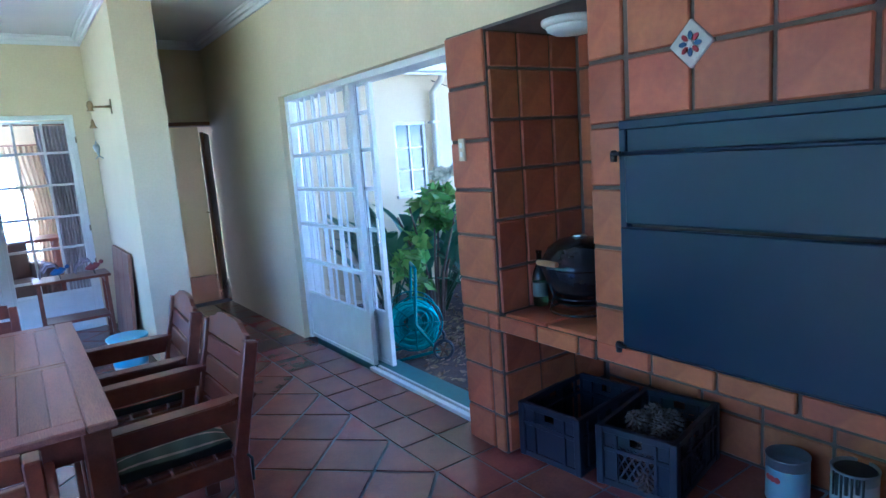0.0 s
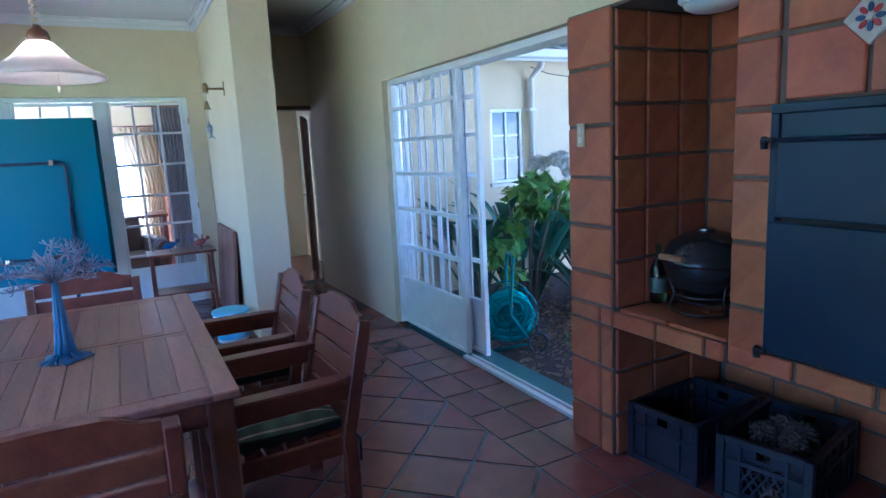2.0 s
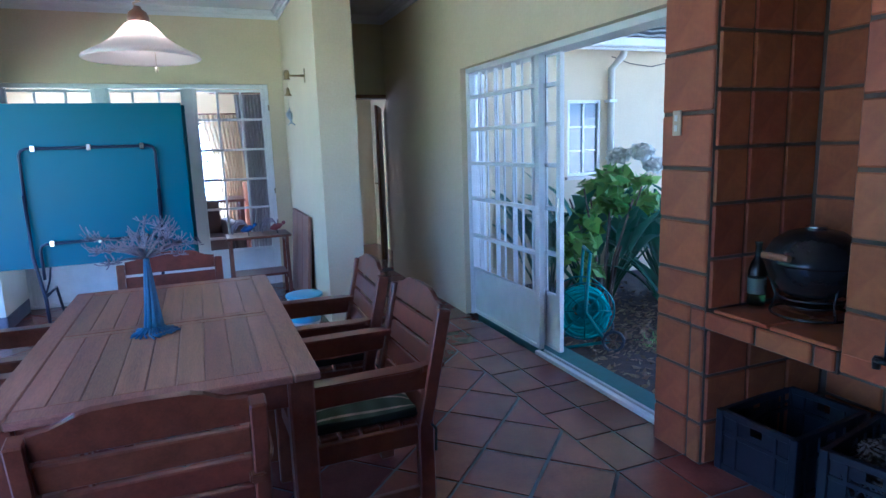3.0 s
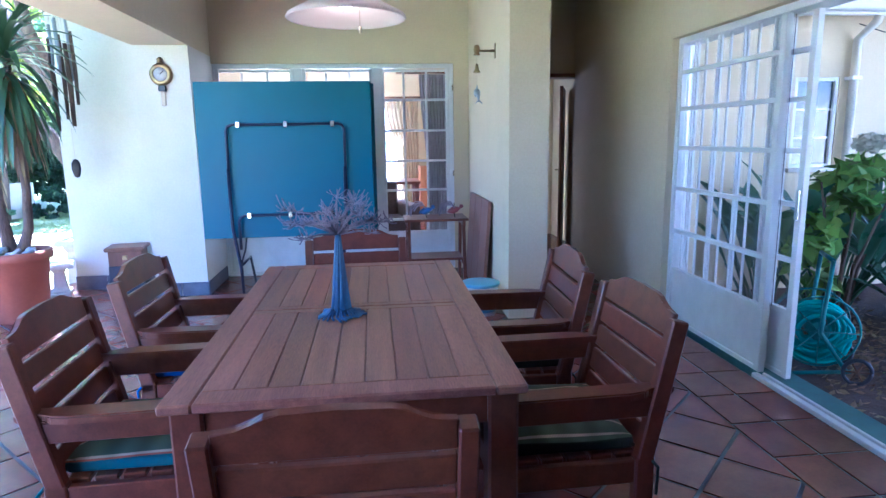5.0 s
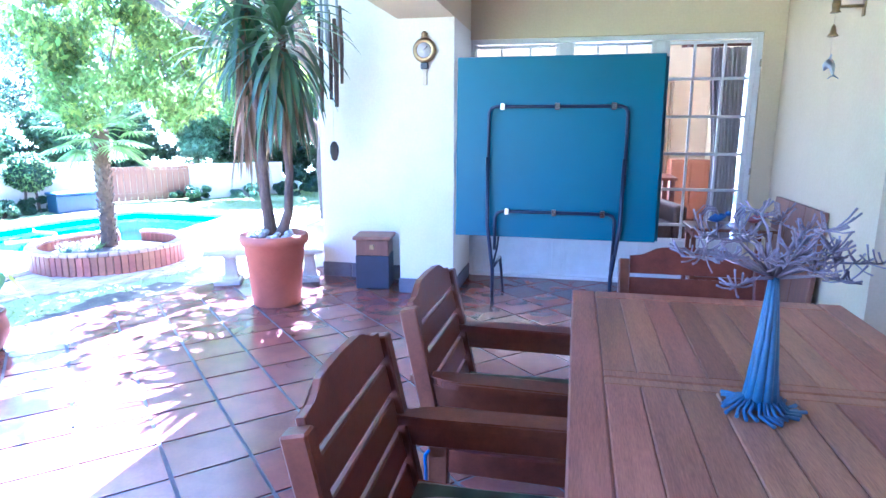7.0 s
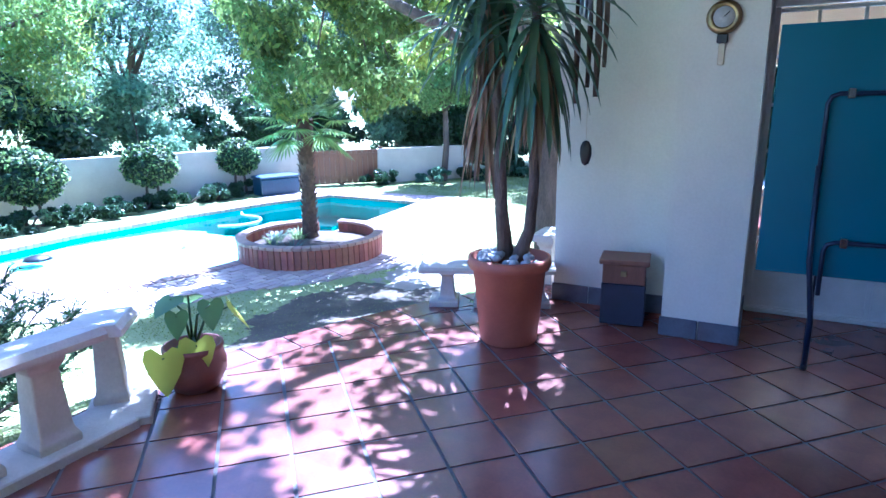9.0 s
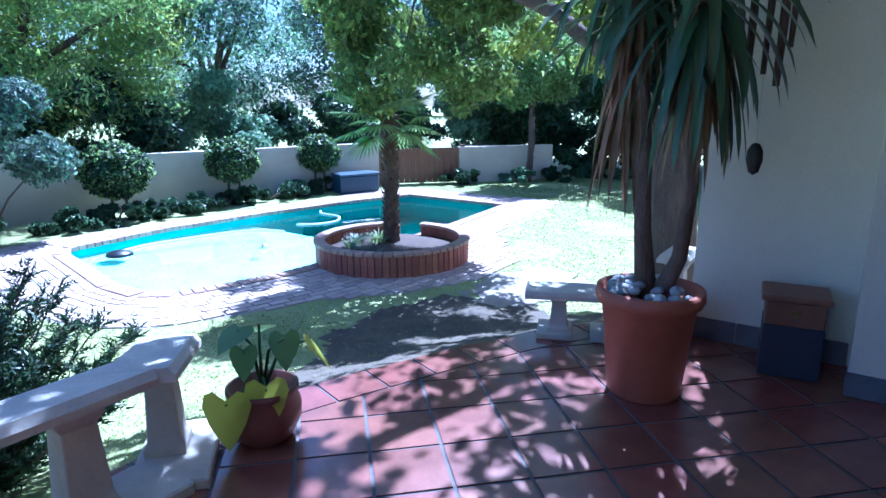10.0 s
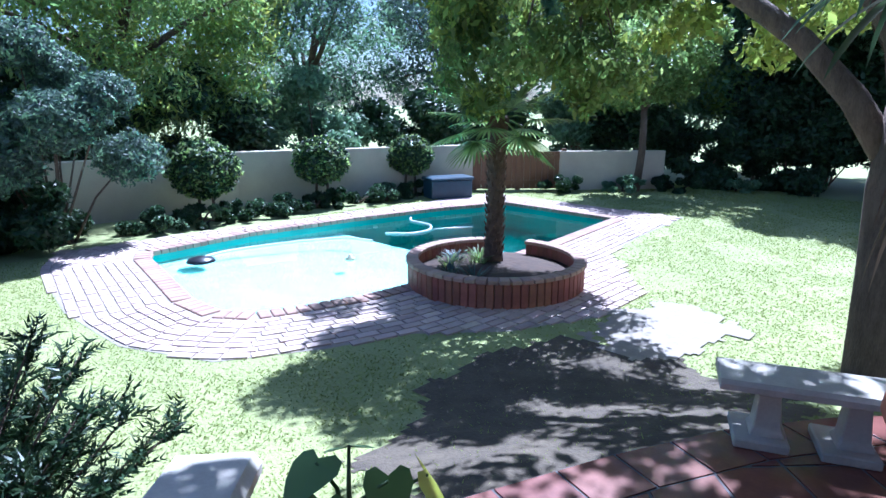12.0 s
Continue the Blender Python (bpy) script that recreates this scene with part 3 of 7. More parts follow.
for z in (1.505, 0.775):
    bm = bmesh.new()
    tube(bm, [(FX - 0.03, 1.635, z), (FX - 0.055, 1.635, z), (FX - 0.055, 1.60, z)], 0.008)
    lathe(bm, [(0.012, -0.03), (0.014, 0.0), (0.008, 0.012)], 10, (FX - 0.045, 1.638, z))
    part("latch", bm, BLACK, up if z > 1 else low)

# grill grid that leans in the niche
grid = thing("grill_grid", "rusty wire grill grid leaning in the tiled niche", "grill grid", (0, 0, 0))
RUST = mat("rusty_wire", (0.20, 0.11, 0.06), (0.10, 0.05, 0.03), 0.7, metal=0.6, scale=30, bump=0.3)
bm = bmesh.new()
tube(bm, [(2.805, 1.83, 1.05), (2.83, 1.83, 1.63), (2.83, 2.16, 1.63), (2.805, 2.16, 1.05), (2.805, 1.83, 1.05)], 0.006, 6)
part("grid_rim", bm, RUST, grid)
for k in range(1, 9):
    bm = bmesh.new()
    y = 1.83 + k * 0.0367
    tube(bm, [(2.805, y, 1.05), (2.83, y, 1.63)], 0.0025, 5)
    part("grid_wire", bm, RUST, grid)
for k in range(1, 6):
    bm = bmesh.new()
    z = 1.05 + k * 0.1
    tube(bm, [(2.81 + 0.0043 * k * 0.9, 1.83, z), (2.81 + 0.0043 * k * 0.9, 2.16, z)], 0.003, 5)
    part("grid_wire", bm, RUST, grid)
for y in (1.96, 2.03):
    bm = bmesh.new()
    tube(bm, [(2.805, y, 1.05), (2.79, y, 0.765)], 0.004, 5)
    part("grid_stay", bm, RUST, grid)

# kettle grill on the shelf
KETTLE = mat("black_enamel", (0.02, 0.02, 0.022), (0.012, 0.012, 0.014), 0.22, scale=8, bump=0.05)
HANDLE_WOOD = mat("pale_wood", (0.40, 0.22, 0.10), (0.28, 0.15, 0.07), 0.5, stretch=(3, 0.5, 3))
kettle = thing("kettle_grill", "small black kettle grill standing on the tiled shelf", "kettle grill", (2.52, 2.12, 0.759))
R = 0.185
bm = bmesh.new()
lathe(bm, [(0.10, 0.085), (0.14, 0.11), (0.172, 0.16), (R, 0.215), (R, 0.222)], 32)
part("bowl", bm, KETTLE, kettle)
bm = bmesh.new()
lathe(bm, [(R + 0.006, 0.218), (R + 0.006, 0.232), (0.178, 0.26), (0.15, 0.31), (0.10, 0.345), (0.04, 0.358), (0.001, 0.36)], 32)
lid = part("lid", bm, KETTLE, kettle)
bm = bmesh.new()
tube(bm, [(-R - 0.004, -0.055, 0.262), (-R - 0.034, -0.055, 0.262), (-R - 0.034, 0.055, 0.262), (-R - 0.004, 0.055, 0.262)], 0.005, 6)
part("handle_bracket", bm, CHROME, lid)
bm = bmesh.new()
tube(bm, [(-R - 0.034, -0.06, 0.262), (-R - 0.034, -0.02, 0.262), (-R - 0.034, 0.06, 0.262)], [0.013, 0.015, 0.013], 10)
part("handle", bm, HANDLE_WOOD, lid, "pale wooden handle")
bm = bmesh.new()
lathe(bm, [(0.04, 0.357), (0.04, 0.368), (0.036, 0.37)], 16)
part("vent", bm, CHROME, lid)
for z, r in ((0.006, 0.15), (0.075, 0.125)):
    bm = bmesh.new()
    tube(bm, [(r * math.cos(a * math.pi / 12), r * math.sin(a * math.pi / 12), z) for a in range(25)], 0.006, 6)
    part("base_ring", bm, KETTLE, kettle)
bm = bmesh.new()
lathe(bm, [(0.08, 0.03), (0.115, 0.045), (0.118, 0.05)], 24)
part("ash_pan", bm, KETTLE, kettle)
for k in range(3):
    a = 2.3 + k * 2.094
    bm = bmesh.new()
    tube(bm, [(0.15 * math.cos(a), 0.15 * math.sin(a), 0.006), (0.13 * math.cos(a), 0.13 * math.sin(a), 0.07), (0.155 * math.cos(a), 0.155 * math.sin(a), 0.15)], 0.006, 6)
    part("leg", bm, KETTLE, kettle)

# bottle beside it
GREEN_LABEL = mat("faded_bottle_label", (0.12, 0.15, 0.12), (0.08, 0.10, 0.08), 0.6, bump=0.05)
GREEN_GLASS = glass_mat("green_glass", 0.02, (0.10, 0.20, 0.08))
bottle = thing("bottle", "empty green glass bottle on the tiled shelf", "bottle", (2.46, 2.335, 0.759))
bm = bmesh.new()
lathe(bm, [(0.036, 0.0), (0.038, 0.01), (0.038, 0.15), (0.03, 0.18), (0.014, 0.215), (0.013, 0.265), (0.016, 0.27), (0.016, 0.28)], 20)
part("bottle_body", bm, GREEN_GLASS, bottle)
bm = bmesh.new()
lathe(bm, [(0.0385, 0.05), (0.0387, 0.055), (0.0387, 0.115), (0.0385, 0.12)], 20)
part("paper_label", bm, GREEN_LABEL, bottle)

# wooden tool handle standing at the back of the niche
tongs = thing("braai_tongs", "wooden-handled braai tongs leaning in the niche", "tongs", (0, 0, 0))
for dy in (-0.012, 0.012):
    bm = bmesh.new()
    tube(bm, [(2.74, 1.90 + dy, 0.765), (2.80, 1.885 + dy, 1.12), (2.81, 1.88 + dy, 1.2)], [0.008, 0.011, 0.009], 8)
    part("tong_arm", bm, HANDLE_WOOD, tongs)

# bulkhead lamp in the niche's soffit
lamp = thing("bulkhead_lamp", "round white bulkhead lamp under the niche's soffit", "lamp", (2.50, 2.10, 2.098))
FROST = mat("frosted_glass", (0.72, 0.74, 0.74), (0.64, 0.66, 0.66), 0.3, bump=0.02)
bm = bmesh.new()
lathe(bm, [(0.135, 0.0), (0.135, -0.018), (0.12, -0.03)], 32)
part("rim", bm, WHITE, lamp)
bm = bmesh.new()
lathe(bm, [(0.118, -0.02), (0.11, -0.045), (0.08, -0.062), (0.03, -0.07), (0.001, -0.071)], 32)
part("diffuser", bm, FROST, lamp)

# light switch on the pillar
IVORY = mat("ivory_plastic", (0.62, 0.52, 0.36), (0.55, 0.45, 0.3), 0.4, bump=0.03)
switch = thing("light_switch", "narrow ivory light switch on the tiled pillar", "switch", (FX - 0.002, 2.595, 1.56))
boxpart("plate", (-0.012, 0, -0.024, 0.024, -0.055, 0.055), IVORY, switch, 0.003)
for z in (-0.022, 0.022):
    boxpart("rocker", (-0.016, -0.011, -0.009, 0.009, z - 0.014, z + 0.014), WHITE, switch, 0.002)


def crate(at, turn, label, lattice):
    """A plastic carrying crate: corner posts, rims, slatted sides, floor."""
    c = thing("plastic_crate", label, "crate", at, turn, "crates under the braai")
    w, d, h = 0.17, 0.245, 0.285
    for sx in (-1, 1):
        for sy in (-1, 1):
            boxpart("corner_post", (sx * w - 0.018, sx * w + 0.018, sy * d - 0.018, sy * d + 0.018, 0, h), BLACK_PLASTIC, c, 0.004)
    for z0, z1 in ((0, 0.03), (0.17, 0.19), (h - 0.03, h)):
        bm = bmesh.new()
        for s in (-1, 1):
            box(bm, s * w - 0.012, s * w + 0.012, -d, d, z0, z1, 0.002)
            box(bm, -w, w, s * d - 0.012, s * d + 0.012, z0, z1, 0.002)
        part("rim", bm, BLACK_PLASTIC, c)
    for s in (-1, 1):
        for k in (-3, -1.5, 1.5, 3):
            boxpart("rib", (s * w - 0.013, s * w + 0.013, k * 0.06 - 0.006, k * 0.06 + 0.006, 0.025, h - 0.03), BLACK_PLASTIC, c, 0)
        for k in (-1.3, 1.3):
            boxpart("rib", (k * 0.07 - 0.006, k * 0.07 + 0.006, s * d - 0.013, s * d + 0.013, 0.025, h - 0.03), BLACK_PLASTIC, c, 0)
        for nm, dims in (("side_panel", (s * w - 0.003, s * w + 0.003, -d, d, 0.0, 1.0)), ("end_panel", (-w, w, s * d - 0.003, s * d + 0.003, 0.0, 1.0))):
            # a handhold is left open under the top rim, and a lattice field where the crate has one
            gap = 0.055
            x0, x1, y0, y1 = dims[:4]
            spans = [(0.02, 0.05 if lattice else 0.205, 0, 1), (0.20, 0.215, 0, 1), (0.205, h - 0.02, 0, 0.5 - gap / (2 * max(x1 - x0, y1 - y0))), (0.205, h - 0.02, 0.5 + gap / (2 * max(x1 - x0, y1 - y0)), 1)]
            if lattice:
                spans += [(0.05, 0.20, 0, 0.26), (0.05, 0.20, 0.74, 1)]
            bm = bmesh.new()
            for z0, z1, f0, f1 in spans:
                if x1 - x0 > y1 - y0:
                    box(bm, x0 + (x1 - x0) * f0, x0 + (x1 - x0) * f1, y0, y1, z0, z1)
                else:
                    box(bm, x0, x1, y0 + (y1 - y0) * f0, y0 + (y1 - y0) * f1, z0, z1)
            part(nm, bm, BLACK_PLASTIC, c)
        if lattice:
            for k in range(-2, 3):
                for turn_by in (-38, 38):
                    boxpart("lattice_bar", (-0.005, 0.005, -0.004, 0.004, -0.095, 0.095), BLACK_PLASTIC, c, 0, "", pose(s * w, k * 0.048, 0.125, turn_by, 0, 0))
                    boxpart("lattice_bar", (-0.004, 0.004, -0.005, 0.005, -0.09, 0.09), BLACK_PLASTIC, c, 0, "", pose(k * 0.034, s * d, 0.125, 0, turn_by * 0.8, 0))
    boxpart("crate_floor", (-w, w, -d, d, 0.004, 0.016), BLACK_PLASTIC, c, 0)
    return c


crate((2.575, 2.21, 0), -84, "black plastic crate with a few cones, under the braai shelf", False)
crate((2.66, 1.80, 0), -78, "black plastic crate heaped with pine cones", True)

CONE = mat("pine_cone", (0.16, 0.11, 0.08), (0.045, 0.03, 0.023), 0.8, scale=30, bump=0.5, spread=0.2)


def cone_mesh():
    """An open pine cone: a core with rows of thick, out-turned scales."""
    bm = bmesh.new()
    lathe(bm, [(0.001, 0.0), (0.022, 0.01), (0.030, 0.04), (0.020, 0.078), (0.001, 0.095)], 10)
    for k in range(64):
        f = k / 64
        z = 0.004 + f * 0.088
        r = 0.047 * math.sin(math.pi * (0.2 + 0.74 * f)) ** 0.8
        a = k * 2.39996
        out = Vector((math.cos(a), math.sin(a), -0.25 + 0.9 * f)).normalized()
        side = Vector((-math.sin(a), math.cos(a), 0))
        up = out.cross(side) * -1
        up = up if up.z > 0 else -up
        o = Vector((0, 0, z)) + Vector((math.cos(a), math.sin(a), 0)) * r
        w = 0.0125 * (1.05 - 0.55 * f)
        root = Vector((0, 0, z + 0.006))
        tip = [o + side * w, o + up * w * 0.75 + out * 0.003, o - side * w, o - up * w * 0.6]
        v = [bm.verts.new(q) for q in tip] + [bm.verts.new(root), bm.verts.new(o + out * 0.007)]
        for i in range(4):
            bm.faces.new((v[i], v[(i + 1) % 4], v[5]))
            bm.faces.new((v[(i + 1) % 4], v[i], v[4]))
    return mesh_of("pine_cone", bm, CONE)


cone_data = cone_mesh()
rng = random.Random(4)
for k in range(20):
    layer = 0 if k < 8 else (1 if k < 16 else 2)
    col, line_no = (k % 2, (k // 2) % 4) if layer < 2 else (k % 2, (k // 2) % 2 + 1)
    x = 2.64 + (line_no - 1.5) * 0.104 * (1 - 0.06 * layer) + rng.uniform(-0.012, 0.012)
    y = 1.80 + (col - 0.5) * 0.145 * (1 - 0.15 * layer) + rng.uniform(-0.012, 0.012)
    ob = new("pine_cone", cone_data)
    ob.matrix_basis = pose(x, y, (0.02, 0.135, 0.215)[layer], rng.uniform(-38, 38), rng.uniform(-38, 38), rng.uniform(0, 360)) @ Matrix.Scale(rng.uniform(1.1, 1.3), 4)
    tagged(ob, "dry brown pine cone heaped in the black crate", "pine cone", "pine cones in the crate")
for k in range(5):
    ob = new("pine_cone", cone_data)
    ob.matrix_basis = pose(2.575 + rng.uniform(-0.09, 0.09), 2.21 + rng.uniform(-0.14, 0.14), 0.05, rng.uniform(-70, 70), 80, rng.uniform(0, 360))
    tagged(ob, "dry brown pine cone lying low in the crate", "pine cone", "pine cones in the crate")

# two tins
TIN = mat("galvanised_tin", (0.42, 0.45, 0.48), (0.30, 0.33, 0.36), 0.35, metal=0.8, scale=12, bump=0.08)
TIN_BLUE = mat("blue_tin_print", (0.30, 0.38, 0.45), (0.25, 0.33, 0.4), 0.4, bump=0.03)
RED_PRINT = mat("red_print", (0.5, 0.06, 0.05), (0.42, 0.05, 0.04), 0.4, bump=0.02)


def tin(name, at, label, paint, drips):
    t = thing(name, label, "tin", at, 0, "tins under the braai")
    bm = bmesh.new()
    lathe(bm, [(0.083, 0.0), (0.085, 0.004), (0.083, 0.008), (0.083, 0.19), (0.086, 0.194), (0.086, 0.2), (0.081, 0.2), (0.08, 0.02), (0.001, 0.018)], 32)
    part("tin_body", bm, TIN, t)
    bm = bmesh.new()
    lathe(bm, [(0.0835, 0.012), (0.0838, 0.014), (0.0838, 0.15), (0.0835, 0.152)], 32)
    part("printed_sleeve", bm, paint, t)
    if drips:
        bm = bmesh.new()
        lathe(bm, [(0.078, 0.188), (0.07, 0.192), (0.001, 0.19)], 28)
        part("lid", bm, BLACK, t, "dark paint-stained lid")
        for k in range(7):
            a = 2.5 + k * 0.22
            bm = bmesh.new()
            tube(bm, [(0.085 * math.cos(a), 0.085 * math.sin(a), 0.19), (0.085 * math.cos(a), 0.085 * math.sin(a), 0.09 + 0.06 * math.sin(k * 3))], 0.005 + 0.003 * (k % 2), 6)
            part("paint_drip", bm, BLACK, t)
    else:
        bm = bmesh.new()
        for a in (2.6, 2.85, 3.1):
            lathe(bm, [(0.014, 0), (0.014, 0.001)], 10, m=pose(0.0842 * math.cos(a), 0.0842 * math.sin(a), 0.11, 0, 90, math.degrees(a)))
        part("red_emblem", bm, RED_PRINT, t)
    return t


tin("paint_tin", (2.85, 1.31, 0), "open grey-blue paint tin with a red print", TIN_BLUE, False)
tin("paint_tin", (2.93, 1.09, 0), "white paint tin with black drips down its side", INSET_WHITE, True)

# ---- garden door: fixed security gate, frame and sill ----
GX = 2.40
gate = thing("security_gate", "white steel security gate with bars and a solid bottom panel", "gate", (GX, 4.05, 0))
L = 1.15
for dims in ((-0.02, 0.02, 0, 0.05, 0.02, 2.11), (-0.02, 0.02, L - 0.035, L, 0.02, 2.11)):
    boxpart("stile", dims, WHITE, gate, 0.003)
for z in (0.02, 0.40, 0.70, 1.02, 1.32, 1.60, 1.86, 2.075):
    boxpart("rail", (-0.018, 0.018, 0.05, L - 0.035, z, z + 0.028), WHITE, gate, 0.002)
boxpart("bottom_panel", (-0.006, 0.006, 0.05, L - 0.035, 0.045, 0.402), WHITE, gate, 0)
for k in range(1, 8):
    y = k * L / 8
    boxpart("bar", (0.012, 0.024, y - 0.007, y + 0.007, 0.42, 2.08), WHITE, gate, 0)
    if k % 2:
        boxpart("glazing_bar", (0.03, 0.045, y - 0.009, y + 0.009, 0.42, 2.08), WHITE, gate, 0)
bm = bmesh.new()
box(bm, 0.052, 0.056, 0.03, L - 0.02, 0.42, 2.08)
glass = part("pane", bm, PANE, gate, "clear glass behind the bars")
glass.visible_shadow = False
door = thing("sliding_door", "narrow white steel sliding door leaf, pushed open", "door", (GX + 0.085, 3.925, 0))
for dims in ((-0.018, 0.018, 0, 0.045, 0.02, 2.09), (-0.018, 0.018, 0.20, 0.245, 0.02, 2.09)):
    boxpart("stile", dims, WHITE, door, 0.003)
for z in (0.02, 0.40, 0.70, 1.02, 1.32, 1.60, 1.86, 2.06):
    boxpart("rail", (-0.016, 0.016, 0.045, 0.20, z, z + 0.028), WHITE, door, 0.002)
boxpart("lock", (-0.03, -0.016, 0.008, 0.038, 0.95, 1.12), CHROME, door, 0.004)
boxpart("bottom_panel", (-0.005, 0.005, 0.045, 0.20, 0.045, 0.402), WHITE, door, 0)
bm = bmesh.new()
box(bm, -0.002, 0.002, 0.045, 0.20, 0.43, 2.06)
pane2 = part("pane", bm, PANE, door)
pane2.visible_shadow = False
bm = bmesh.new()
box(bm, GX - 0.03, GX + 0.13, 2.742, 5.213, 2.07, 2.113, 0.003)
box(bm, GX - 0.03, GX + 0.13, 5.19, 5.213, 0.0, 2.07, 0.003)
structure("door_frame", bm, WHITE, "white steel door frame", "frame")
bm = bmesh.new()
box(bm, GX - 0.06, GX - 0.02, 2.72, 4.05, -0.005, 0.022, 0.003)
box(bm, GX + 0.01, GX + 0.03, 2.72, 4.05, -0.005, 0.016, 0.003)
structure("door_track", bm, WHITE, "white metal door track", "door track")
GREEN_SILL = mat("green_painted_sill", (0.10, 0.22, 0.20), (0.07, 0.15, 0.14), 0.5, scale=12, bump=0.2)
bm = bmesh.new()
box(bm, GX + 0.035, GX + 0.2, 2.72, 5.2, -0.09, 0.006, 0.004)
structure("door_sill", bm, GREEN_SILL, "green painted door sill", "sill")

# ---- dining table ----
table = thing("dining_table", "weathered slatted wooden patio dining table", "table", (0.04, 3.315, 0))
TW, TL = 0.505, 0.895
for s in (-1, 1):
    boxpart("side_board", (s * TW - 0.09 * (s > 0), s * TW + 0.09 * (s < 0), -TL, TL, 0.722, 0.75), TABLE_WOOD, table, 0.005)
    boxpart("end_board", (-TW + 0.092, TW - 0.092, s * TL - 0.09 * (s > 0), s * TL + 0.09 * (s < 0), 0.722, 0.75), TABLE_WOOD, table, 0.005)
boxpart("middle_board", (-TW + 0.092, TW - 0.092, -0.045, -0.002, 0.722, 0.7485), TABLE_WOOD, table, 0.004)
boxpart("middle_board", (-TW + 0.092, TW - 0.092, 0.002, 0.045, 0.722, 0.75), TABLE_WOOD, table, 0.004)
n = 9
pitch = (2 * TW - 0.184) / n
for k in range(n):
    x = -TW + 0.092 + pitch * (k + 0.5)
    for y0, y1 in ((-TL + 0.092, -0.047), (0.047, TL - 0.092)):
        boxpart("slat", (x - pitch / 2 + 0.0014, x + pitch / 2 - 0.0014, y0, y1, 0.724, 0.7485 + 0.001 * (k % 2)), TABLE_WOOD, table, 0.003)
boxpart("underlay", (-TW + 0.06, TW - 0.06, -TL + 0.06, TL - 0.06, 0.722, 0.7445), CHAIR_WOOD, table, 0)
for s in (-1, 1):
    boxpart("apron", (s * (TW - 0.05) - 0.012, s * (TW - 0.05) + 0.012, -TL + 0.1, TL - 0.1, 0.62, 0.72), CHAIR_WOOD, table, 0.003)
    boxpart("apron", (-TW + 0.1, TW - 0.1, s * (TL - 0.06) - 0.012, s * (TL - 0.06) + 0.012, 0.62, 0.72), CHAIR_WOOD, table, 0.003)
    for q in (-1, 1):
        x, y = s * (TW - 0.065), q * (TL - 0.075)
        boxpart("leg", (x - 0.045, x + 0.045, y - 0.045, y + 0.045, 0, 0.72), CHAIR_WOOD, table, 0.008)


# ---- chairs ----
def stripes(name, colours):
    """Woven stripes across x, with a weft in thin lines."""
    m, t, p = nodes_of(name)
    co = t.nodes.new("ShaderNodeTexCoord")
    sep = t.nodes.new("ShaderNodeSeparateXYZ")
    t.links.new(co.outputs["Object"], sep.inputs[0])
    rep = t.nodes.new("ShaderNodeMath")
    rep.operation, rep.inputs[1].default_value = "PINGPONG", 0.17
    t.links.new(sep.outputs[0], rep.inputs[0])
    mr = t.nodes.new("ShaderNodeMapRange")
    mr.inputs[2].default_value = 0.17
    t.links.new(rep.outputs[0], mr.inputs[0])
    ramp = t.nodes.new("ShaderNodeValToRGB")
    ramp.color_ramp.interpolation = "CONSTANT"
    els = ramp.color_ramp.elements
    while len(els) < len(colours):
        els.new(0.5)
    for e, (pos, c) in zip(els, colours):
        e.position, e.color = pos, (*c, 1)
    t.links.new(mr.outputs[0], ramp.inputs[0])
    wave = t.nodes.new("ShaderNodeTexWave")
    wave.bands_direction = "Y"
    wave.inputs["Scale"].default_value, wave.inputs["Distortion"].default_value = 60, 1.5
    t.links.new(co.outputs["Object"], wave.inputs["Vector"])
    plaid = t.nodes.new("ShaderNodeTexWave")
    plaid.bands_direction = "Y"
    plaid.inputs["Scale"].default_value, plaid.inputs["Distortion"].default_value = 3.2, 0.4
    t.links.new(co.outputs["Object"], plaid.inputs["Vector"])
    mixc = t.nodes.new("ShaderNodeMix")
    mixc.data_type, mixc.blend_type = "RGBA", "MULTIPLY"
    mixc.inputs[0].default_value = 0.3
    t.links.new(ramp.outputs[0], mixc.inputs[6])
    t.links.new(plaid.outputs[0], mixc.inputs[7])
    t.links.new(mixc.outputs[2], p.inputs["Base Color"])
    p.inputs["Roughness"].default_value = 0.95
    bp = t.nodes.new("ShaderNodeBump")
    bp.inputs["Strength"].default_value, bp.inputs["Distance"].default_value = 0.3, 0.002
    t.links.new(wave.outputs[0], bp.inputs["Height"])
    t.links.new(bp.outputs[0], p.inputs["Normal"])
    return m


GREEN, CREAM, RUSTY, TEAL = (0.09, 0.14, 0.09), (0.58, 0.50, 0.36), (0.42, 0.13, 0.075), (0.03, 0.12, 0.13)
FABRIC_A = stripes("striped_cushion_a", [(0, RUSTY), (0.30, CREAM), (0.36, RUSTY), (0.5, CREAM), (0.58, GREEN), (0.76, CREAM), (0.82, GREEN)])
FABRIC_B = stripes("striped_cushion_b", [(0, RUSTY), (0.34, CREAM), (0.40, GREEN), (0.55, RUSTY), (0.7, CREAM), (0.76, GREEN)])
EDGE_GREEN = mat("dark_green_cloth", (0.015, 0.03, 0.025), (0.01, 0.02, 0.018), 0.95, scale=30, bump=0.3)
EDGE_TEAL = mat("teal_cloth", (0.02, 0.13, 0.16), (0.015, 0.09, 0.11), 0.95, scale=30, bump=0.3)
EDGE_BLUE = mat("blue_cloth", (0.02, 0.10, 0.32), (0.015, 0.07, 0.22), 0.95, scale=30, bump=0.3)


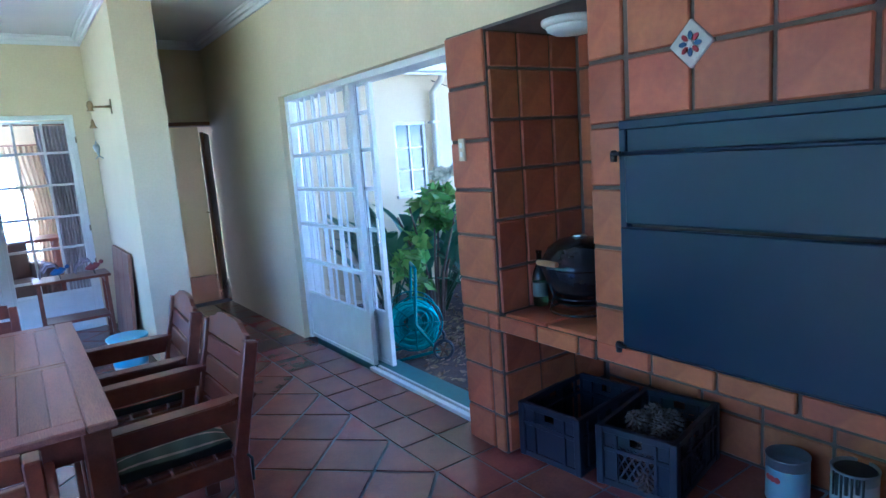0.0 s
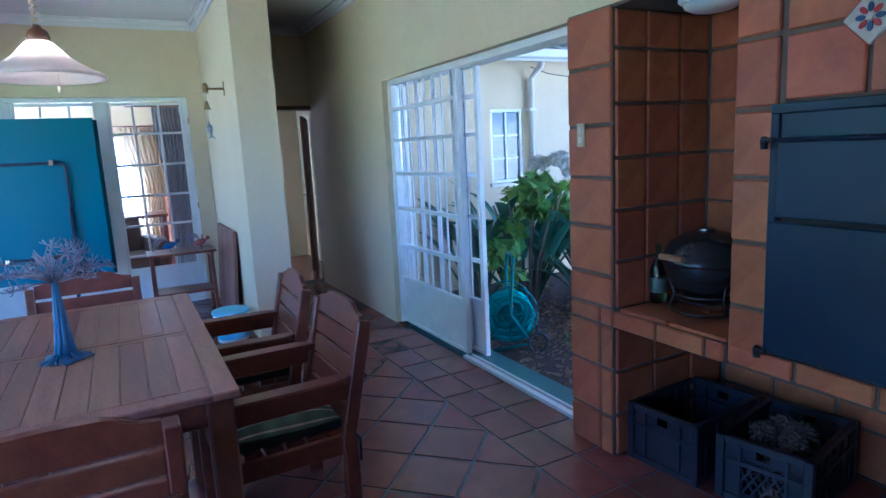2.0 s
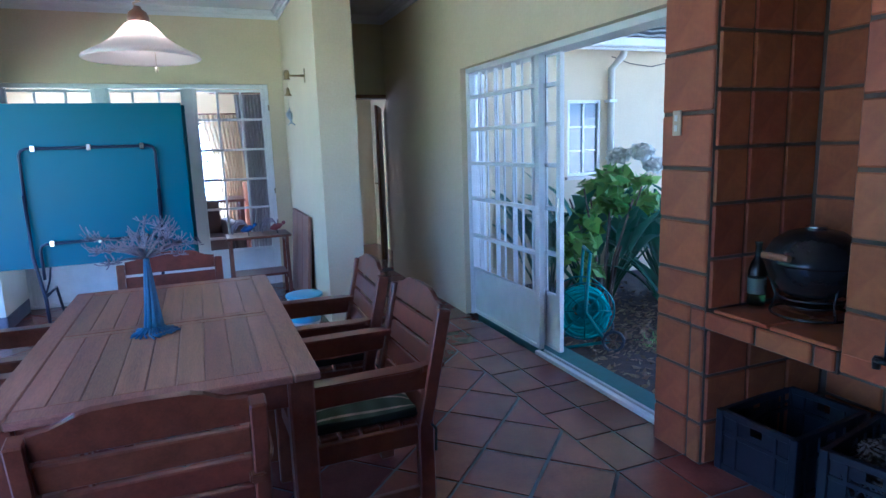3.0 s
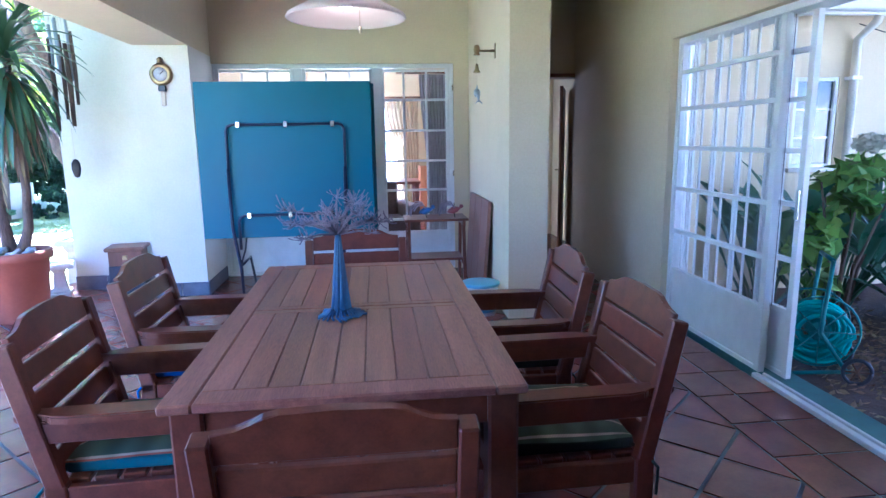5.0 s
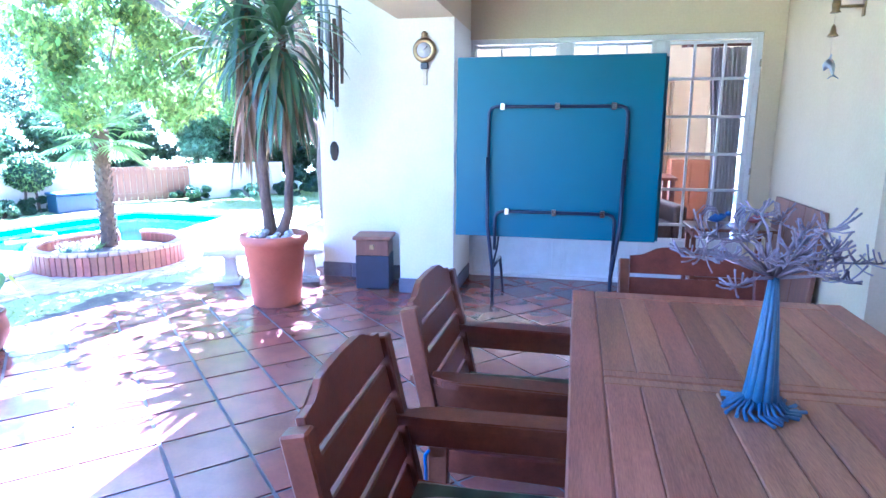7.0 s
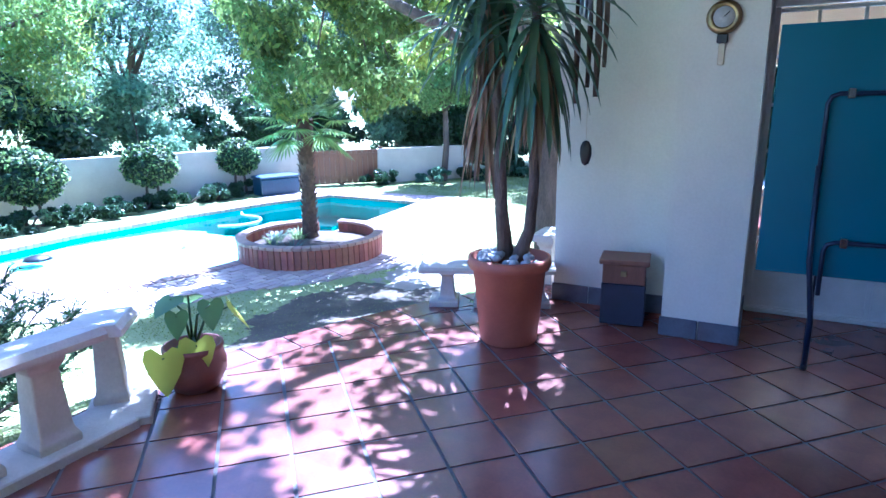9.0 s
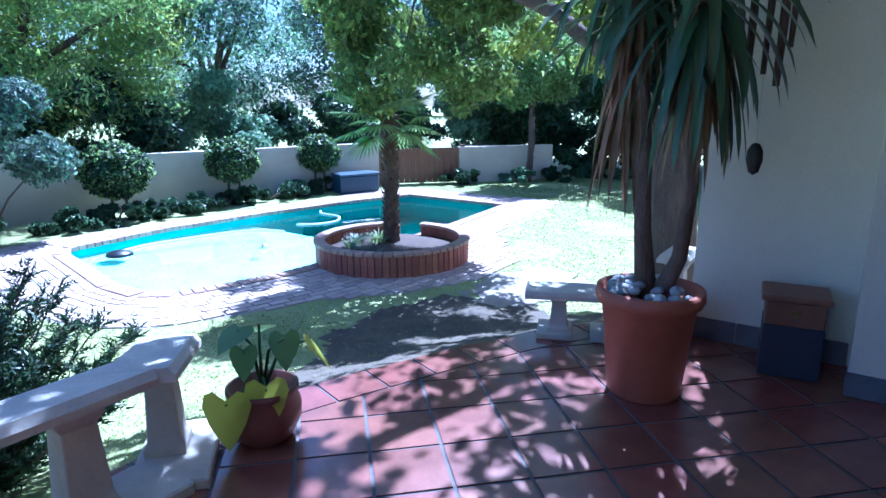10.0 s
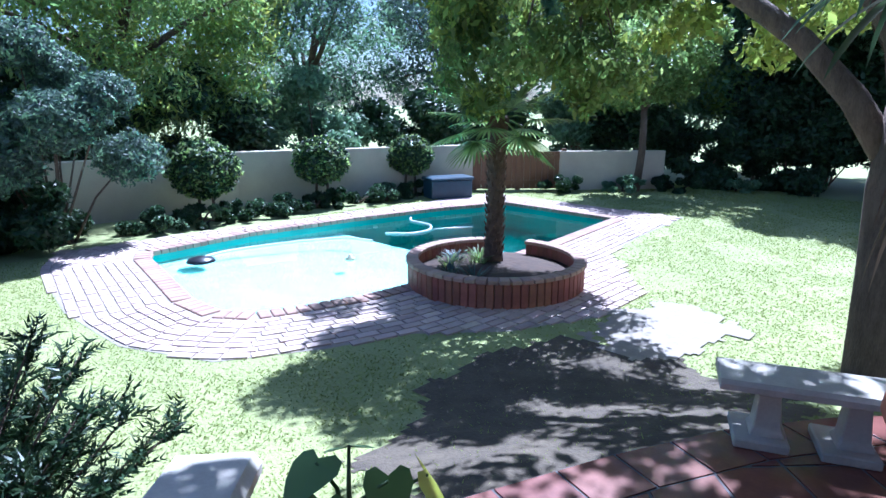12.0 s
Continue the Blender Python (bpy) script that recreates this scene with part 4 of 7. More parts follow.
def profile_board(bm, outline, y0, y1, m):
    """A board cut to an outline of (x, z), from y0 to y1, in the frame m."""
    a = [bm.verts.new(m @ Vector((x, y0, z))) for x, z in outline]
    b = [bm.verts.new(m @ Vector((x, y1, z))) for x, z in outline]
    k = len(outline)
    bm.faces.new(a)
    bm.faces.new(b[::-1])
    for i in range(k):
        bm.faces.new((a[i], b[i], b[(i + 1) % k], a[(i + 1) % k]))
    bmesh.ops.bevel(bm, geom=[e for e in bm.edges if (e.verts[0] in a) == (e.verts[1] in a)], offset=0.003, segments=1, affect="EDGES")


def build_chair():
    """A slatted armchair that faces +y."""
    c = thing("patio_chair", "dark-stained wooden slatted patio armchair", "chair", (0, 0, 0), 0, "chairs round the table")
    W, BT = 0.245, 12
    hinge = pose(0, -0.235, 0.40, BT, 0, 0)
    for s in (-1, 1):
        x = s * (W + 0.022)
        boxpart("back_post", (x - 0.022, x + 0.022, -0.028, 0.028, -0.02, 0.475), CHAIR_WOOD, c, 0.005, "", hinge)
        boxpart("back_leg", (x - 0.022, x + 0.022, -0.27, -0.205, 0, 0.42), CHAIR_WOOD, c, 0.005)
        boxpart("front_leg", (x - 0.022, x + 0.022, 0.215, 0.275, 0, 0.625), CHAIR_WOOD, c, 0.005)
        boxpart("side_rail", (x - 0.014, x + 0.014, -0.205, 0.215, 0.33, 0.41), CHAIR_WOOD, c, 0.003)
        boxpart("stretcher", (x - 0.012, x + 0.012, -0.205, 0.215, 0.10, 0.145), CHAIR_WOOD, c, 0.003)
        boxpart("arm_rail", (x - 0.012, x + 0.012, -0.27, 0.22, 0.555, 0.622), CHAIR_WOOD, c, 0.003)
        bm = bmesh.new()
        prism(bm, [(s * (W - 0.016), 0.29), (s * (W + 0.065), 0.29), (s * (W + 0.065), -0.17), (s * (W + 0.055), -0.22), (s * (W + 0.03), -0.245), (s * (W + 0.03), -0.33),
                   (s * (W - 0.012), -0.33), (s * (W - 0.016), -0.2)], 0.625, 0.652)
        bmesh.ops.bevel(bm, geom=bm.edges[:], offset=0.005, segments=2, affect="EDGES")
        part("armrest", bm, CHAIR_WOOD, c)
        for z in (0.59, 0.36):
            bm = bmesh.new()
            lathe(bm, [(0.008, 0), (0.007, 0.003), (0.001, 0.004)], 8, m=pose(x + s * 0.0225, 0.245, z, 0, 90 * s, 0))
            part("bolt", bm, CHROME, c)
    for k in range(4):
        z = 0.03 + k * 0.096
        boxpart("back_slat", (-W, W, -0.010, 0.010, z, z + 0.080), CHAIR_WOOD, c, 0.004, "", hinge)
    bm = bmesh.new()
    z = 0.03 + 4 * 0.096
    crest = [(-W, z), (W, z), (W, z + 0.075), (W - 0.05, z + 0.078), (W - 0.075, z + 0.088), (W - 0.105, z + 0.108), (W - 0.135, z + 0.114), (0, z + 0.118), (-W + 0.135, z + 0.114), (-W + 0.105, z + 0.108), (-W + 0.075, z + 0.088), (-W + 0.05, z + 0.078), (-W, z + 0.075)]
    profile_board(bm, crest, -0.011, 0.011, hinge)
    part("crest_rail", bm, CHAIR_WOOD, c)
    for k in range(6):
        y = -0.19 + k * 0.082
        boxpart("seat_slat", (-W, W, y - 0.035, y + 0.035, 0.40, 0.42), CHAIR_WOOD, c, 0.004)
    boxpart("front_rail", (-W, W, 0.225, 0.25, 0.32, 0.40), CHAIR_WOOD, c, 0.003)
    return c


def build_cushion(label, fabric, edge, at, turn):
    q = thing("seat_cushion", label, "cushion", at, turn, "chair cushions")
    bm = bmesh.new()
    grid_n = 12
    def sheet(z0, puff):
        rows = []
        for j in range(grid_n + 1):
            row = []
            for i in range(grid_n + 1):
                u, v = i / grid_n * 2 - 1, j / grid_n * 2 - 1
                fall = (1 - abs(u) ** 5) * (1 - abs(v) ** 5)
                row.append(bm.verts.new((u * 0.228, v * 0.225, z0 + puff * fall + 0.004 * math.sin(7 * u + 3 * v))))
            rows.append(row)
        return rows
    top = sheet(0.043, 0.028)
    for j in range(grid_n):
        for i in range(grid_n):
            f = bm.faces.new((top[j][i], top[j][i + 1], top[j + 1][i + 1], top[j + 1][i]))
            f.smooth = True
    part("cover", bm, fabric, q)
    bm = bmesh.new()
    box(bm, -0.23, 0.23, -0.228, 0.228, 0.002, 0.041, 0.014, segs=3)
    part("side_band", bm, edge, q)
    for s in (-1, 1):
        bm = bmesh.new()
        tube(bm, [(s * 0.225, -0.22, 0.02), (s * 0.262, -0.255, 0.0), (s * 0.295, -0.28, -0.03), (s * 0.30, -0.275, -0.12)], 0.006, 6)
        part("tie", bm, edge, q)
    return q


chair = build_chair()
SEATS = [((0.72, 2.83), 90, "A", EDGE_GREEN), ((0.70, 3.56), 90, "B", EDGE_GREEN), ((-0.63, 2.93), -90, "B", EDGE_TEAL),
         ((-0.62, 3.70), -90, "A", EDGE_BLUE), ((0.04, 2.33), 0, "", None), ((0.02, 4.02), 180, "", None)]
for k, ((x, y), turn, fabric, edge) in enumerate(SEATS):
    m = pose(x, y, 0, 0, 0, turn + (1.5, -2, 2, -1, 0, 1)[k])
    if k == 0:
        chair.matrix_basis = m
    else:
        copy_thing(chair, m)
    if edge:
        build_cushion("striped red, green and cream woven seat cushion on a patio chair", FABRIC_A if fabric == "A" else FABRIC_B, edge, (x, y, 0.422), turn)

# ---- wire tree ornament on the table ----
BLUE_PAINT = mat("blue_painted_wire", (0.07, 0.17, 0.30), (0.05, 0.11, 0.20), 0.45, scale=40, bump=0.5, dist=0.006)
TWIG = mat("bead_wire", (0.30, 0.27, 0.33), (0.19, 0.17, 0.22), 0.5, scale=20, bump=0.2)
tree = thing("wire_tree", "blue-grey wire tree ornament standing on the dining table", "ornament", (-0.015, 3.19, 0.751))
bm = bmesh.new()
for k in range(9):
    a = k * 2 * math.pi / 9
    r0, tw = 0.03, 0.5
    tube(bm, [(r0 * (1 - 0.8 * f) * math.cos(a + tw * f), r0 * (1 - 0.8 * f) * math.sin(a + tw * f), 0.01 + 0.33 * f) for f in (0, 0.25, 0.5, 0.75, 1)], [0.014, 0.010, 0.008, 0.006, 0.004], 6)
part("trunk", bm, BLUE_PAINT, tree, "twisted blue wire trunk")
rng = random.Random(11)
bm = bmesh.new()
for k in range(26):
    a = k * 2 * math.pi / 26 + rng.uniform(-0.1, 0.1)
    r = rng.uniform(0.075, 0.105)
    tube(bm, [(0.035 * math.cos(a), 0.035 * math.sin(a), 0.03), (0.06 * math.cos(a), 0.06 * math.sin(a), 0.008), (r * math.cos(a + 0.3), r * math.sin(a + 0.3), 0.005)], 0.005, 5)
part("root_mat", bm, BLUE_PAINT, tree)
for k in range(22):
    a = k * 2.4
    bm = bmesh.new()
    reach = rng.uniform(0.10, 0.23)
    z1 = rng.uniform(0.39, 0.53) - reach * 0.4
    mid = Vector((0.5 * reach * math.cos(a), 0.5 * reach * math.sin(a), 0.36 + (z1 - 0.36) * 0.7))
    tip = Vector((reach * math.cos(a), reach * math.sin(a), z1))
    tube(bm, [(0, 0, 0.325), mid, tip], [0.005, 0.0035, 0.002], 5)
    for q in range(16):
        f = rng.uniform(0.35, 1.0)
        b = mid.lerp(tip, f)
        d = Vector((rng.uniform(-1, 1), rng.uniform(-1, 1), rng.uniform(-0.35, 0.9))).normalized() * rng.uniform(0.025, 0.055)
        tube(bm, [b, b + d * 0.6, b + d + Vector((0, 0, 0.006))], [0.002, 0.002, 0.0028], 4)
    part("branch", bm, TWIG, tree)

# ---- pendant lamp ----
m, t, p = nodes_of("opal_glass")
p.inputs["Base Color"].default_value = (0.86, 0.80, 0.72, 1)
p.inputs["Roughness"].default_value = 0.25
tr = t.nodes.new("ShaderNodeBsdfTranslucent")
tr.inputs[0].default_value = (0.9, 0.82, 0.72, 1)
mx = t.nodes.new("ShaderNodeMixShader")
mx.inputs[0].default_value = 0.5
t.links.new(p.outputs[0], mx.inputs[1])
t.links.new(tr.outputs[0], mx.inputs[2])
t.links.new(mx.outputs[0], t.nodes["Material Output"].inputs[0])
OPAL = m
pendant = thing("pendant_lamp", "opal glass pendant lamp with a wooden cap, hung over the table", "lamp", (0.05, 3.30, 1.885))
bm = bmesh.new()
prof = [(0.036, 0.150), (0.05, 0.142), (0.07, 0.122), (0.10, 0.088), (0.145, 0.056), (0.195, 0.03), (0.222, 0.016), (0.228, 0.005), (0.223, 0.0), (0.216, 0.005), (0.188, 0.024), (0.138, 0.048), (0.094, 0.080), (0.064, 0.114), (0.044, 0.132), (0.03, 0.138)]
lathe(bm, prof, 40)
part("shade", bm, OPAL, pendant, "flared opal glass shade")
bm = bmesh.new()
lathe(bm, [(0.038, 0.148), (0.043, 0.160), (0.036, 0.185), (0.018, 0.198), (0.012, 0.21)], 20)
part("cap", bm, DOOR_WOOD, pendant, "turned wooden cap")
bm = bmesh.new()
tube(bm, [(0.013 * math.cos(k * 0.9), 0.013 * math.sin(k * 0.9), 0.205 + k * 0.0036) for k in range(120)] + [(0, 0, 0.74), (0, 0, CEIL - 1.885 - 0.03)], 0.004, 5)
part("coiled_cord", bm, IVORY, pendant)
bm = bmesh.new()
lathe(bm, [(0.045, CEIL - 1.885 - 0.001), (0.045, CEIL - 1.885 - 0.02), (0.015, CEIL - 1.885 - 0.05)], 20)
part("ceiling_rose", bm, WHITE, pendant)
bm = bmesh.new()
tube(bm, [(0.05, -0.02, 0.1), (0.05, -0.02, -0.03)], 0.0015, 5)
lathe(bm, [(0.006, -0.03), (0.007, -0.045), (0.003, -0.055)], 8, (0.05, -0.02, 0))
part("pull_cord", bm, IVORY, pendant)
m, t, p = nodes_of("lit_bulb")
p.inputs["Base Color"].default_value = (1, 0.9, 0.75, 1)
p.inputs["Emission Color"].default_value, p.inputs["Emission Strength"].default_value = (1.0, 0.72, 0.45, 1), 3.0
bm = bmesh.new()
lathe(bm, [(0.012, 0.14), (0.014, 0.115), (0.03, 0.085), (0.03, 0.06), (0.02, 0.04), (0.001, 0.035)], 16)
part("bulb", bm, m, pendant, "lit warm bulb")

# ---- folded table-tennis table ----
pp = thing("table_tennis_table", "folded blue-green table-tennis table leaning upright on its steel legs", "games table", (0, 0, 0))
TILT_M = pose(-0.635, 6.405, 0.57, -2.0, 0, 0)
boxpart("board", (-0.762, 0.762, -0.008, 0.010, 0, 1.372), PP_TEAL, pp, 0.003, "blue-green board half, underside out", TILT_M)
boxpart("board", (-0.735, 0.79, 0.06, 0.078, 0.0, 1.36), PP_TEAL, pp, 0.003, "blue-green board half behind", TILT_M)
for x0, x1, zt, zb, y in ((-0.505, 0.515, 1.0, 0.42, -0.04), (-0.44, 0.46, 0.205, -0.10, -0.05)):
    bm = bmesh.new()
    r = 0.05
    pts = [(x0, y, zb), (x0, y, zt - r), (x0 + r * 0.3, y, zt - r * 0.3), (x0 + r, y, zt), (x1 - r, y, zt), (x1 - r * 0.3, y, zt - r * 0.3), (x1, y, zt - r), (x1, y, zb)]
    tube(bm, [TILT_M @ Vector(q) for q in pts], 0.0125, 10)
    part("leg_frame", bm, PP_STEEL, pp, "navy steel tube leg frame")
    for f in (0.1, 0.5, 0.9):
        x = x0 + (x1 - x0) * f
        bm = bmesh.new()
        box(bm, x - 0.018, x + 0.018, y - 0.018, -0.008, zt - 0.026, zt + 0.026, 0.004, TILT_M)
        part("clip", bm, CHROME, pp)
for s in (-1, 1):
    bm = bmesh.new()
    x = -0.635 + s * 0.455
    tube(bm, [TILT_M @ Vector((s * 0.51, -0.04, 0.62)), TILT_M @ Vector((s * 0.50, -0.055, 0.1)), (x - s * 0.0, 6.37, 0.3), (x, 6.39, 0.0)], 0.015, 8)
    part("leg", bm, PP_STEEL, pp)
    bm = bmesh.new()
    tube(bm, [(x, 6.375, 0.32), (x + 0.02, 6.70, 0.34), (x + 0.03, 6.86, 0.0)], 0.0125, 8)
    part("rear_leg", bm, PP_STEEL, pp)
    bm = bmesh.new()
    tube(bm, [(x + s * 0.0, 6.37, 0.33), (x + 0.01, 6.55, 0.44), (x + 0.02, 6.62, 0.585)], 0.008, 6)
    part("brace", bm, PP_STEEL, pp)
    bm = bmesh.new()
    lathe(bm, [(0.017, 0), (0.018, 0.03), (0.014, 0.04)], 10, (x, 6.39, 0))
    part("rubber_foot", bm, BLACK_PLASTIC, pp)

# ---- glazed doors in the back wall ----
Y = BACK_Y + 0.06
glazed = thing("window_1", "white steel glazed doors with small panes, closed", "glazed door", (0, Y, 0))
tagged(glazed, kind="structure")
for x0, x1 in ((-1.49, -1.44), (0.955, 1.0)):
    boxpart("frame_post", (x0, x1, -0.03, 0.03, 0, 2.2), WHITE, glazed, 0.004)
boxpart("frame_head", (-1.44, 0.955, -0.03, 0.03, 2.155, 2.2), WHITE, glazed, 0.004)
boxpart("sill", (-1.44, 0.955, -0.05, 0.03, 0, 0.03), WHITE, glazed, 0.004)
LEAVES = ((-1.44, -0.66), (-0.57, 0.155), (0.235, 0.955))
for x in (-0.66, 0.155):
    boxpart("mullion", (x, x + (0.09 if x < 0 else 0.08), -0.028, 0.028, 0.03, 2.155), WHITE, glazed, 0.004)
for x0, x1 in LEAVES:
    boxpart("stile", (x0, x0 + 0.035, -0.02, 0.02, 0.03, 2.155), WHITE, glazed, 0.003)
    boxpart("stile", (x1 - 0.035, x1, -0.02, 0.02, 0.03, 2.155), WHITE, glazed, 0.003)
    boxpart("bottom_panel", (x0 + 0.035, x1 - 0.035, -0.008, 0.008, 0.03, 0.43), WHITE, glazed, 0)
    for z in (0.03, 0.40, 0.555, 0.875, 1.19, 1.51, 1.83, 2.13):
        boxpart("glazing_bar", (x0 + 0.035, x1 - 0.035, -0.014, 0.014, z - 0.011, z + 0.014), WHITE, glazed, 0.002)
    for f in (1 / 3, 2 / 3):
        x = x0 + (x1 - x0) * f
        boxpart("glazing_bar", (x - 0.011, x + 0.011, -0.013, 0.013, 0.43, 2.13), WHITE, glazed, 0.002)
    pn = boxpart("pane", (x0 + 0.03, x1 - 0.03, -0.002, 0.002, 0.42, 2.14), PANE, glazed, 0)
    pn.visible_shadow = False
for z in (0.7, 1.05, 1.95):
    boxpart("hinge", (0.985, 1.01, -0.05, -0.03, z - 0.03, z + 0.03), CHROME, glazed, 0.003)

# door frame and ajar door in the passage
dfr = thing("door_1", "dark varnished wooden door standing open in the passage", "door", (0, 0, 0))
tagged(dfr, kind="structure")
boxpart("door_leaf", (0, 0.04, 0, 0.78, 0.01, 2.02), DOOR_WOOD, dfr, 0.004, "", pose(2.38, 8.10, 0, 0, 0, -20))
bm = bmesh.new()
tube(bm, [(2.395, 8.16, 1.02), (2.36, 8.145, 1.02), (2.385, 8.24, 1.02)], 0.009, 8)
part("door_handle", bm, BRASS, dfr)
for dims in ((1.80, 1.835, BACK_Y - 0.012, BACK_Y + 0.225, 0, 2.09), (2.465, 2.50, BACK_Y - 0.012, BACK_Y + 0.225, 0, 2.09), (1.835, 2.465, BACK_Y - 0.012, BACK_Y + 0.225, 2.05, 2.09)):
    boxpart("frame", dims, DOOR_WOOD, dfr, 0.003)

# ---- trolley table with two wire birds ----
trolley = thing("side_table", "dark wooden folding side table beside the glazed doors", "side table", (0.72, 6.80, 0))
boxpart("top", (-0.31, 0.31, -0.2, 0.2, 0.635, 0.66), CHAIR_WOOD, trolley, 0.005)
boxpart("shelf", (-0.26, 0.26, -0.17, 0.17, 0.245, 0.27), CHAIR_WOOD, trolley, 0.004)
for s in (-1, 1):
    for q in (-1, 1):
        bm = bmesh.new()
        box(bm, -0.016, 0.016, -0.02, 0.02, -0.01, 0.655, 0.003, pose(s * 0.27, q * 0.2, 0, q * 8 * 1.0, 0, 0))
        part("leg", bm, CHAIR_WOOD, trolley)
    boxpart("side_rail", (s * 0.27 - 0.014, s * 0.27 + 0.014, -0.18, 0.18, 0.585, 0.635), CHAIR_WOOD, trolley, 0.003)
    boxpart("low_rail", (s * 0.255 - 0.012, s * 0.255 + 0.012, -0.17, 0.17, 0.21, 0.245), CHAIR_WOOD, trolley, 0.003)
BIRD_BLUE = mat("blue_beads", (0.04, 0.13, 0.38), (0.03, 0.08, 0.22), 0.4, scale=60, bump=0.4)
BIRD_RED = mat("red_beads", (0.30, 0.06, 0.05), (0.16, 0.05, 0.05), 0.4, scale=60, bump=0.4)
for cx, material, word in ((0.62, BIRD_BLUE, "blue"), (0.90, BIRD_RED, "red")):
    bird = thing("wire_bird", word + " beaded wire bird ornament on the side table", "ornament", (cx, 6.72, 0.661), 0, "wire birds")
    bm = bmesh.new()
    lathe(bm, [(0.001, -0.07), (0.02, -0.05), (0.036, -0.01), (0.03, 0.03), (0.012, 0.06), (0.001, 0.07)], 14, m=pose(0, 0, 0.07, 0, 75, 0))
    part("body", bm, material, bird)
    bm = bmesh.new()
    lathe(bm, [(0.001, -0.022), (0.02, -0.008), (0.02, 0.01), (0.001, 0.022)], 12, (0.075, 0, 0.105))
    part("head", bm, material, bird)
    for s in (-1, 1):
        bm = bmesh.new()
        tube(bm, [(0.0, s * 0.01, 0.09), (-0.03, s * 0.05, 0.15), (-0.09, s * 0.08, 0.155), (-0.14, s * 0.085, 0.09), (-0.15, s * 0.085, 0.03)], 0.006, 6)
        tube(bm, [(0.01, s * 0.01, 0.085), (-0.02, s * 0.05, 0.125), (-0.08, s * 0.075, 0.13), (-0.12, s * 0.08, 0.08)], 0.006, 6)
        part("wing", bm, TWIG, bird)
        bm = bmesh.new()
        tube(bm, [(0, s * 0.015, 0.05), (0.01, s * 0.02, 0.0)], 0.004, 5)
        part("leg", bm, BLACK, bird)

# leaning board and bucket beside the pier
board = thing("wooden_board", "brown wooden board leaning against the pier", "board", (0, 0, 0))
for k in range(3):
    boxpart("plank", (-0.016, 0.016, -0.50 + k * 0.335, -0.17 + k * 0.335, 0, 0.875), PLANK_WOOD, board, 0.004, "", pose(1.075, 6.55, 0.001, 0, 4.0, 0))
BLUE_LID = mat("pale_blue_plastic", (0.22, 0.50, 0.68), (0.16, 0.42, 0.60), 0.35, bump=0.03)
bucket = thing("plastic_bucket", "white and blue plastic bucket on the floor beside the pier", "bucket", (0.97, 5.62, 0))
bm = bmesh.new()
lathe(bm, [(0.12, 0.0), (0.125, 0.005), (0.15, 0.25), (0.146, 0.25), (0.12, 0.01), (0.001, 0.01)], 28)
part("bucket_body", bm, WHITE, bucket)
bm = bmesh.new()
lathe(bm, [(0.1285, 0.03), (0.1300, 0.032), (0.1415, 0.15), (0.1400, 0.152)], 28)
part("blue_band", bm, BLUE_LID, bucket)
bm = bmesh.new()
lathe(bm, [(0.152, 0.24), (0.158, 0.243), (0.158, 0.262), (0.15, 0.266), (0.001, 0.262)], 28)
part("lid", bm, BLUE_LID, bucket)

# bracket with bell and hanging dolphin on the pier
bell = thing("hanging_bell", "brass ship's bell on a bracket with a hanging dolphin", "bell", (1.16, 5.95, 2.13))
bm = bmesh.new()
box(bm, -0.008, 0, -0.02, 0.02, -0.06, 0.06, 0.003)
tube(bm, [(0, 0, 0), (-0.06, 0, 0.0), (-0.14, 0, 0.0), (-0.16, 0, 0.015)], [0.012, 0.009, 0.009, 0.012], 8)
lathe(bm, [(0.001, 0.05), (0.02, 0.04), (0.026, 0.01), (0.02, -0.02), (0.03, -0.035), (0.001, -0.03)], 14, (-0.155, 0, 0.0))
part("bracket", bm, BRASS, bell)
bm = bmesh.new()
tube(bm, [(-0.155, 0, -0.03), (-0.155, 0, -0.36)], 0.002, 5)
part("cord", bm, IVORY, bell)
bm = bmesh.new()
lathe(bm, [(0.004, -0.1), (0.012, -0.115), (0.018, -0.15), (0.032, -0.17), (0.03, -0.172), (0.001, -0.15)], 16, (-0.155, 0, 0))
part("bell", bm, BRASS, bell)
bm = bmesh.new()
tube(bm, [(-0.155, 0.075, -0.36), (-0.155, 0.05, -0.335), (-0.155, 0.0, -0.325), (-0.155, -0.05, -0.35), (-0.155, -0.08, -0.41)], [0.006, 0.02, 0.027, 0.018, 0.004], 10)
tube(bm, [(-0.155, 0.0, -0.31), (-0.155, -0.02, -0.275)], [0.012, 0.003], 6)
tube(bm, [(-0.185, -0.085, -0.425), (-0.155, -0.078, -0.40), (-0.125, -0.085, -0.425)], [0.003, 0.008, 0.003], 6)
part("dolphin", bm, TIN, bell, "grey metal dolphin")

# brass porthole barometer with thermometer on the house corner
baro = thing("wall_barometer", "round brass barometer with a thermometer strip on the wall", "barometer", (-1.70, 6.62, 2.02))
bm = bmesh.new()
lathe(bm, [(0.095, 0.0), (0.098, 0.02), (0.085, 0.04), (0.066, 0.045), (0.06, 0.036), (0.001, 0.034)], 28, m=pose(0, 0, 0, 90, 0, 0))
part("case", bm, BRASS, baro)
bm = bmesh.new()
lathe(bm, [(0.06, 0.035), (0.058, 0.039), (0.001, 0.04)], 28, m=pose(0, 0, 0, 90, 0, 0))
part("dial", bm, INSET_WHITE, baro)
bm = bmesh.new()
tube(bm, [(0.0, -0.045, 0.0), (0.03, -0.045, 0.028)], 0.003, 5)
part("pointer", bm, BLACK, baro)
bm = bmesh.new()
lathe(bm, [(0.03, 0.095), (0.022, 0.115), (0.03, 0.125), (0.01, 0.145)], 14, (0, -0.02, 0))
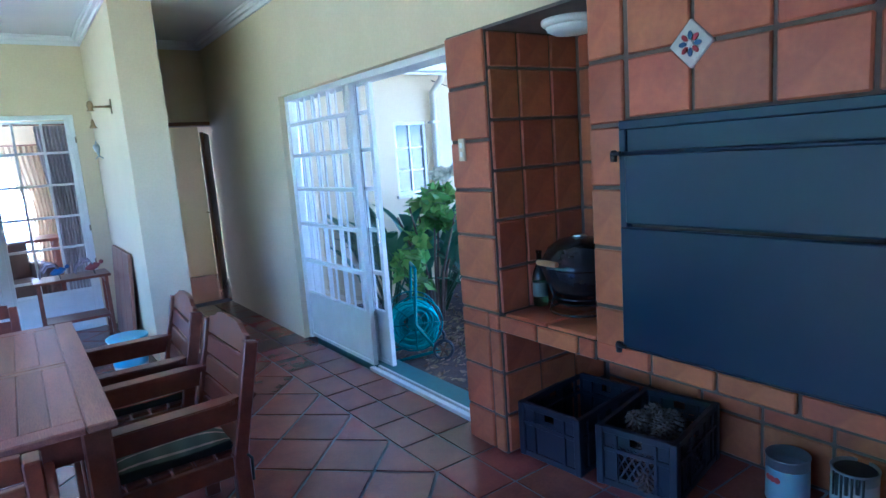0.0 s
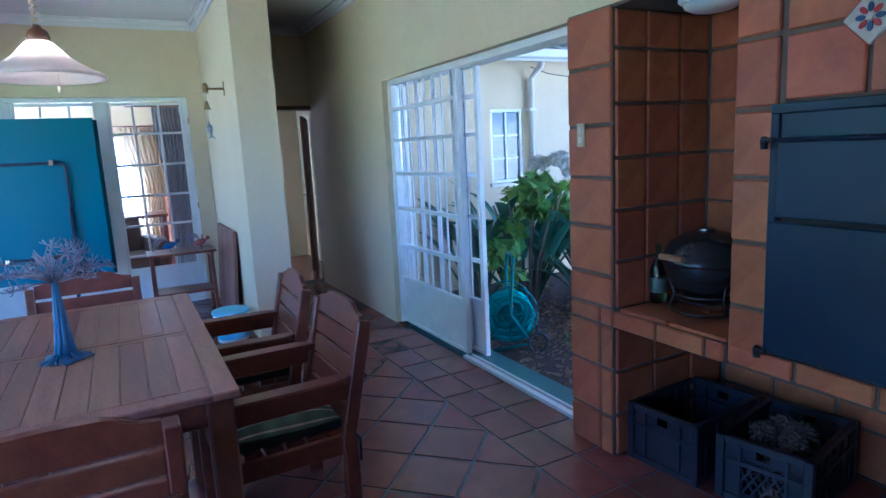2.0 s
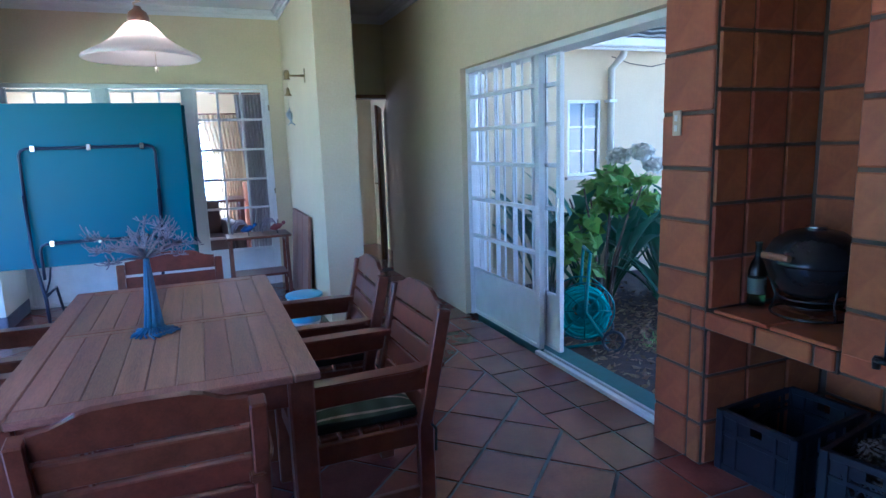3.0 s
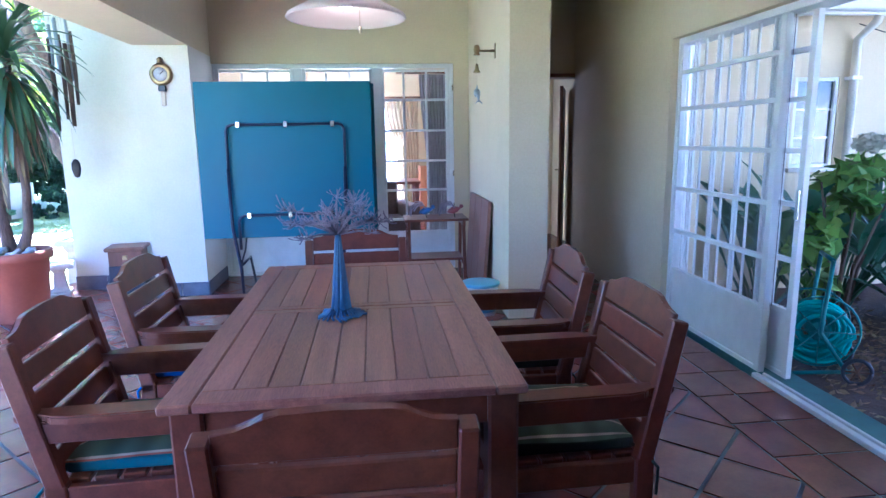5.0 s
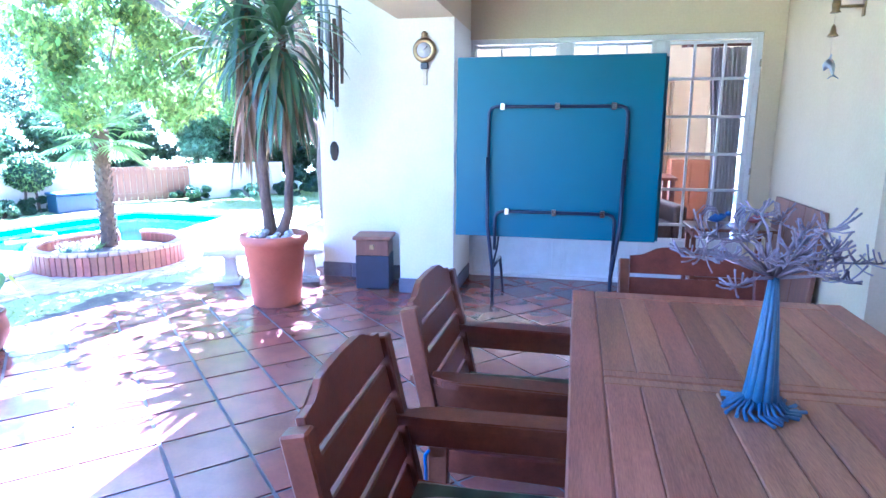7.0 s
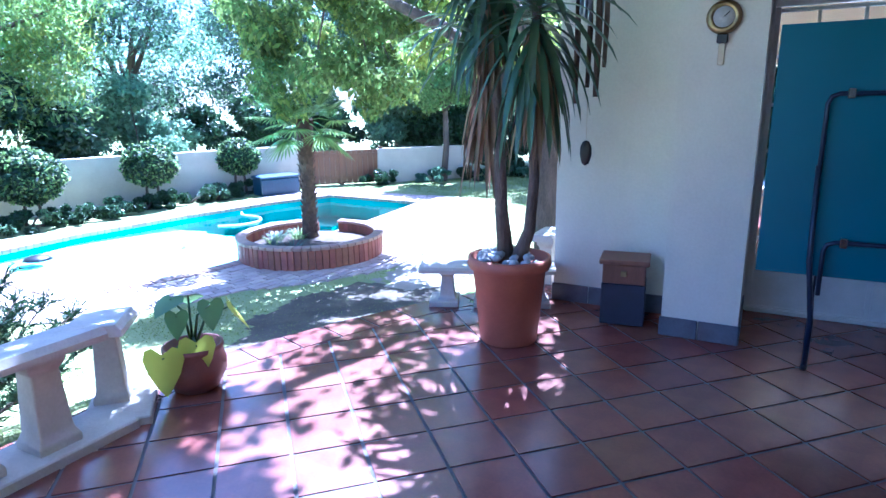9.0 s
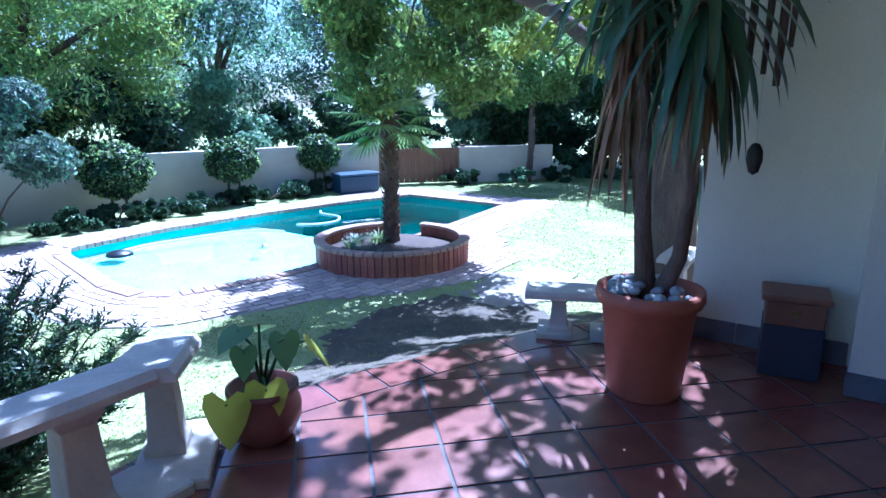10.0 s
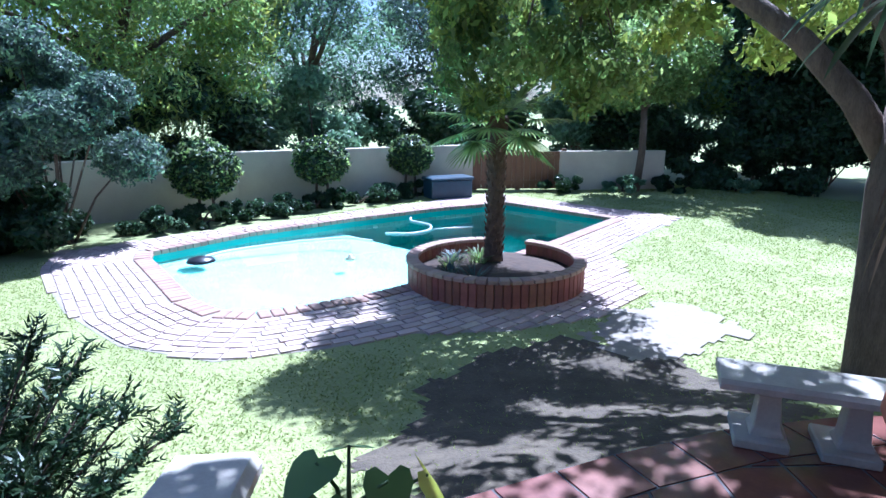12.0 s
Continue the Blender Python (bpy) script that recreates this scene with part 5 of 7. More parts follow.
part("finial", bm, BRASS, baro)
boxpart("bracket", (-0.03, 0.03, -0.035, 0, -0.145, -0.095), BLACK, baro, 0.005)
boxpart("thermometer", (-0.018, 0.018, -0.015, 0, -0.27, -0.145), IVORY, baro, 0.004)

# wind chime of driftwood and metal tubes under the eave
chime = thing("wind_chime", "driftwood and metal tube wind chime hanging under the eave", "wind chime", (-2.45, 6.48, 2.758))
bm = bmesh.new()
tube(bm, [(0, 0, 0), (0, 0, -0.2)], 0.004, 5)
lathe(bm, [(0.08, -0.2), (0.085, -0.21), (0.08, -0.225)], 16)
part("hanger", bm, BARK, chime)
for k, (dx, dy, z0, z1, r, woody) in enumerate(((-0.09, 0.0, -0.45, -1.22, 0.02, 1), (0.05, -0.03, -0.5, -1.18, 0.022, 1), (-0.02, 0.03, -0.42, -1.12, 0.018, 1), (0.0, -0.05, -0.3, -0.75, 0.012, 0),
                                                (0.05, 0.03, -0.3, -0.8, 0.012, 0), (-0.05, 0.04, -0.3, -0.7, 0.012, 0), (-0.06, -0.03, -0.35, -0.68, 0.012, 0), (0.09, 0.0, -0.4, -1.0, 0.017, 1))):
    bm = bmesh.new()
    tube(bm, [(dx * 0.6, dy * 0.6, -0.2), (dx, dy, z0)], 0.0015, 4)
    part("string", bm, IVORY, chime)
    bm = bmesh.new()
    tube(bm, [(dx, dy, z0), (dx + 0.006, dy, (z0 + z1) / 2), (dx, dy, z1)], [r * 0.7, r, r * 0.75] if woody else r, 9)
    part("driftwood" if woody else "tube", bm, BARK if woody else TIN, chime)

bm = bmesh.new()
tube(bm, [(-0.02, 0.06, -0.22), (-0.02, 0.06, -1.46)], 0.0015, 4)
part("string", bm, IVORY, chime)
bm = bmesh.new()
lathe(bm, [(0.001, -0.085), (0.025, -0.07), (0.04, -0.01), (0.038, 0.04), (0.02, 0.075), (0.001, 0.082)], 14, m=Matrix.Translation((-0.02, 0.06, -1.54)) @ Matrix.Diagonal((1, 0.35, 1, 1)))
part("wind_catcher", bm, BLACK, chime, "dark oval wind catcher")
# lantern box against the wall
lbox = thing("wooden_box", "dark blue box with a brown wooden lid against the wall", "box", (-2.22, 6.80, 0), 8)
NAVY = mat("navy_box_paint", (0.035, 0.04, 0.07), (0.025, 0.03, 0.05), 0.5, bump=0.1)
boxpart("box_body", (-0.15, 0.15, -0.13, 0.13, 0.0, 0.30), NAVY, lbox, 0.006)
boxpart("box_collar", (-0.145, 0.145, -0.125, 0.125, 0.30, 0.44), PLANK_WOOD, lbox, 0.006)
boxpart("lid", (-0.17, 0.17, -0.15, 0.15, 0.44, 0.475), PLANK_WOOD, lbox, 0.008)
boxpart("catch", (-0.02, 0.02, -0.145, -0.125, 0.36, 0.40), BRASS, lbox, 0.003)

# ---- seen through the glazed doors ----
CURTAIN = mat("beige_curtain", (0.50, 0.40, 0.25), (0.42, 0.33, 0.2), 0.9, scale=6, bump=0.1, through_light=0.35)
CURTAIN_GREY = mat("grey_curtain", (0.46, 0.43, 0.44), (0.37, 0.34, 0.35), 0.9, scale=6, bump=0.1)


def curtain(label, x0, x1, y, z0, z1, material, pull=0.0):
    """A hanging cloth in folds, narrower at its tie."""
    c = thing("curtain", label, "curtain", (0, 0, 0), 0, "lounge curtains")
    bm = bmesh.new()
    n, rows = 48, 10
    vs = []
    for j in range(rows + 1):
        f = j / rows
        z = z1 + (z0 - z1) * f
        squeeze = 1 - pull * math.sin(math.pi * min(1, f * 1.3) * 0.7) ** 2
        vs.append([bm.verts.new((x1 + (x0 - x1) * (1 - i / n) * squeeze, y + 0.035 * math.sin(i * 1.05) * (1 - 0.3 * f), z)) for i in range(n + 1)])
    for a, b in zip(vs, vs[1:]):
        for i in range(n):
            q = bm.faces.new((a[i], a[i + 1], b[i + 1], b[i]))
            q.smooth = True
    part("cloth", bm, material, c)
    bm = bmesh.new()
    tube(bm, [(x0 - 0.25, y, z1 + 0.02), (x1 + 0.1, y, z1 + 0.02)], 0.014, 8)
    part("rod", bm, DOOR_WOOD, c)
    for x in (x0 - 0.2, x1 + 0.05):
        boxpart("rod_bracket", (x - 0.01, x + 0.01, y, y + (0.17 if y > 9 else -0.1), z1 + 0.01, z1 + 0.035), DOOR_WOOD, c, 0)
    return c


curtain("beige curtain drawn aside at the lounge window", 0.35, 0.95, 11.83, 0.03, 2.12, CURTAIN, 0.35)
curtain("grey curtain gathered beside the glazed doors", 0.66, 0.96, 7.72, 0.02, 2.12, CURTAIN_GREY, 0.25)
ltable = thing("lounge_table", "dark wooden table in the lounge before the window", "table", (0.25, 10.6, 0))
boxpart("top", (-0.6, 0.6, -0.4, 0.4, 0.73, 0.77), CHAIR_WOOD, ltable, 0.006)
for s in (-1, 1):
    for q in (-1, 1):
        boxpart("leg", (s * 0.54 - 0.035, s * 0.54 + 0.035, q * 0.34 - 0.035, q * 0.34 + 0.035, 0, 0.73), CHAIR_WOOD, ltable, 0.005)
armchair = thing("armchair", "brown leather armchair in the lounge", "armchair", (0.22, 8.75, 0), 12)
LEATHER = mat("brown_leather", (0.10, 0.06, 0.045), (0.06, 0.035, 0.027), 0.5, scale=20, bump=0.3)
for nm, dims in (("seat", (-0.3, 0.3, -0.3, 0.3, 0.12, 0.42)), ("backrest", (-0.3, 0.3, 0.3, 0.46, 0.12, 0.85)), ("arm", (-0.44, -0.3, -0.32, 0.44, 0.08, 0.6)), ("arm", (0.3, 0.44, -0.32, 0.44, 0.08, 0.6))):
    bm = bmesh.new()
    box(bm, *dims, 0.05, segs=3)
    part(nm, bm, LEATHER, armchair)
for s in (-1, 1):
    for q in (-1, 1):
        boxpart("foot", (s * 0.36 - 0.025, s * 0.36 + 0.025, q * 0.27 - 0.025, q * 0.27 + 0.025, 0, 0.13), CHAIR_WOOD, armchair, 0.004)
cabinet = thing("low_cabinet", "orange-brown wooden cabinet in the lounge", "cabinet", (1.2, 11.6, 0))
ORANGE_WOOD = mat("orange_wood", (0.42, 0.17, 0.07), (0.32, 0.12, 0.05), 0.45, stretch=(5, 5, 0.6), bump=0.15)
boxpart("carcass", (-0.28, 0.28, -0.2, 0.2, 0.06, 0.95), ORANGE_WOOD, cabinet, 0.006)
boxpart("plinth", (-0.26, 0.26, -0.18, 0.18, 0, 0.06), CHAIR_WOOD, cabinet, 0)
for s in (-1, 1):
    d = boxpart("cabinet_door", (s * 0.14 - 0.128, s * 0.14 + 0.128, -0.216, -0.2, 0.09, 0.92), ORANGE_WOOD, cabinet, 0.004)
    boxpart("knob", (s * 0.03 - 0.01, s * 0.03 + 0.01, -0.236, -0.216, 0.5, 0.52), BRASS, d, 0.004)
lw = thing("window_2", "white lounge window with small panes", "window", (0, 12.06, 0))
tagged(lw, kind="structure")
for dims in ((-0.45, -0.41, -0.03, 0.03, 0.35, 2.0), (0.58, 0.62, -0.03, 0.03, 0.35, 2.0), (-0.41, 0.58, -0.03, 0.03, 0.35, 0.39), (-0.41, 0.58, -0.03, 0.03, 1.96, 2.0)):
    boxpart("window_frame", dims, WHITE, lw, 0.003)
for k in range(1, 5):
    boxpart("glazing_bar", (-0.41 + k * 0.198 - 0.009, -0.41 + k * 0.198 + 0.009, -0.015, 0.015, 0.39, 1.96), WHITE, lw, 0)
    boxpart("glazing_bar", (-0.41, 0.58, -0.014, 0.014, 0.39 + k * 0.314 - 0.009, 0.39 + k * 0.314 + 0.009), WHITE, lw, 0)

# ---- potted yucca ----
STONE = mat("pebble", (0.42, 0.41, 0.40), (0.26, 0.26, 0.26), 0.7, scale=14, bump=0.2, spread=0.3)
YUCCA = leaf_mat("yucca_leaf", (0.085, 0.15, 0.06), (0.05, 0.09, 0.05), 0.25, 0.35)
DRY = leaf_mat("dry_leaf", (0.30, 0.21, 0.12), (0.20, 0.13, 0.075), 0.2, 0.8)
POT = (-2.83, 6.10)
pot = thing("terracotta_pot", "large terracotta plant pot standing on the patio", "plant pot", (*POT, 0))
bm = bmesh.new()
lathe(bm, [(0.185, 0.0), (0.19, 0.01), (0.238, 0.49), (0.262, 0.50), (0.275, 0.53), (0.27, 0.575), (0.245, 0.578), (0.235, 0.52), (0.001, 0.515)], 40)
part("pot_body", bm, TERRACOTTA, pot)
rng = random.Random(3)
peb = bmesh.new()
lathe(peb, [(0.001, -0.02), (0.028, -0.012), (0.036, 0.0), (0.026, 0.014), (0.001, 0.02)], 10)
peb_mesh = mesh_of("pebble", peb, STONE)
for k in range(46):
    a, r = rng.uniform(0, 6.28), 0.215 * math.sqrt(rng.random())
    ob = new("pebble", peb_mesh)
    ob.parent = pot
    ob.matrix_basis = pose(r * math.cos(a), r * math.sin(a), 0.545 + 0.03 * rng.random() + 0.03 * (1 - r / 0.22), rng.uniform(-30, 30), rng.uniform(-30, 30), rng.uniform(0, 360)) @ Matrix.Diagonal((rng.uniform(0.8, 1.4), rng.uniform(0.7, 1.1), rng.uniform(0.8, 1.5), 1))


def blade(bm, root, way, length, width, sag, fold=0.25, segs=5):
    """A long leaf that bends under its weight."""
    way = Vector(way).normalized()
    side = way.cross(Vector((0, 0, 1)))
    side = side.normalized() if side.length > 0.05 else Vector((1, 0, 0))
    p, d, rows = Vector(root), way.copy(), []
    for i in range(segs + 1):
        f = i / segs
        w = width * (0.35 + 0.65 * math.sin(math.pi * min(1, 0.22 + 0.78 * f)) ** 0.7) * (1 if f < 0.98 else 0.08)
        up = side.cross(d).normalized()
        rows.append([bm.verts.new(p - side * w + up * w * fold), bm.verts.new(p), bm.verts.new(p + side * w + up * w * fold)])
        p = p + d * (length / segs)
        d = (d + Vector((0, 0, -sag / segs))).normalized()
    for a, b in zip(rows, rows[1:]):
        for i in (0, 1):
            f = bm.faces.new((a[i], a[i + 1], b[i + 1], b[i]))
            f.smooth = True


yucca = thing("yucca_plant", "tall two-stemmed yucca with dry skirts in the terracotta pot", "plant", (*POT, 0.53))
STEMS = [([(-0.02, 0.0, 0), (-0.06, 0.0, 0.35), (-0.09, 0.03, 0.8), (-0.16, 0.08, 1.35), (-0.20, 0.12, 1.95)], 0.042, 2), ([(0.05, 0.0, 0), (0.13, 0.01, 0.22), (0.16, 0.0, 0.55), (0.16, -0.03, 1.05), (0.17, -0.04, 1.58)], 0.038, 1)]
for pts, r, heads in STEMS:
    bm = bmesh.new()
    tube(bm, pts, [r * 1.35, r, r * 0.85, r * 0.8, r * 0.7], 12)
    part("stem", bm, BARK, yucca)
    for h in range(heads):
        top = Vector(pts[-1]) - (Vector((0.02, 0.02, 0.55)) if h else Vector((0, 0, 0)))
        bm = bmesh.new()
        for k in range(84 if h == 0 else 40):
            a = k * 2.39996 + rng.uniform(-0.15, 0.15)
            f = k / 84
            lift = 1.0 - 2.0 * f
            base = top + Vector((0, 0, 0.12 - 0.42 * f))
            blade(bm, base, (math.cos(a) * 0.62, math.sin(a) * 0.62, lift), rng.uniform(0.52, 0.76), 0.024, 1.2 + 1.2 * f, 0.3, 7)
        part("leaf_rosette", bm, YUCCA, yucca, "long blue-green sword leaves")
        bm = bmesh.new()
        for k in range(80):
            a = rng.uniform(0, 6.28)
            base = top + Vector((0.03 * math.cos(a), 0.03 * math.sin(a), -0.12 - 0.4 * rng.random()))
            blade(bm, base, (math.cos(a) * 0.3, math.sin(a) * 0.3, -0.7), rng.uniform(0.3, 0.6), 0.013, 1.6, 0.4, 4)
        part("dry_skirt", bm, DRY, yucca, "skirt of dry brown hanging leaves")


# ---- balustrades and bench ----
def baluster(parent, x, y, turn, z0, z1, wide=1.0, name="baluster"):
    """A square tapered baluster with a flared foot and cap."""
    h = z1 - z0
    bm = bmesh.new()
    prof = [(0.135, 0.0), (0.135, 0.09), (0.118, 0.14), (0.108, 0.19), (0.086, 0.84), (0.103, 0.87), (0.118, 0.92), (0.118, 1.0)]
    lathe(bm, [(r * wide, z0 + f * h) for r, f in prof], 4, m=pose(x, y, 0, 0, 0, 45 + turn))
    for f in bm.faces:
        f.smooth = False
    bmesh.ops.bevel(bm, geom=bm.edges[:], offset=0.005, segments=1, affect="EDGES")
    return part(name, bm, PRECAST, parent)


def coping_run(parent, a, b, half, z, tilt=0.0, name="coping"):
    """A bevelled coping stone from a to b."""
    d = Vector(b) - Vector(a)
    bm = bmesh.new()
    profile_board(bm, [(-half, 0), (half, 0), (half, 0.03), (half - 0.025, 0.062), (-half + 0.025, 0.062), (-half, 0.03)], 0, d.length,
                  pose(a[0], a[1], z, tilt, 0, math.degrees(math.atan2(d.y, d.x)) - 90))
    return part(name, bm, PRECAST, parent, "weathered pale precast coping")


rail = thing("balustrade", "pale precast concrete balustrade along the raised patio", "balustrade", (0, 0, -0.15), 0, "patio balustrades")
coping_run(rail, (-4.19, -2.35), (-4.19, 4.13), 0.12, 0.635)
coping_run(rail, (-4.13, 4.07), (-4.56, 4.46), 0.14, 0.637, -8)
boxpart("base_rail", (-4.35, -4.03, -2.4, 4.20, 0.10, 0.20), PRECAST, rail, 0.008)
boxpart("base_rail", (-0.02, 0.50, -0.16, 0.16, 0.10, 0.196), PRECAST, rail, 0.008, "", pose(-4.13, 4.14, 0, 0, 0, 138))
for k in range(20):
    baluster(rail, -4.19, 3.86 - k * 0.325, 0, 0.198, 0.637)
baluster(rail, -4.36, 4.29, 48, 0.194, 0.61, 0.9)

stub = thing("balustrade", "short pale precast balustrade end at the house corner", "balustrade", (0, 0, -0.15), 0, "patio balustrades")
coping_run(stub, (-3.02, 7.30), (-3.02, 7.68), 0.11, 0.545)
boxpart("base_rail", (-3.15, -2.89, 7.26, 7.72, -0.42, 0.06), PRECAST, stub, 0.008)
baluster(stub, -3.02, 7.48, 0, 0.058, 0.547, 0.9)

bench = thing("garden_bench", "low pale precast concrete bench beside the patio's edge", "bench", (-3.76, 6.53, 0.0), 23)
bm = bmesh.new()
profile_board(bm, [(-0.14, 0.268), (0.14, 0.268), (0.14, 0.295), (0.125, 0.315), (-0.125, 0.315), (-0.14, 0.295)], 0, 1.06, pose(0, 0, 0, 0, 0, -90))
part("seat_slab", bm, PRECAST, bench, "weathered pale precast slab")
for x in (0.22, 0.57, 0.93):
    baluster(bench, x, -0.02, 0, 0.038, 0.27, 0.75, "leg")
    boxpart("foot_plate", (x - 0.14, x + 0.09, -0.15, 0.13, -0.002, 0.042), PRECAST, bench, 0.006)

# ---- potted taro beside the opening ----
TARO = leaf_mat("taro_leaf", (0.10, 0.19, 0.06), (0.07, 0.13, 0.05), 0.45, 0.4)
TARO_Y = leaf_mat("taro_yellow_leaf", (0.42, 0.46, 0.06), (0.32, 0.38, 0.05), 0.45, 0.45)
taro_pot = thing("plant_pot", "round brown clay pot on the patio's edge", "plant pot", (-4.14, 4.64, 0))
bm = bmesh.new()
lathe(bm, [(0.105, 0.0), (0.12, 0.01), (0.168, 0.10), (0.172, 0.16), (0.155, 0.225), (0.165, 0.24), (0.163, 0.262), (0.148, 0.262), (0.14, 0.22), (0.001, 0.215)], 32)
part("pot_body", bm, mat("brown_clay", (0.22, 0.075, 0.05), (0.14, 0.05, 0.035), 0.5, bump=0.2), taro_pot)
taro = thing("taro_plant", "taro plant with large heart-shaped leaves, two of them yellow", "plant", (-4.14, 4.64, 0.218))


def heart_leaf(bm, tip_at, facing, size):
    """A heart-shaped leaf whose stalk joins near its notch."""
    m = Matrix.Translation(tip_at) @ Vector(facing).to_track_quat("Z", "Y").to_matrix().to_4x4()
    out = [(0, 0.10), (0.24, 0.28), (0.42, 0.2), (0.48, -0.05), (0.36, -0.42), (0.16, -0.78), (0, -1.0)]
    pts = out + [(-x, y) for x, y in out[-2:0:-1]]
    c = bm.verts.new(m @ Vector((0, -0.15 * size, -0.05 * size)))
    ring = [bm.verts.new(m @ Vector((x * size, y * size, -0.16 * size * (abs(x) * 1.6) ** 2 - 0.12 * size * y * y))) for x, y in pts]
    for i in range(len(ring)):
        f = bm.faces.new((c, ring[i], ring[(i + 1) % len(ring)]))
        f.smooth = True


for k, (tip, facing, size, yellow) in enumerate((((-0.08, -0.05, 0.31), (0.1, -0.3, 1), 0.16, 0), ((0.08, 0.08, 0.26), (0.7, -0.6, 0.7), 0.15, 0), ((-0.12, 0.10, 0.28), (-0.4, 0.3, 1), 0.17, 0),
                                                 ((0.02, -0.10, 0.24), (0.8, -0.9, 0.5), 0.13, 0), ((0.13, -0.08, 0.08), (0.8, -0.7, 0.15), 0.2, 1), ((0.03, -0.22, 0.04), (0.7, -0.9, 0.1), 0.22, 1), ((0.1, 0.22, 0.22), (0.5, 0.6, 0.5), 0.2, 1))):
    bm = bmesh.new()
    v = Vector(tip)
    tube(bm, [(0, 0, 0), (v.x * 0.35, v.y * 0.35, v.z * 0.6 + 0.05), v], [0.009, 0.007, 0.005], 6)
    part("stalk", bm, TARO, taro)
    bm = bmesh.new()
    heart_leaf(bm, v, facing, size)
    part("leaf", bm, TARO_Y if yellow else TARO, taro, "yellowing drooping leaf" if yellow else "")

# ---- pool: water, coping bricks, paved apron ----
m, t, p = nodes_of("pool_water")
p.inputs["Base Color"].default_value = (0.62, 0.94, 0.89, 1)
p.inputs["Transmission Weight"].default_value, p.inputs["Roughness"].default_value, p.inputs["IOR"].default_value = 1.0, 0.02, 1.33
nz = t.nodes.new("ShaderNodeTexNoise")
nz.inputs["Scale"].default_value, nz.inputs["Detail"].default_value = 3.0, 3
bp = t.nodes.new("ShaderNodeBump")
bp.inputs["Strength"].default_value, bp.inputs["Distance"].default_value = 0.25, 0.03
t.links.new(nz.outputs[0], bp.inputs["Height"])
t.links.new(bp.outputs[0], p.inputs["Normal"])
me = bpy.data.meshes.new("water")
me.from_pydata([(x, y, G - 0.10) for x, y in POOL[::-1]], [], [list(range(len(POOL)))])
me.materials.append(m)
water = tagged(new("water", me), "clear turquoise pool water", "water", kind="structure")
water.visible_shadow = False


def inside(poly, x, y):
    hit = False
    for i in range(len(poly)):
        (x0, y0), (x1, y1) = poly[i], poly[i - 1]
        if (y0 > y) != (y1 > y) and x < (x1 - x0) * (y - y0) / (y1 - y0) + x0:
            hit = not hit
    return hit


pool_edge = thing("pool_coping", "clay brick coping round the swimming pool", "coping", (0, 0, G))
tagged(pool_edge, kind="structure")
bm = bmesh.new()
box(bm, -0.056, 0.056, -0.02, 0.20, -0.05, 0.022, 0.008)
cop_mesh = mesh_of("coping_brick", bm, COPING)
ccx, ccy = -9.6, 9.6
for i in range(len(POOL)):
    a, b = Vector(POOL[i]), Vector(POOL[(i + 1) % len(POOL)])
    d = (b - a)
    k = max(1, round(d.length / 0.122))
    out = Vector((-d.y, d.x)).normalized()
    if (a + out - Vector((ccx, ccy))).length < (a - Vector((ccx, ccy))).length:
        out = -out
    ang = math.degrees(math.atan2(out.y, out.x)) - 90
    for j in range(k):
        q = a + d * ((j + 0.5) / k)
        ob = new("brick", cop_mesh)
        ob.parent = pool_edge
        ob.matrix_basis = pose(q.x, q.y, random.uniform(-0.001, 0.002), 0, 0, ang)
SAND = mat("paving_sand", (0.38, 0.33, 0.27), (0.28, 0.24, 0.2), 0.95, scale=14, bump=0.4)
n_pool = len(POOL)
bm = bmesh.new()
for loop in (POOL, APRON):
    lv = [bm.verts.new((x, y, G + 0.004)) for x, y in loop]
    for i in range(len(lv)):
        bm.edges.new((lv[i], lv[(i + 1) % len(lv)]))
bmesh.ops.triangle_fill(bm, use_beauty=True, use_dissolve=False, edges=bm.edges[:])
structure("pavement", bm, SAND, "sandy bed under the clay pavers", "paving")
vs, faces = [], []
rng = random.Random(8)
pool_mid = Vector((-9.6, 10.0))


def course(offset):
    """The pool's outline moved outwards, rounded at its corners."""
    pts = []
    for i in range(n_pool):
        a, b, c = Vector(POOL[i - 1]), Vector(POOL[i]), Vector(POOL[(i + 1) % n_pool])
        n0, n1 = Vector((-(b - a).y, (b - a).x)).normalized(), Vector((-(c - b).y, (c - b).x)).normalized()
        if n0.dot(b - pool_mid) < 0:
            n0, n1 = -n0, -n1
        for f in (0, 0.25, 0.5, 0.75, 1):
            pts.append(b + n0.lerp(n1, f).normalized() * offset)
    return pts + pts[:1]


for row in range(18):
    line = course(0.275 + 0.115 * row)
    left = rng.uniform(0.0, 0.2)
    for a, b in zip(line, line[1:]):
        d = b - a
        ln = d.length
        if ln < 1e-4:
            continue
        d /= ln
        sd = Vector((-d.y, d.x))
        s = left
        while s < ln:
            q = a + d * s
            if inside(APRON, q.x, q.y) and math.hypot(q.x + 7.15, q.y - 9.2) > 0.95:
                h = G + 0.016 + rng.uniform(-0.003, 0.003)
                o = len(vs)
                for half, ht in ((0.0, G - 0.02), (0.006, h)):
                    for u, v in ((-1, -1), (1, -1), (1, 1), (-1, 1)):
                        w = q + d * u * (0.109 - half) + sd * v * (0.052 - half)
                        vs.append((w.x, w.y, ht))
                faces += [(o + 4, o + 5, o + 6, o + 7), (o, o + 1, o + 5, o + 4), (o + 1, o + 2, o + 6, o + 5), (o + 2, o + 3, o + 7, o + 6), (o + 3, o, o + 4, o + 7)]
            s += 0.23
        left = s - ln
me = bpy.data.meshes.new("pavers")
me.from_pydata(vs, [], faces)
me.materials.append(PAVER)
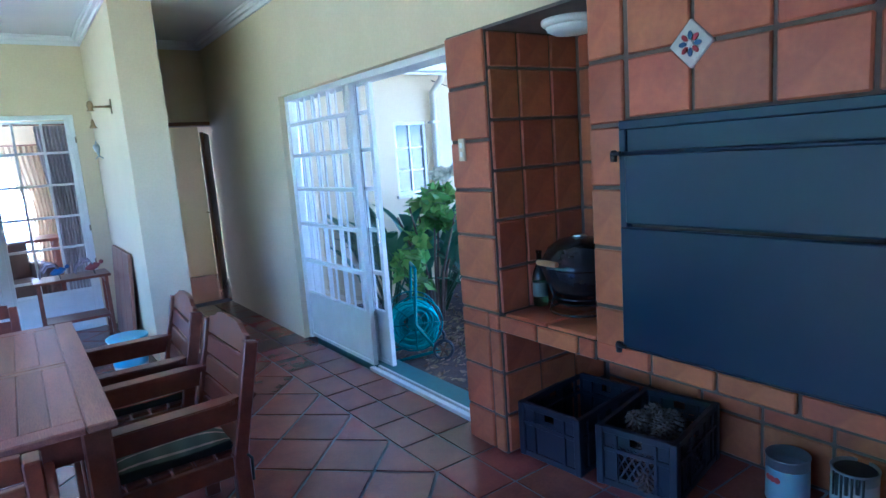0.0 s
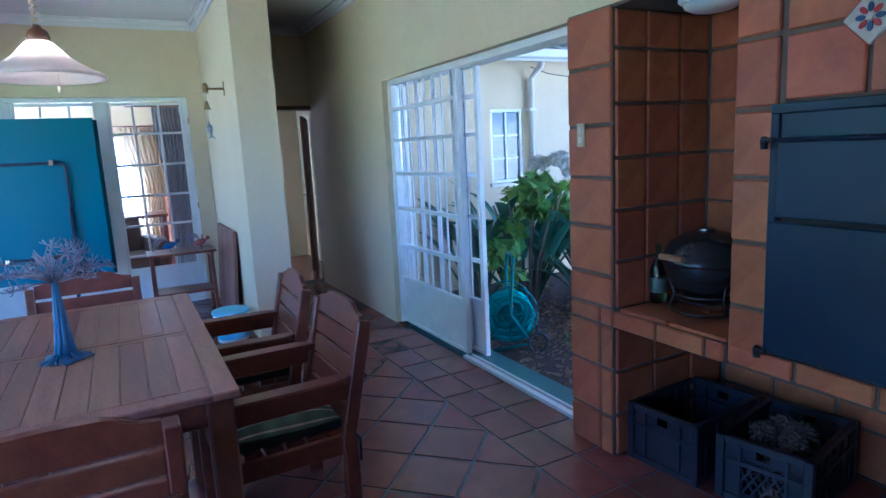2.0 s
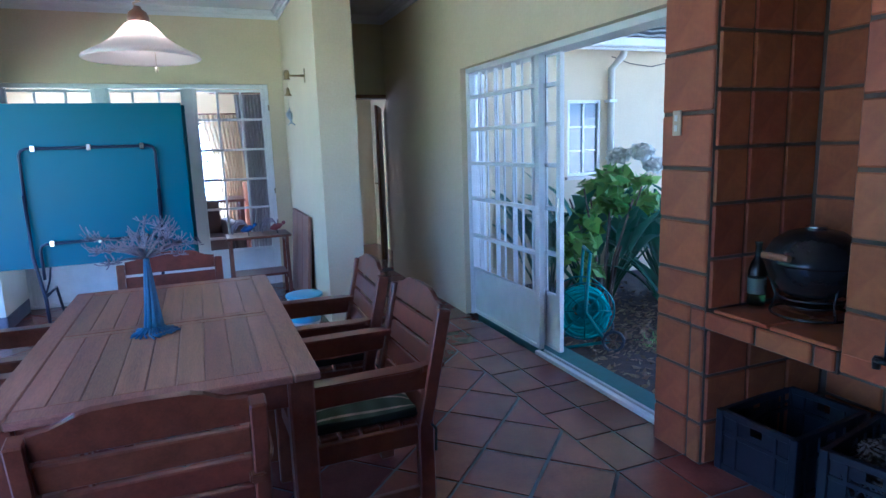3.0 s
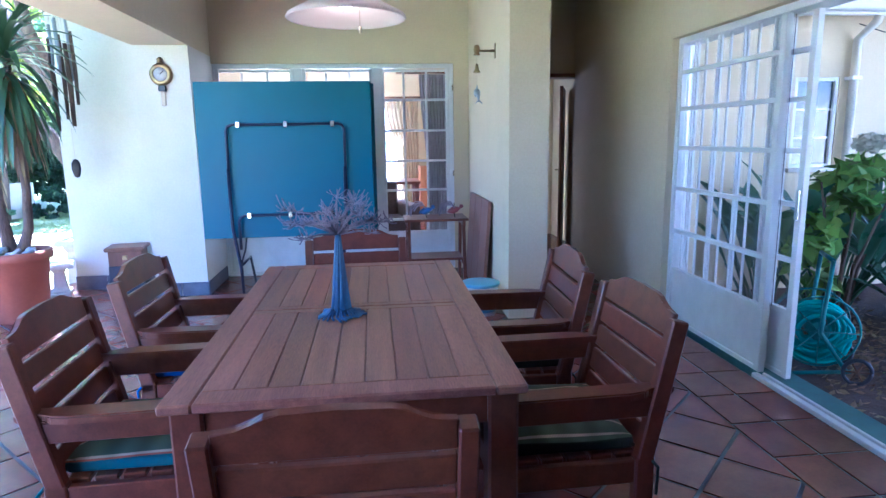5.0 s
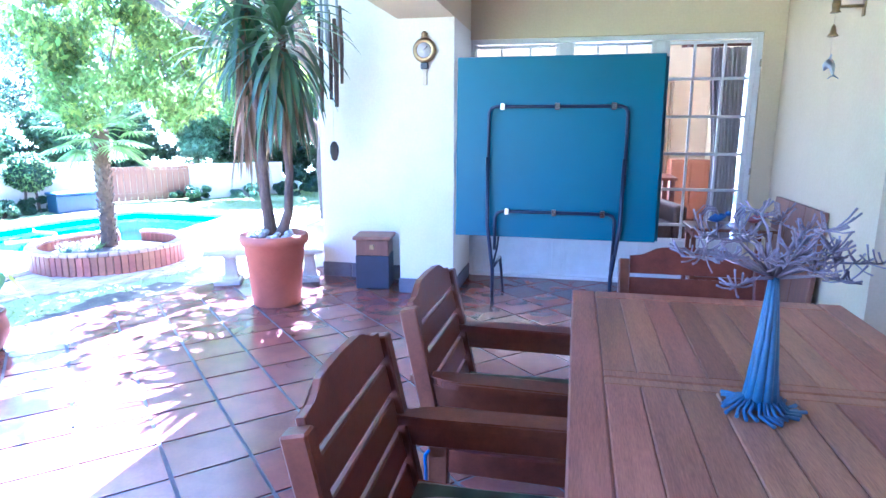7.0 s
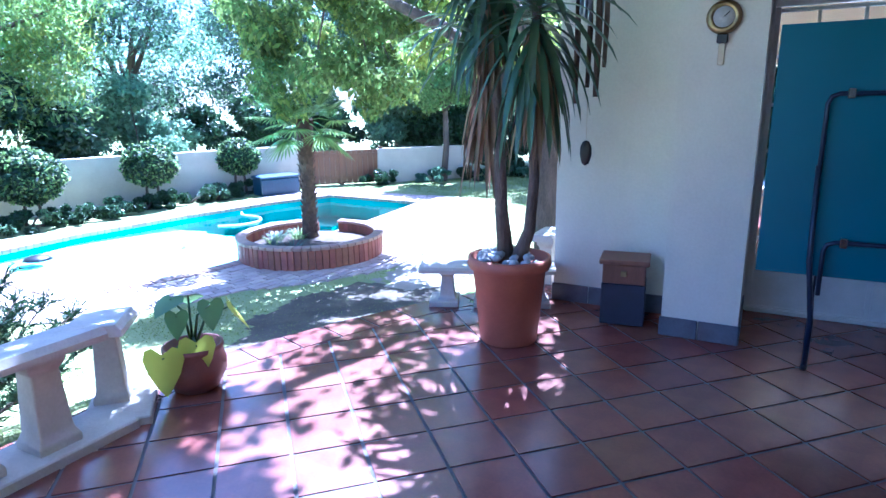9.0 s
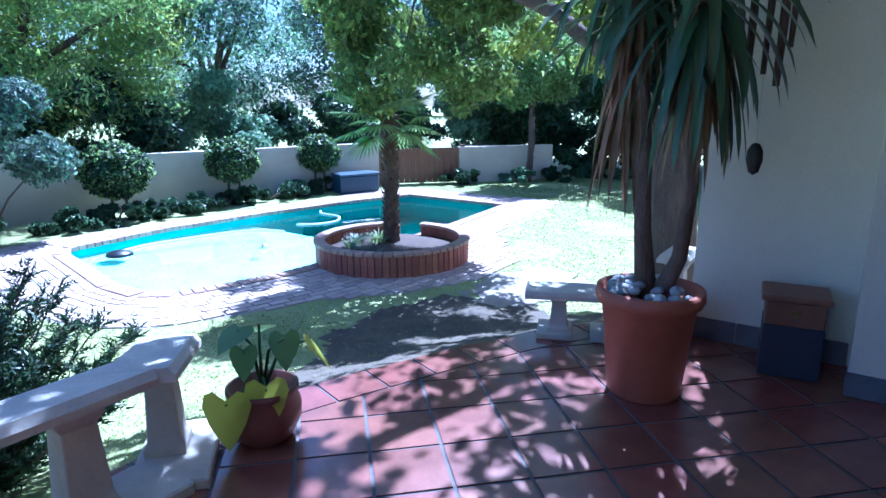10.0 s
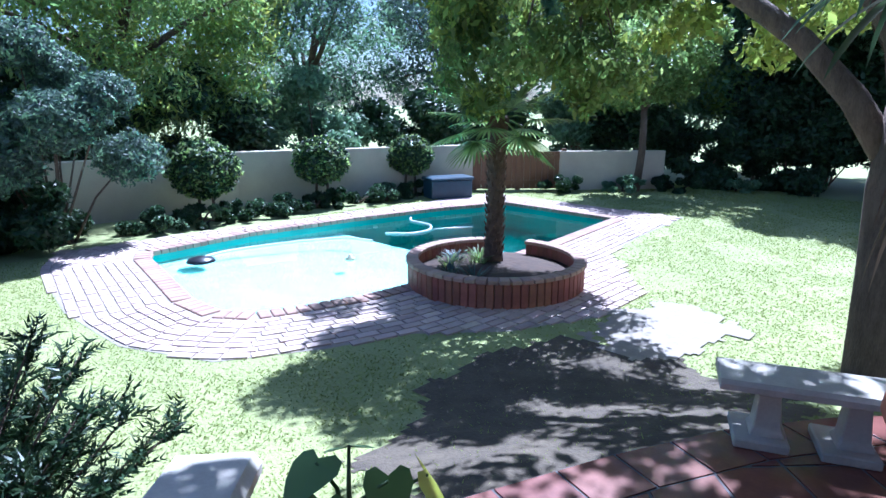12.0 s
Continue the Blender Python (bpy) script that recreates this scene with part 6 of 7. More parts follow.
pavers = tagged(new("pavers", me), "worn pinkish clay pavers round the pool", "paving", kind="stuff")

# ---- ring planter with palm ----
RC, RR = (-7.15, 9.2), 0.98
ring = thing("ring_planter", "round planter of upright clay bricks on the paving", "planter", (*RC, G))
bm = bmesh.new()
box(bm, -0.04, 0.04, -0.055, 0.055, 0, 0.27, 0.006)
sold = mesh_of("upright_brick", bm, BRICK)
bm = bmesh.new()
box(bm, -0.054, 0.054, -0.075, 0.075, 0.272, 0.318, 0.008)
cap = mesh_of("cap_brick", bm, mat("worn_cap_brick", (0.48, 0.33, 0.25), (0.38, 0.25, 0.19), 0.85, scale=10, bump=0.4, spread=0.15))
N = 72
for k in range(N):
    a = 2 * math.pi * k / N
    if 1.75 < a < 2.15:
        continue
    for me, nm in ((sold, "brick"), (cap, "cap_brick")):
        if nm == "cap_brick" and k % 4 == 3:
            continue
        ob = new(nm, me)
        ob.parent = ring
        kk = a if nm == "brick" else 2 * math.pi * ((k // 4) * 3 + k % 4) / (N * 0.75)
        ob.matrix_basis = pose(RR * math.cos(kk), RR * math.sin(kk), 0, 0, 0, math.degrees(kk) + 90)
bm = bmesh.new()
lathe(bm, [(0.925, 0.0), (0.93, 0.14), (0.5, 0.17), (0.001, 0.19)], 40)
part("soil_fill", bm, SOIL, ring)
part_m = bmesh.new()
lathe(part_m, [(0.935, 0), (0.945, 0.25), (0.97, 0.25), (0.975, 0.0)], 48)
bmesh.ops.delete(part_m, geom=[v for v in part_m.verts if 1.7 < math.atan2(v.co.y, v.co.x) % (2 * math.pi) < 2.2], context="VERTS")
part("mortar", part_m, MORTAR, ring)
for k, (a, r) in enumerate(((2.6, 0.55), (3.2, 0.6), (3.7, 0.55), (4.3, 0.6), (3.0, 0.3), (4.9, 0.5))):
    tuft = thing("grass_tuft", "green grassy tuft in the ring planter", "plant", (RC[0] + r * math.cos(a), RC[1] + r * math.sin(a), G + 0.15), 0, "planter tufts")
    bm = bmesh.new()
    for q in range(60):
        b = rng.uniform(0, 6.28)
        s = rng.uniform(0, 0.1)
        blade(bm, (s * math.cos(b), s * math.sin(b), 0), (math.cos(b) * 0.6, math.sin(b) * 0.6, 1), rng.uniform(0.12, 0.24), 0.006, 1.3, 0.2, 3)
    part("tuft_foliage", bm, LEAF_S if k % 2 else LEAF_A, tuft)

palm = thing("fan_palm", "fan palm with a rough brown trunk growing in the ring planter", "palm", (-7.38, 9.45, G + 0.17))
bm = bmesh.new()
tube(bm, [(0, 0, -0.1), (0.0, 0, 0.1), (0.02, 0, 0.6), (0.01, 0, 1.2), (0.03, 0, 1.75)], [0.15, 0.115, 0.095, 0.10, 0.13], 16)
part("trunk", bm, PALM_BARK, palm)
bm = bmesh.new()
for k in range(150):
    a, z = k * 2.39996, 0.08 + 1.65 * k / 150
    o = Vector((0.095 * math.cos(a) + 0.015, 0.095 * math.sin(a), z))
    tube(bm, [o, o + Vector((0.035 * math.cos(a), 0.035 * math.sin(a), 0.06))], [0.016, 0.006], 4)
part("bark_fibre", bm, PALM_BARK, palm)
PALM_LEAF = leaf_mat("palm_leaf", (0.30, 0.40, 0.12), (0.18, 0.27, 0.08), 0.5, 0.4)
for k in range(17):
    a = k * 2.39996
    lift = 0.9 - 1.7 * (k / 17)
    way = Vector((math.cos(a), math.sin(a), lift)).normalized()
    bm = bmesh.new()
    start = Vector((0.03, 0, 1.72))
    hub = start + way * rng.uniform(0.38, 0.52) - Vector((0, 0, 0.05))
    tube(bm, [start, start.lerp(hub, 0.5) + Vector((0, 0, 0.04)), hub], [0.012, 0.009, 0.007], 5)
    part("petiole", bm, PALM_LEAF, palm)
    bm = bmesh.new()
    side = way.cross(Vector((0, 0, 1))).normalized()
    for q in range(24):
        g = (q / 23 - 0.5) * 3.6
        d = way * math.cos(g) + side * math.sin(g)
        blade(bm, hub, d, 0.48 * (0.75 + 0.25 * math.cos(g)), 0.016, 0.35 + 0.25 * abs(g), 0.35, 4)
    part("fan", bm, PALM_LEAF, palm)

# ---- garden wall, gate, back wall ----
def run_wall(name, pts, z1, th, material, label):
    bm = bmesh.new()
    for (x0, y0), (x1, y1) in zip(pts, pts[1:]):
        d = Vector((x1 - x0, y1 - y0))
        ang = math.degrees(math.atan2(d.y, d.x))
        box(bm, -0.05, d.length + 0.05, -th / 2, th / 2, G - 0.2 - z1, 0, 0.01, pose(x0, y0, z1, 0, 0, ang))
    return structure(name, bm, material, label, "garden wall")


GWALL = mat("weathered_garden_wall", (0.62, 0.55, 0.43), (0.50, 0.43, 0.33), 0.9, scale=1.4, fine=40, bump=0.4, dist=0.006)
run_wall("wall_garden_west", [(-14.6, -12), (-14.4, 9.9), (-12.45, 15.0)], 0.55, 0.2, GWALL, "weathered cream garden wall")
run_wall("wall_garden_north", [(-10.9, 16.6), (-9.2, 18.5)], 0.40, 0.2, GWALL, "weathered cream back garden wall")
ggate = thing("garden_gate", "closed brown boarded garden gate between walls", "gate", (-12.35, 15.05, G), math.degrees(math.atan2(1.55, 1.45)))
for k in range(14):
    boxpart("board", (k * 0.15 + 0.01, k * 0.15 + 0.152, -0.02, 0.02, 0.03, 0.93), DOOR_WOOD, ggate, 0.003)
for z in (0.15, 0.75):
    boxpart("crossbar", (0.01, 2.11, -0.05, -0.021, z, z + 0.09), DOOR_WOOD, ggate, 0.003)
for x in (-0.06, 1.0, 2.12):
    boxpart("post", (x, x + 0.11, -0.06, 0.055, 0, 1.0), DOOR_WOOD, ggate, 0.005)
chest = thing("storage_chest", "dark blue plastic garden chest against the wall", "chest", (-12.05, 13.75, G), 68)
CHEST = mat("dark_blue_plastic", (0.02, 0.06, 0.10), (0.014, 0.04, 0.07), 0.4, bump=0.05)
boxpart("chest_body", (-0.5, 0.5, -0.25, 0.25, 0, 0.40), CHEST, chest, 0.02)
boxpart("lid", (-0.53, 0.53, -0.28, 0.28, 0.40, 0.47), CHEST, chest, 0.02)

# pool hose and floating cleaner
HOSE_W = mat("white_pool_hose", (0.72, 0.74, 0.74), (0.62, 0.64, 0.64), 0.4, bump=0.05)
hose = thing("pool_hose", "white ribbed suction hose floating on the pool", "hose", (0, 0, G - 0.09))
bm = bmesh.new()
HP = [(-11.05, 7.4), (-11.2, 7.95), (-11.05, 8.8), (-10.85, 9.4), (-10.6, 9.75), (-10.1, 9.9)]
HP2 = [(-11.15, 11.7), (-10.9, 11.5), (-10.4, 11.45), (-10.1, 11.1), (-10.15, 10.7), (-10.5, 10.4)]
for pts in (HP, HP2):
    sm = []
    for i in range(len(pts) - 1):
        p0, p1, p2, p3 = (Vector(pts[max(0, min(len(pts) - 1, i + q))]) for q in (-1, 0, 1, 2))
        for s in range(6):
            f = s / 6
            sm.append(0.5 * ((2 * p1) + (p2 - p0) * f + (2 * p0 - 5 * p1 + 4 * p2 - p3) * f * f + (3 * p1 - p0 - 3 * p2 + p3) * f ** 3))
    tube(bm, [(v.x, v.y, 0) for v in sm], 0.022, 8)
part("hose_tube", bm, HOSE_W, hose)
cleaner = thing("pool_cleaner", "round black pool cleaner in the shallow end", "pool cleaner", (-10.95, 7.42, G - 0.12))
bm = bmesh.new()
lathe(bm, [(0.16, 0), (0.2, 0.02), (0.17, 0.06), (0.06, 0.09), (0.001, 0.1)], 20)
part("disc", bm, BLACK_PLASTIC, cleaner)
floater = thing("pool_floater", "small round chlorine floater on the pool water", "floater", (-9.5, 8.9, G - 0.12))
bm = bmesh.new()
lathe(bm, [(0.04, 0), (0.07, 0.02), (0.07, 0.05), (0.03, 0.06), (0.03, 0.1), (0.001, 0.1)], 14)
part("float_body", bm, IVORY, floater)

# ---- trees and shrubs ----
def limb(bm, pts, r0, r1, seg=9):
    n = len(pts)
    tube(bm, pts, [r0 + (r1 - r0) * i / (n - 1) for i in range(n)], seg)


def garden_tree(label, base, trunk_h, r, crown, radii, n_clumps, small, count, size, material, seed, second=None, narrow=0.45, droop=0.1):
    """A tapered trunk with limbs that reach into an uneven crown of small leaves."""
    tr = thing("garden_tree", label, "tree", (*base, G), 0, "garden trees")
    rg = random.Random(seed)
    rel = (crown[0] - base[0], crown[1] - base[1], crown[2] - G)
    bm = bmesh.new()
    top = Vector((rel[0] * 0.35, rel[1] * 0.35, trunk_h))
    limb(bm, [(0, 0, -0.1), top * 0.5 + Vector((0.05, 0.03, 0)), top], r, r * 0.7, 12)
    part("trunk", bm, BARK, tr)
    cl = clumps(rel, radii, n_clumps, small, seed)
    for c, _ in cl[:: max(1, n_clumps // 9)]:
        bm = bmesh.new()
        c = Vector(c)
        mid = top.lerp(c, 0.5) + Vector((rg.uniform(-0.2, 0.2), rg.uniform(-0.2, 0.2), 0.15))
        limb(bm, [top - Vector((0, 0, 0.1)), mid, c], r * 0.45, r * 0.1, 7)
        part("limb", bm, BARK, tr)
    leaf_cloud("crown", material, tr, cl, count, size, seed, 0.4, narrow, 0.3, droop)
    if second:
        # leaves of a second tone, painting highlights into the crown
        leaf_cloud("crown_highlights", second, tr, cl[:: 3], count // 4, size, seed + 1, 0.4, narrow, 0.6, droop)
    return tr


# the shade tree beside the patio
shade = thing("shade_tree", "large old shade tree with rough bark beside the patio", "tree", (-3.33, 8.75, G))
bm = bmesh.new()
limb(bm, [(0, 0, -0.15), (-0.02, 0, 0.1), (-0.05, 0, 0.9), (-0.09, 0, 1.5), (-0.06, 0, 2.1)], 0.235, 0.175, 16)
part("trunk", bm, BARK, shade)
for pts, r0, r1 in (([(-0.12, 0, 1.62), (-0.42, -0.03, 2.1), (-0.78, -0.06, 2.5), (-1.3, -0.1, 2.9), (-1.9, -0.15, 3.2), (-2.6, 0.1, 3.6)], 0.10, 0.05), ([(-0.06, 0, 1.95), (-0.2, 0.05, 2.5), (-0.6, 0.1, 3.1), (-1.0, 0.1, 3.9)], 0.15, 0.07),
                    ([(-0.12, 0, 1.35), (0.12, 0.05, 1.9), (0.25, 0.1, 2.6), (0.5, 0.2, 3.8)], 0.15, 0.07), ([(-0.2, 0.05, 2.5), (-0.2, -0.6, 3.2), (0.0, -1.2, 3.9)], 0.09, 0.04),
                    ([(0.25, 0.1, 2.6), (0.9, -0.4, 3.3), (1.3, -0.9, 3.9)], 0.08, 0.03), ([(-0.6, 0.1, 3.1), (-1.5, -0.8, 3.7), (-2.0, -1.2, 4.1)], 0.07, 0.03)):
    bm = bmesh.new()
    limb(bm, pts, r0, r1, 10)
    part("limb", bm, BARK, shade)
leaf_cloud("crown", LEAF_D, shade, clumps((-0.9, -0.3, 4.6), (2.7, 2.3, 0.9), 38, 0.42, 21), 5000, 0.075, 21, 0.4, 0.55, 0.2)
# sunlit sprays, their brightness put into the leaf colour
leaf_cloud("low_sprays", LEAF_LIT, shade, clumps((-1.3, 1.3, 3.2), (1.3, 1.0, 0.8), 22, 0.24, 22), 5200, 0.042, 22, 0.4, 0.55, 0.2, 0.4)

# boughs reaching over the balustrade, added out of view to cast shade on it
bm = bmesh.new()
limb(bm, [(-0.6, 0.1, 3.1), (-1.1, -1.0, 4.2), (-1.7, -2.2, 5.0), (-2.0, -3.2, 5.3)], 0.07, 0.025, 8)
part("limb", bm, BARK, shade)
leaf_cloud("bough_leaves", LEAF_D, shade, clumps((-1.9, -2.9, 5.3), (1.5, 1.9, 0.5), 30, 0.36, 24), 5200, 0.075, 24, 0.4, 0.55, 0.2)
# its long limb carries a drooping crown over the ring planter
bm = bmesh.new()
limb(bm, [(-2.6, 0.1, 3.6), (-3.1, 0.6, 3.9), (-3.6, 1.1, 4.1)], 0.06, 0.03, 8)
part("limb", bm, BARK, shade)
far = clumps((-3.7, 1.0, 3.45), (1.7, 1.5, 1.5), 76, 0.33, 31)
for c, _ in far[::8]:
    bm = bmesh.new()
    limb(bm, [(-3.4, 0.9, 4.0), Vector((-3.4, 0.9, 4.0)).lerp(Vector(c), 0.5) + Vector((0, 0, 0.2)), c], 0.025, 0.006, 6)
    part("branch", bm, BARK, shade)
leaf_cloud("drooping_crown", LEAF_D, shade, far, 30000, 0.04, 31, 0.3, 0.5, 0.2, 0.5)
leaf_cloud("lit_sprays", LEAF_LIT, shade, far[::3], 6000, 0.042, 32, 0.3, 0.5, 0.5, 0.5)
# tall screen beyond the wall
garden_tree("tall feathery acacia beyond the garden wall", (-17.0, 8.5), 2.8, 0.2, (-16.6, 9.2, 3.6), (2.6, 3.2, 2.6), 70, 0.85, 30000, 0.07, LEAF_A, 41, LEAF_LIT, 0.32, 0.3)
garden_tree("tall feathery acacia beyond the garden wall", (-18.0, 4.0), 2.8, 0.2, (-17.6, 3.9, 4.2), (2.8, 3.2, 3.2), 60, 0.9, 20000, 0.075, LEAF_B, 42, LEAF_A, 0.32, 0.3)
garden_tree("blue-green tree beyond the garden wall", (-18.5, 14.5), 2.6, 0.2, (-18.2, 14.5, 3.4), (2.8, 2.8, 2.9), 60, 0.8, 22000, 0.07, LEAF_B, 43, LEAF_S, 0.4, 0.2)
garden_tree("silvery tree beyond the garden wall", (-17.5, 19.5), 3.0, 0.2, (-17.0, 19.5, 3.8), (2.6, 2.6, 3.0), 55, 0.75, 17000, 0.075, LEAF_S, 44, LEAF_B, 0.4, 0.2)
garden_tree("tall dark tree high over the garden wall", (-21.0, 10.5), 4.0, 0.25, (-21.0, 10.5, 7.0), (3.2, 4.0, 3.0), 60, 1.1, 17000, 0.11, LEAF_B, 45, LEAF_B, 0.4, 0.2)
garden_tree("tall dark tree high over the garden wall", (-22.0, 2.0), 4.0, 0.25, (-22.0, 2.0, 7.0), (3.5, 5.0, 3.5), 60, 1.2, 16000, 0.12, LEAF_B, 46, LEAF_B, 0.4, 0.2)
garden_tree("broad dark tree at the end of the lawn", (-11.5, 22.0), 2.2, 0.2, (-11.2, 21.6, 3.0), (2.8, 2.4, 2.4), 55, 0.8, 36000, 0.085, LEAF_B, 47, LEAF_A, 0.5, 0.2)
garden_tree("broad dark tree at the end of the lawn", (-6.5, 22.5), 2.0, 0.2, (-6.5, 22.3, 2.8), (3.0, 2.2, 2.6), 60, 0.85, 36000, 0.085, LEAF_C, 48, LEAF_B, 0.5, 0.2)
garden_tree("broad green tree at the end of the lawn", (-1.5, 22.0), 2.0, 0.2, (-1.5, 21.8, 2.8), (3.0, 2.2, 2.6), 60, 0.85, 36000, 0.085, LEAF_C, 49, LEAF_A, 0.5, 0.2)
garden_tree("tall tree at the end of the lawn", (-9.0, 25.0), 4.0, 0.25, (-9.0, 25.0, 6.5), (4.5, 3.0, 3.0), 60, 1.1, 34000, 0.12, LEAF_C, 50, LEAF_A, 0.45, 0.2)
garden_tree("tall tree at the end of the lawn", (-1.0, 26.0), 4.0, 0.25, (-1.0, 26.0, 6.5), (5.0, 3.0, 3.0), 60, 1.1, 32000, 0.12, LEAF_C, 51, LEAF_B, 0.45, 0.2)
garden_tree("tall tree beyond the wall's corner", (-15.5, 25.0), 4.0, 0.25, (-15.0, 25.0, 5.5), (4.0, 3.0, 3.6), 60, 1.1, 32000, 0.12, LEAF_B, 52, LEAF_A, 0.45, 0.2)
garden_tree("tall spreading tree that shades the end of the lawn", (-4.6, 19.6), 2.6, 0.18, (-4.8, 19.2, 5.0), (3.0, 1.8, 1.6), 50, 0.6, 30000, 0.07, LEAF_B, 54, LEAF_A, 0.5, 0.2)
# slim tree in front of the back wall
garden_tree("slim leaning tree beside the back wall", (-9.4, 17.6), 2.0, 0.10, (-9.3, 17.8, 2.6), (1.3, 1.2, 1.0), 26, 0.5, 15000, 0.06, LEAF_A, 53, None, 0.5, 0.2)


def shrub(label, at, radii, material, count, size, seed, stems=6, second=None, narrow=0.45, n=14, hollow=0.3):
    s = thing("garden_shrub", label, "shrub", (at[0], at[1], G), 0, "garden shrubs")
    rg = random.Random(seed)
    cl = clumps((0, 0, at[2] - G), radii, n, min(radii) * 0.45, seed)
    for k in range(stems):
        c = Vector(cl[k % n][0])
        bm = bmesh.new()
        limb(bm, [(rg.uniform(-0.1, 0.1) * radii[0], rg.uniform(-0.1, 0.1) * radii[1], -0.05), c * 0.5 + Vector((0, 0, 0.05)), c], 0.025, 0.008, 6)
        part("stem", bm, BARK, s)
    leaf_cloud("foliage", material, s, cl, count, size, seed, 0.3, narrow, hollow, 0.1)
    if second:
        leaf_cloud("young_growth", second, s, cl, count // 5, size, seed + 1, 0.3, narrow, 0.75, 0.1)
    return s


# silver shrub and dark thicket before the wall's near end
shrub("tall silvery shrub with thin bare stems", (-13.0, 6.3, 1.35), (1.0, 1.5, 1.0), LEAF_S, 34000, 0.04, 61, 12, LEAF_B)
shrub("tall silvery shrub with thin bare stems", (-13.2, 4.3, 1.7), (1.1, 1.3, 0.9), LEAF_S, 28000, 0.042, 62, 10, LEAF_B)
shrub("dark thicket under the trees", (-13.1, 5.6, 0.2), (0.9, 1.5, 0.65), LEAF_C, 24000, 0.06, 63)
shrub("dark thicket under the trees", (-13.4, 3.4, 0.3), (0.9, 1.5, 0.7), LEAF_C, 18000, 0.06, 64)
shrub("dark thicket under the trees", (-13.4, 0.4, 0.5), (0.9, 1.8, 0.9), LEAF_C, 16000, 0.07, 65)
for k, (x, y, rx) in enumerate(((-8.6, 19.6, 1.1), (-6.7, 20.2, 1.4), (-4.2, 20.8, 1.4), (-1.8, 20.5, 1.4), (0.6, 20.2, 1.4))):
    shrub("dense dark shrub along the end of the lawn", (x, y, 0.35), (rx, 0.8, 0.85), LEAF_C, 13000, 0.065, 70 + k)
for k in range(9):
    f = k / 8
    x, y = -12.95 + 0.5 * max(0, f - 0.45) * 2, 7.6 + 6.4 * f
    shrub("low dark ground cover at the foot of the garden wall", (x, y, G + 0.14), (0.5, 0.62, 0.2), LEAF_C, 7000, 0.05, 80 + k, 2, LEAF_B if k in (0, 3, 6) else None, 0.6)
for k, (x, y) in enumerate(((-10.6, 16.2), (-9.6, 17.3), (-8.6, 18.2), (-7.6, 19.3))):
    shrub("low leafy bed along the back wall", (x, y, G + 0.16), (0.6, 0.5, 0.2), LEAF_B if k % 2 else LEAF_C, 5000, 0.05, 95 + k, 2, None, 0.6)

for k, (x, y) in enumerate(((-16.2, 1.0), (-16.0, 4.0), (-15.9, 7.0), (-16.0, 10.0), (-15.6, 12.8), (-15.0, 15.5), (-13.8, 18.0), (-12.3, 19.6), (-10.6, 20.6), (-4.6, 22.6), (2.0, 21.5), (-8.0, 21.8), (-6.3, 22.0), (-2.9, 21.9), (-1.2, 22.1), (0.6, 22.3))):
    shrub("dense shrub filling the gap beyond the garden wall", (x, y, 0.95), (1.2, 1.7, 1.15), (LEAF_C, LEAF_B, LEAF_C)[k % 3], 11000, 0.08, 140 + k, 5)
# clipped ball trees
for k, (x, y, z, r) in enumerate(((-13.4, 8.75, 0.36, 0.56), (-13.2, 11.15, 0.38, 0.51), (-12.85, 13.35, 0.38, 0.47))):
    ball = thing("topiary_tree", "clipped ball-shaped tree on a thin double trunk", "topiary", (x, y, G), 0, "topiary trees")
    for s in (-1, 1):
        bm = bmesh.new()
        limb(bm, [(s * 0.06, s * 0.12, -0.05), (s * 0.05, s * 0.1, 0.4), (0, s * 0.05, z - G)], 0.035, 0.02, 8)
        part("trunk", bm, BARK, ball)
    cl = [((0, 0, z - G), (r, r, r * 0.85))] * 3 + clumps((0, 0, z - G), (r * 0.7, r * 0.7, r * 0.6), 16, r * 0.35, 100 + k)
    leaf_cloud("ball_crown", LEAF_C, ball, cl, 12000, 0.045, 101 + k, 0.5, 0.55, 0.55)
    leaf_cloud("young_growth", LEAF_A, ball, cl[:3], 1800, 0.04, 111 + k, 0.8, 0.55, 0.95)

# feathery conifer bush beside the balustrade
bush = thing("conifer_bush", "feathery dark green conifer bush beside the balustrade", "shrub", (-5.45, 3.72, G))
rng = random.Random(77)
bm2 = bmesh.new()
for k in range(150):
    a, up = rng.uniform(0, 6.28), rng.uniform(0.45, 2.6)
    d = Vector((math.cos(a), math.sin(a), up)).normalized()
    ln = rng.uniform(0.85, 1.42) if up > 0.6 else rng.uniform(0.65, 1.0)
    pts = [Vector((0, 0, 0.02)), d * ln * 0.5 + Vector((0, 0, 0.03)), d * ln + Vector((0, 0, -0.03))]
    bm = bmesh.new()
    limb(bm, pts, 0.012, 0.003, 5)
    part("twig", bm, BARK, bush)
    for q in range(60):
        f = rng.uniform(0.25, 1.0)
        o = pts[0].lerp(pts[1], f * 2) if f < 0.5 else pts[1].lerp(pts[2], f * 2 - 1)
        w = (d * 0.7 + Vector((rng.uniform(-1, 1), rng.uniform(-1, 1), rng.uniform(-0.5, 0.8)))).normalized()
        ln2 = rng.uniform(0.06, 0.13)
        tip = o + w * ln2
        for z in range(5):
            b = o.lerp(tip, z / 5)
            side = w.cross(Vector((rng.uniform(-1, 1), rng.uniform(-1, 1), 1))).normalized() * 0.036 + w * 0.03
            s2 = w.cross(side).normalized() * 0.006
            v = [bm2.verts.new(b - s2), bm2.verts.new(b + s2), bm2.verts.new(b + side)]
            bm2.faces.new(v)
            v = [bm2.verts.new(b - s2), bm2.verts.new(b + s2), bm2.verts.new(b - side + w * 0.06)]
            bm2.faces.new(v)
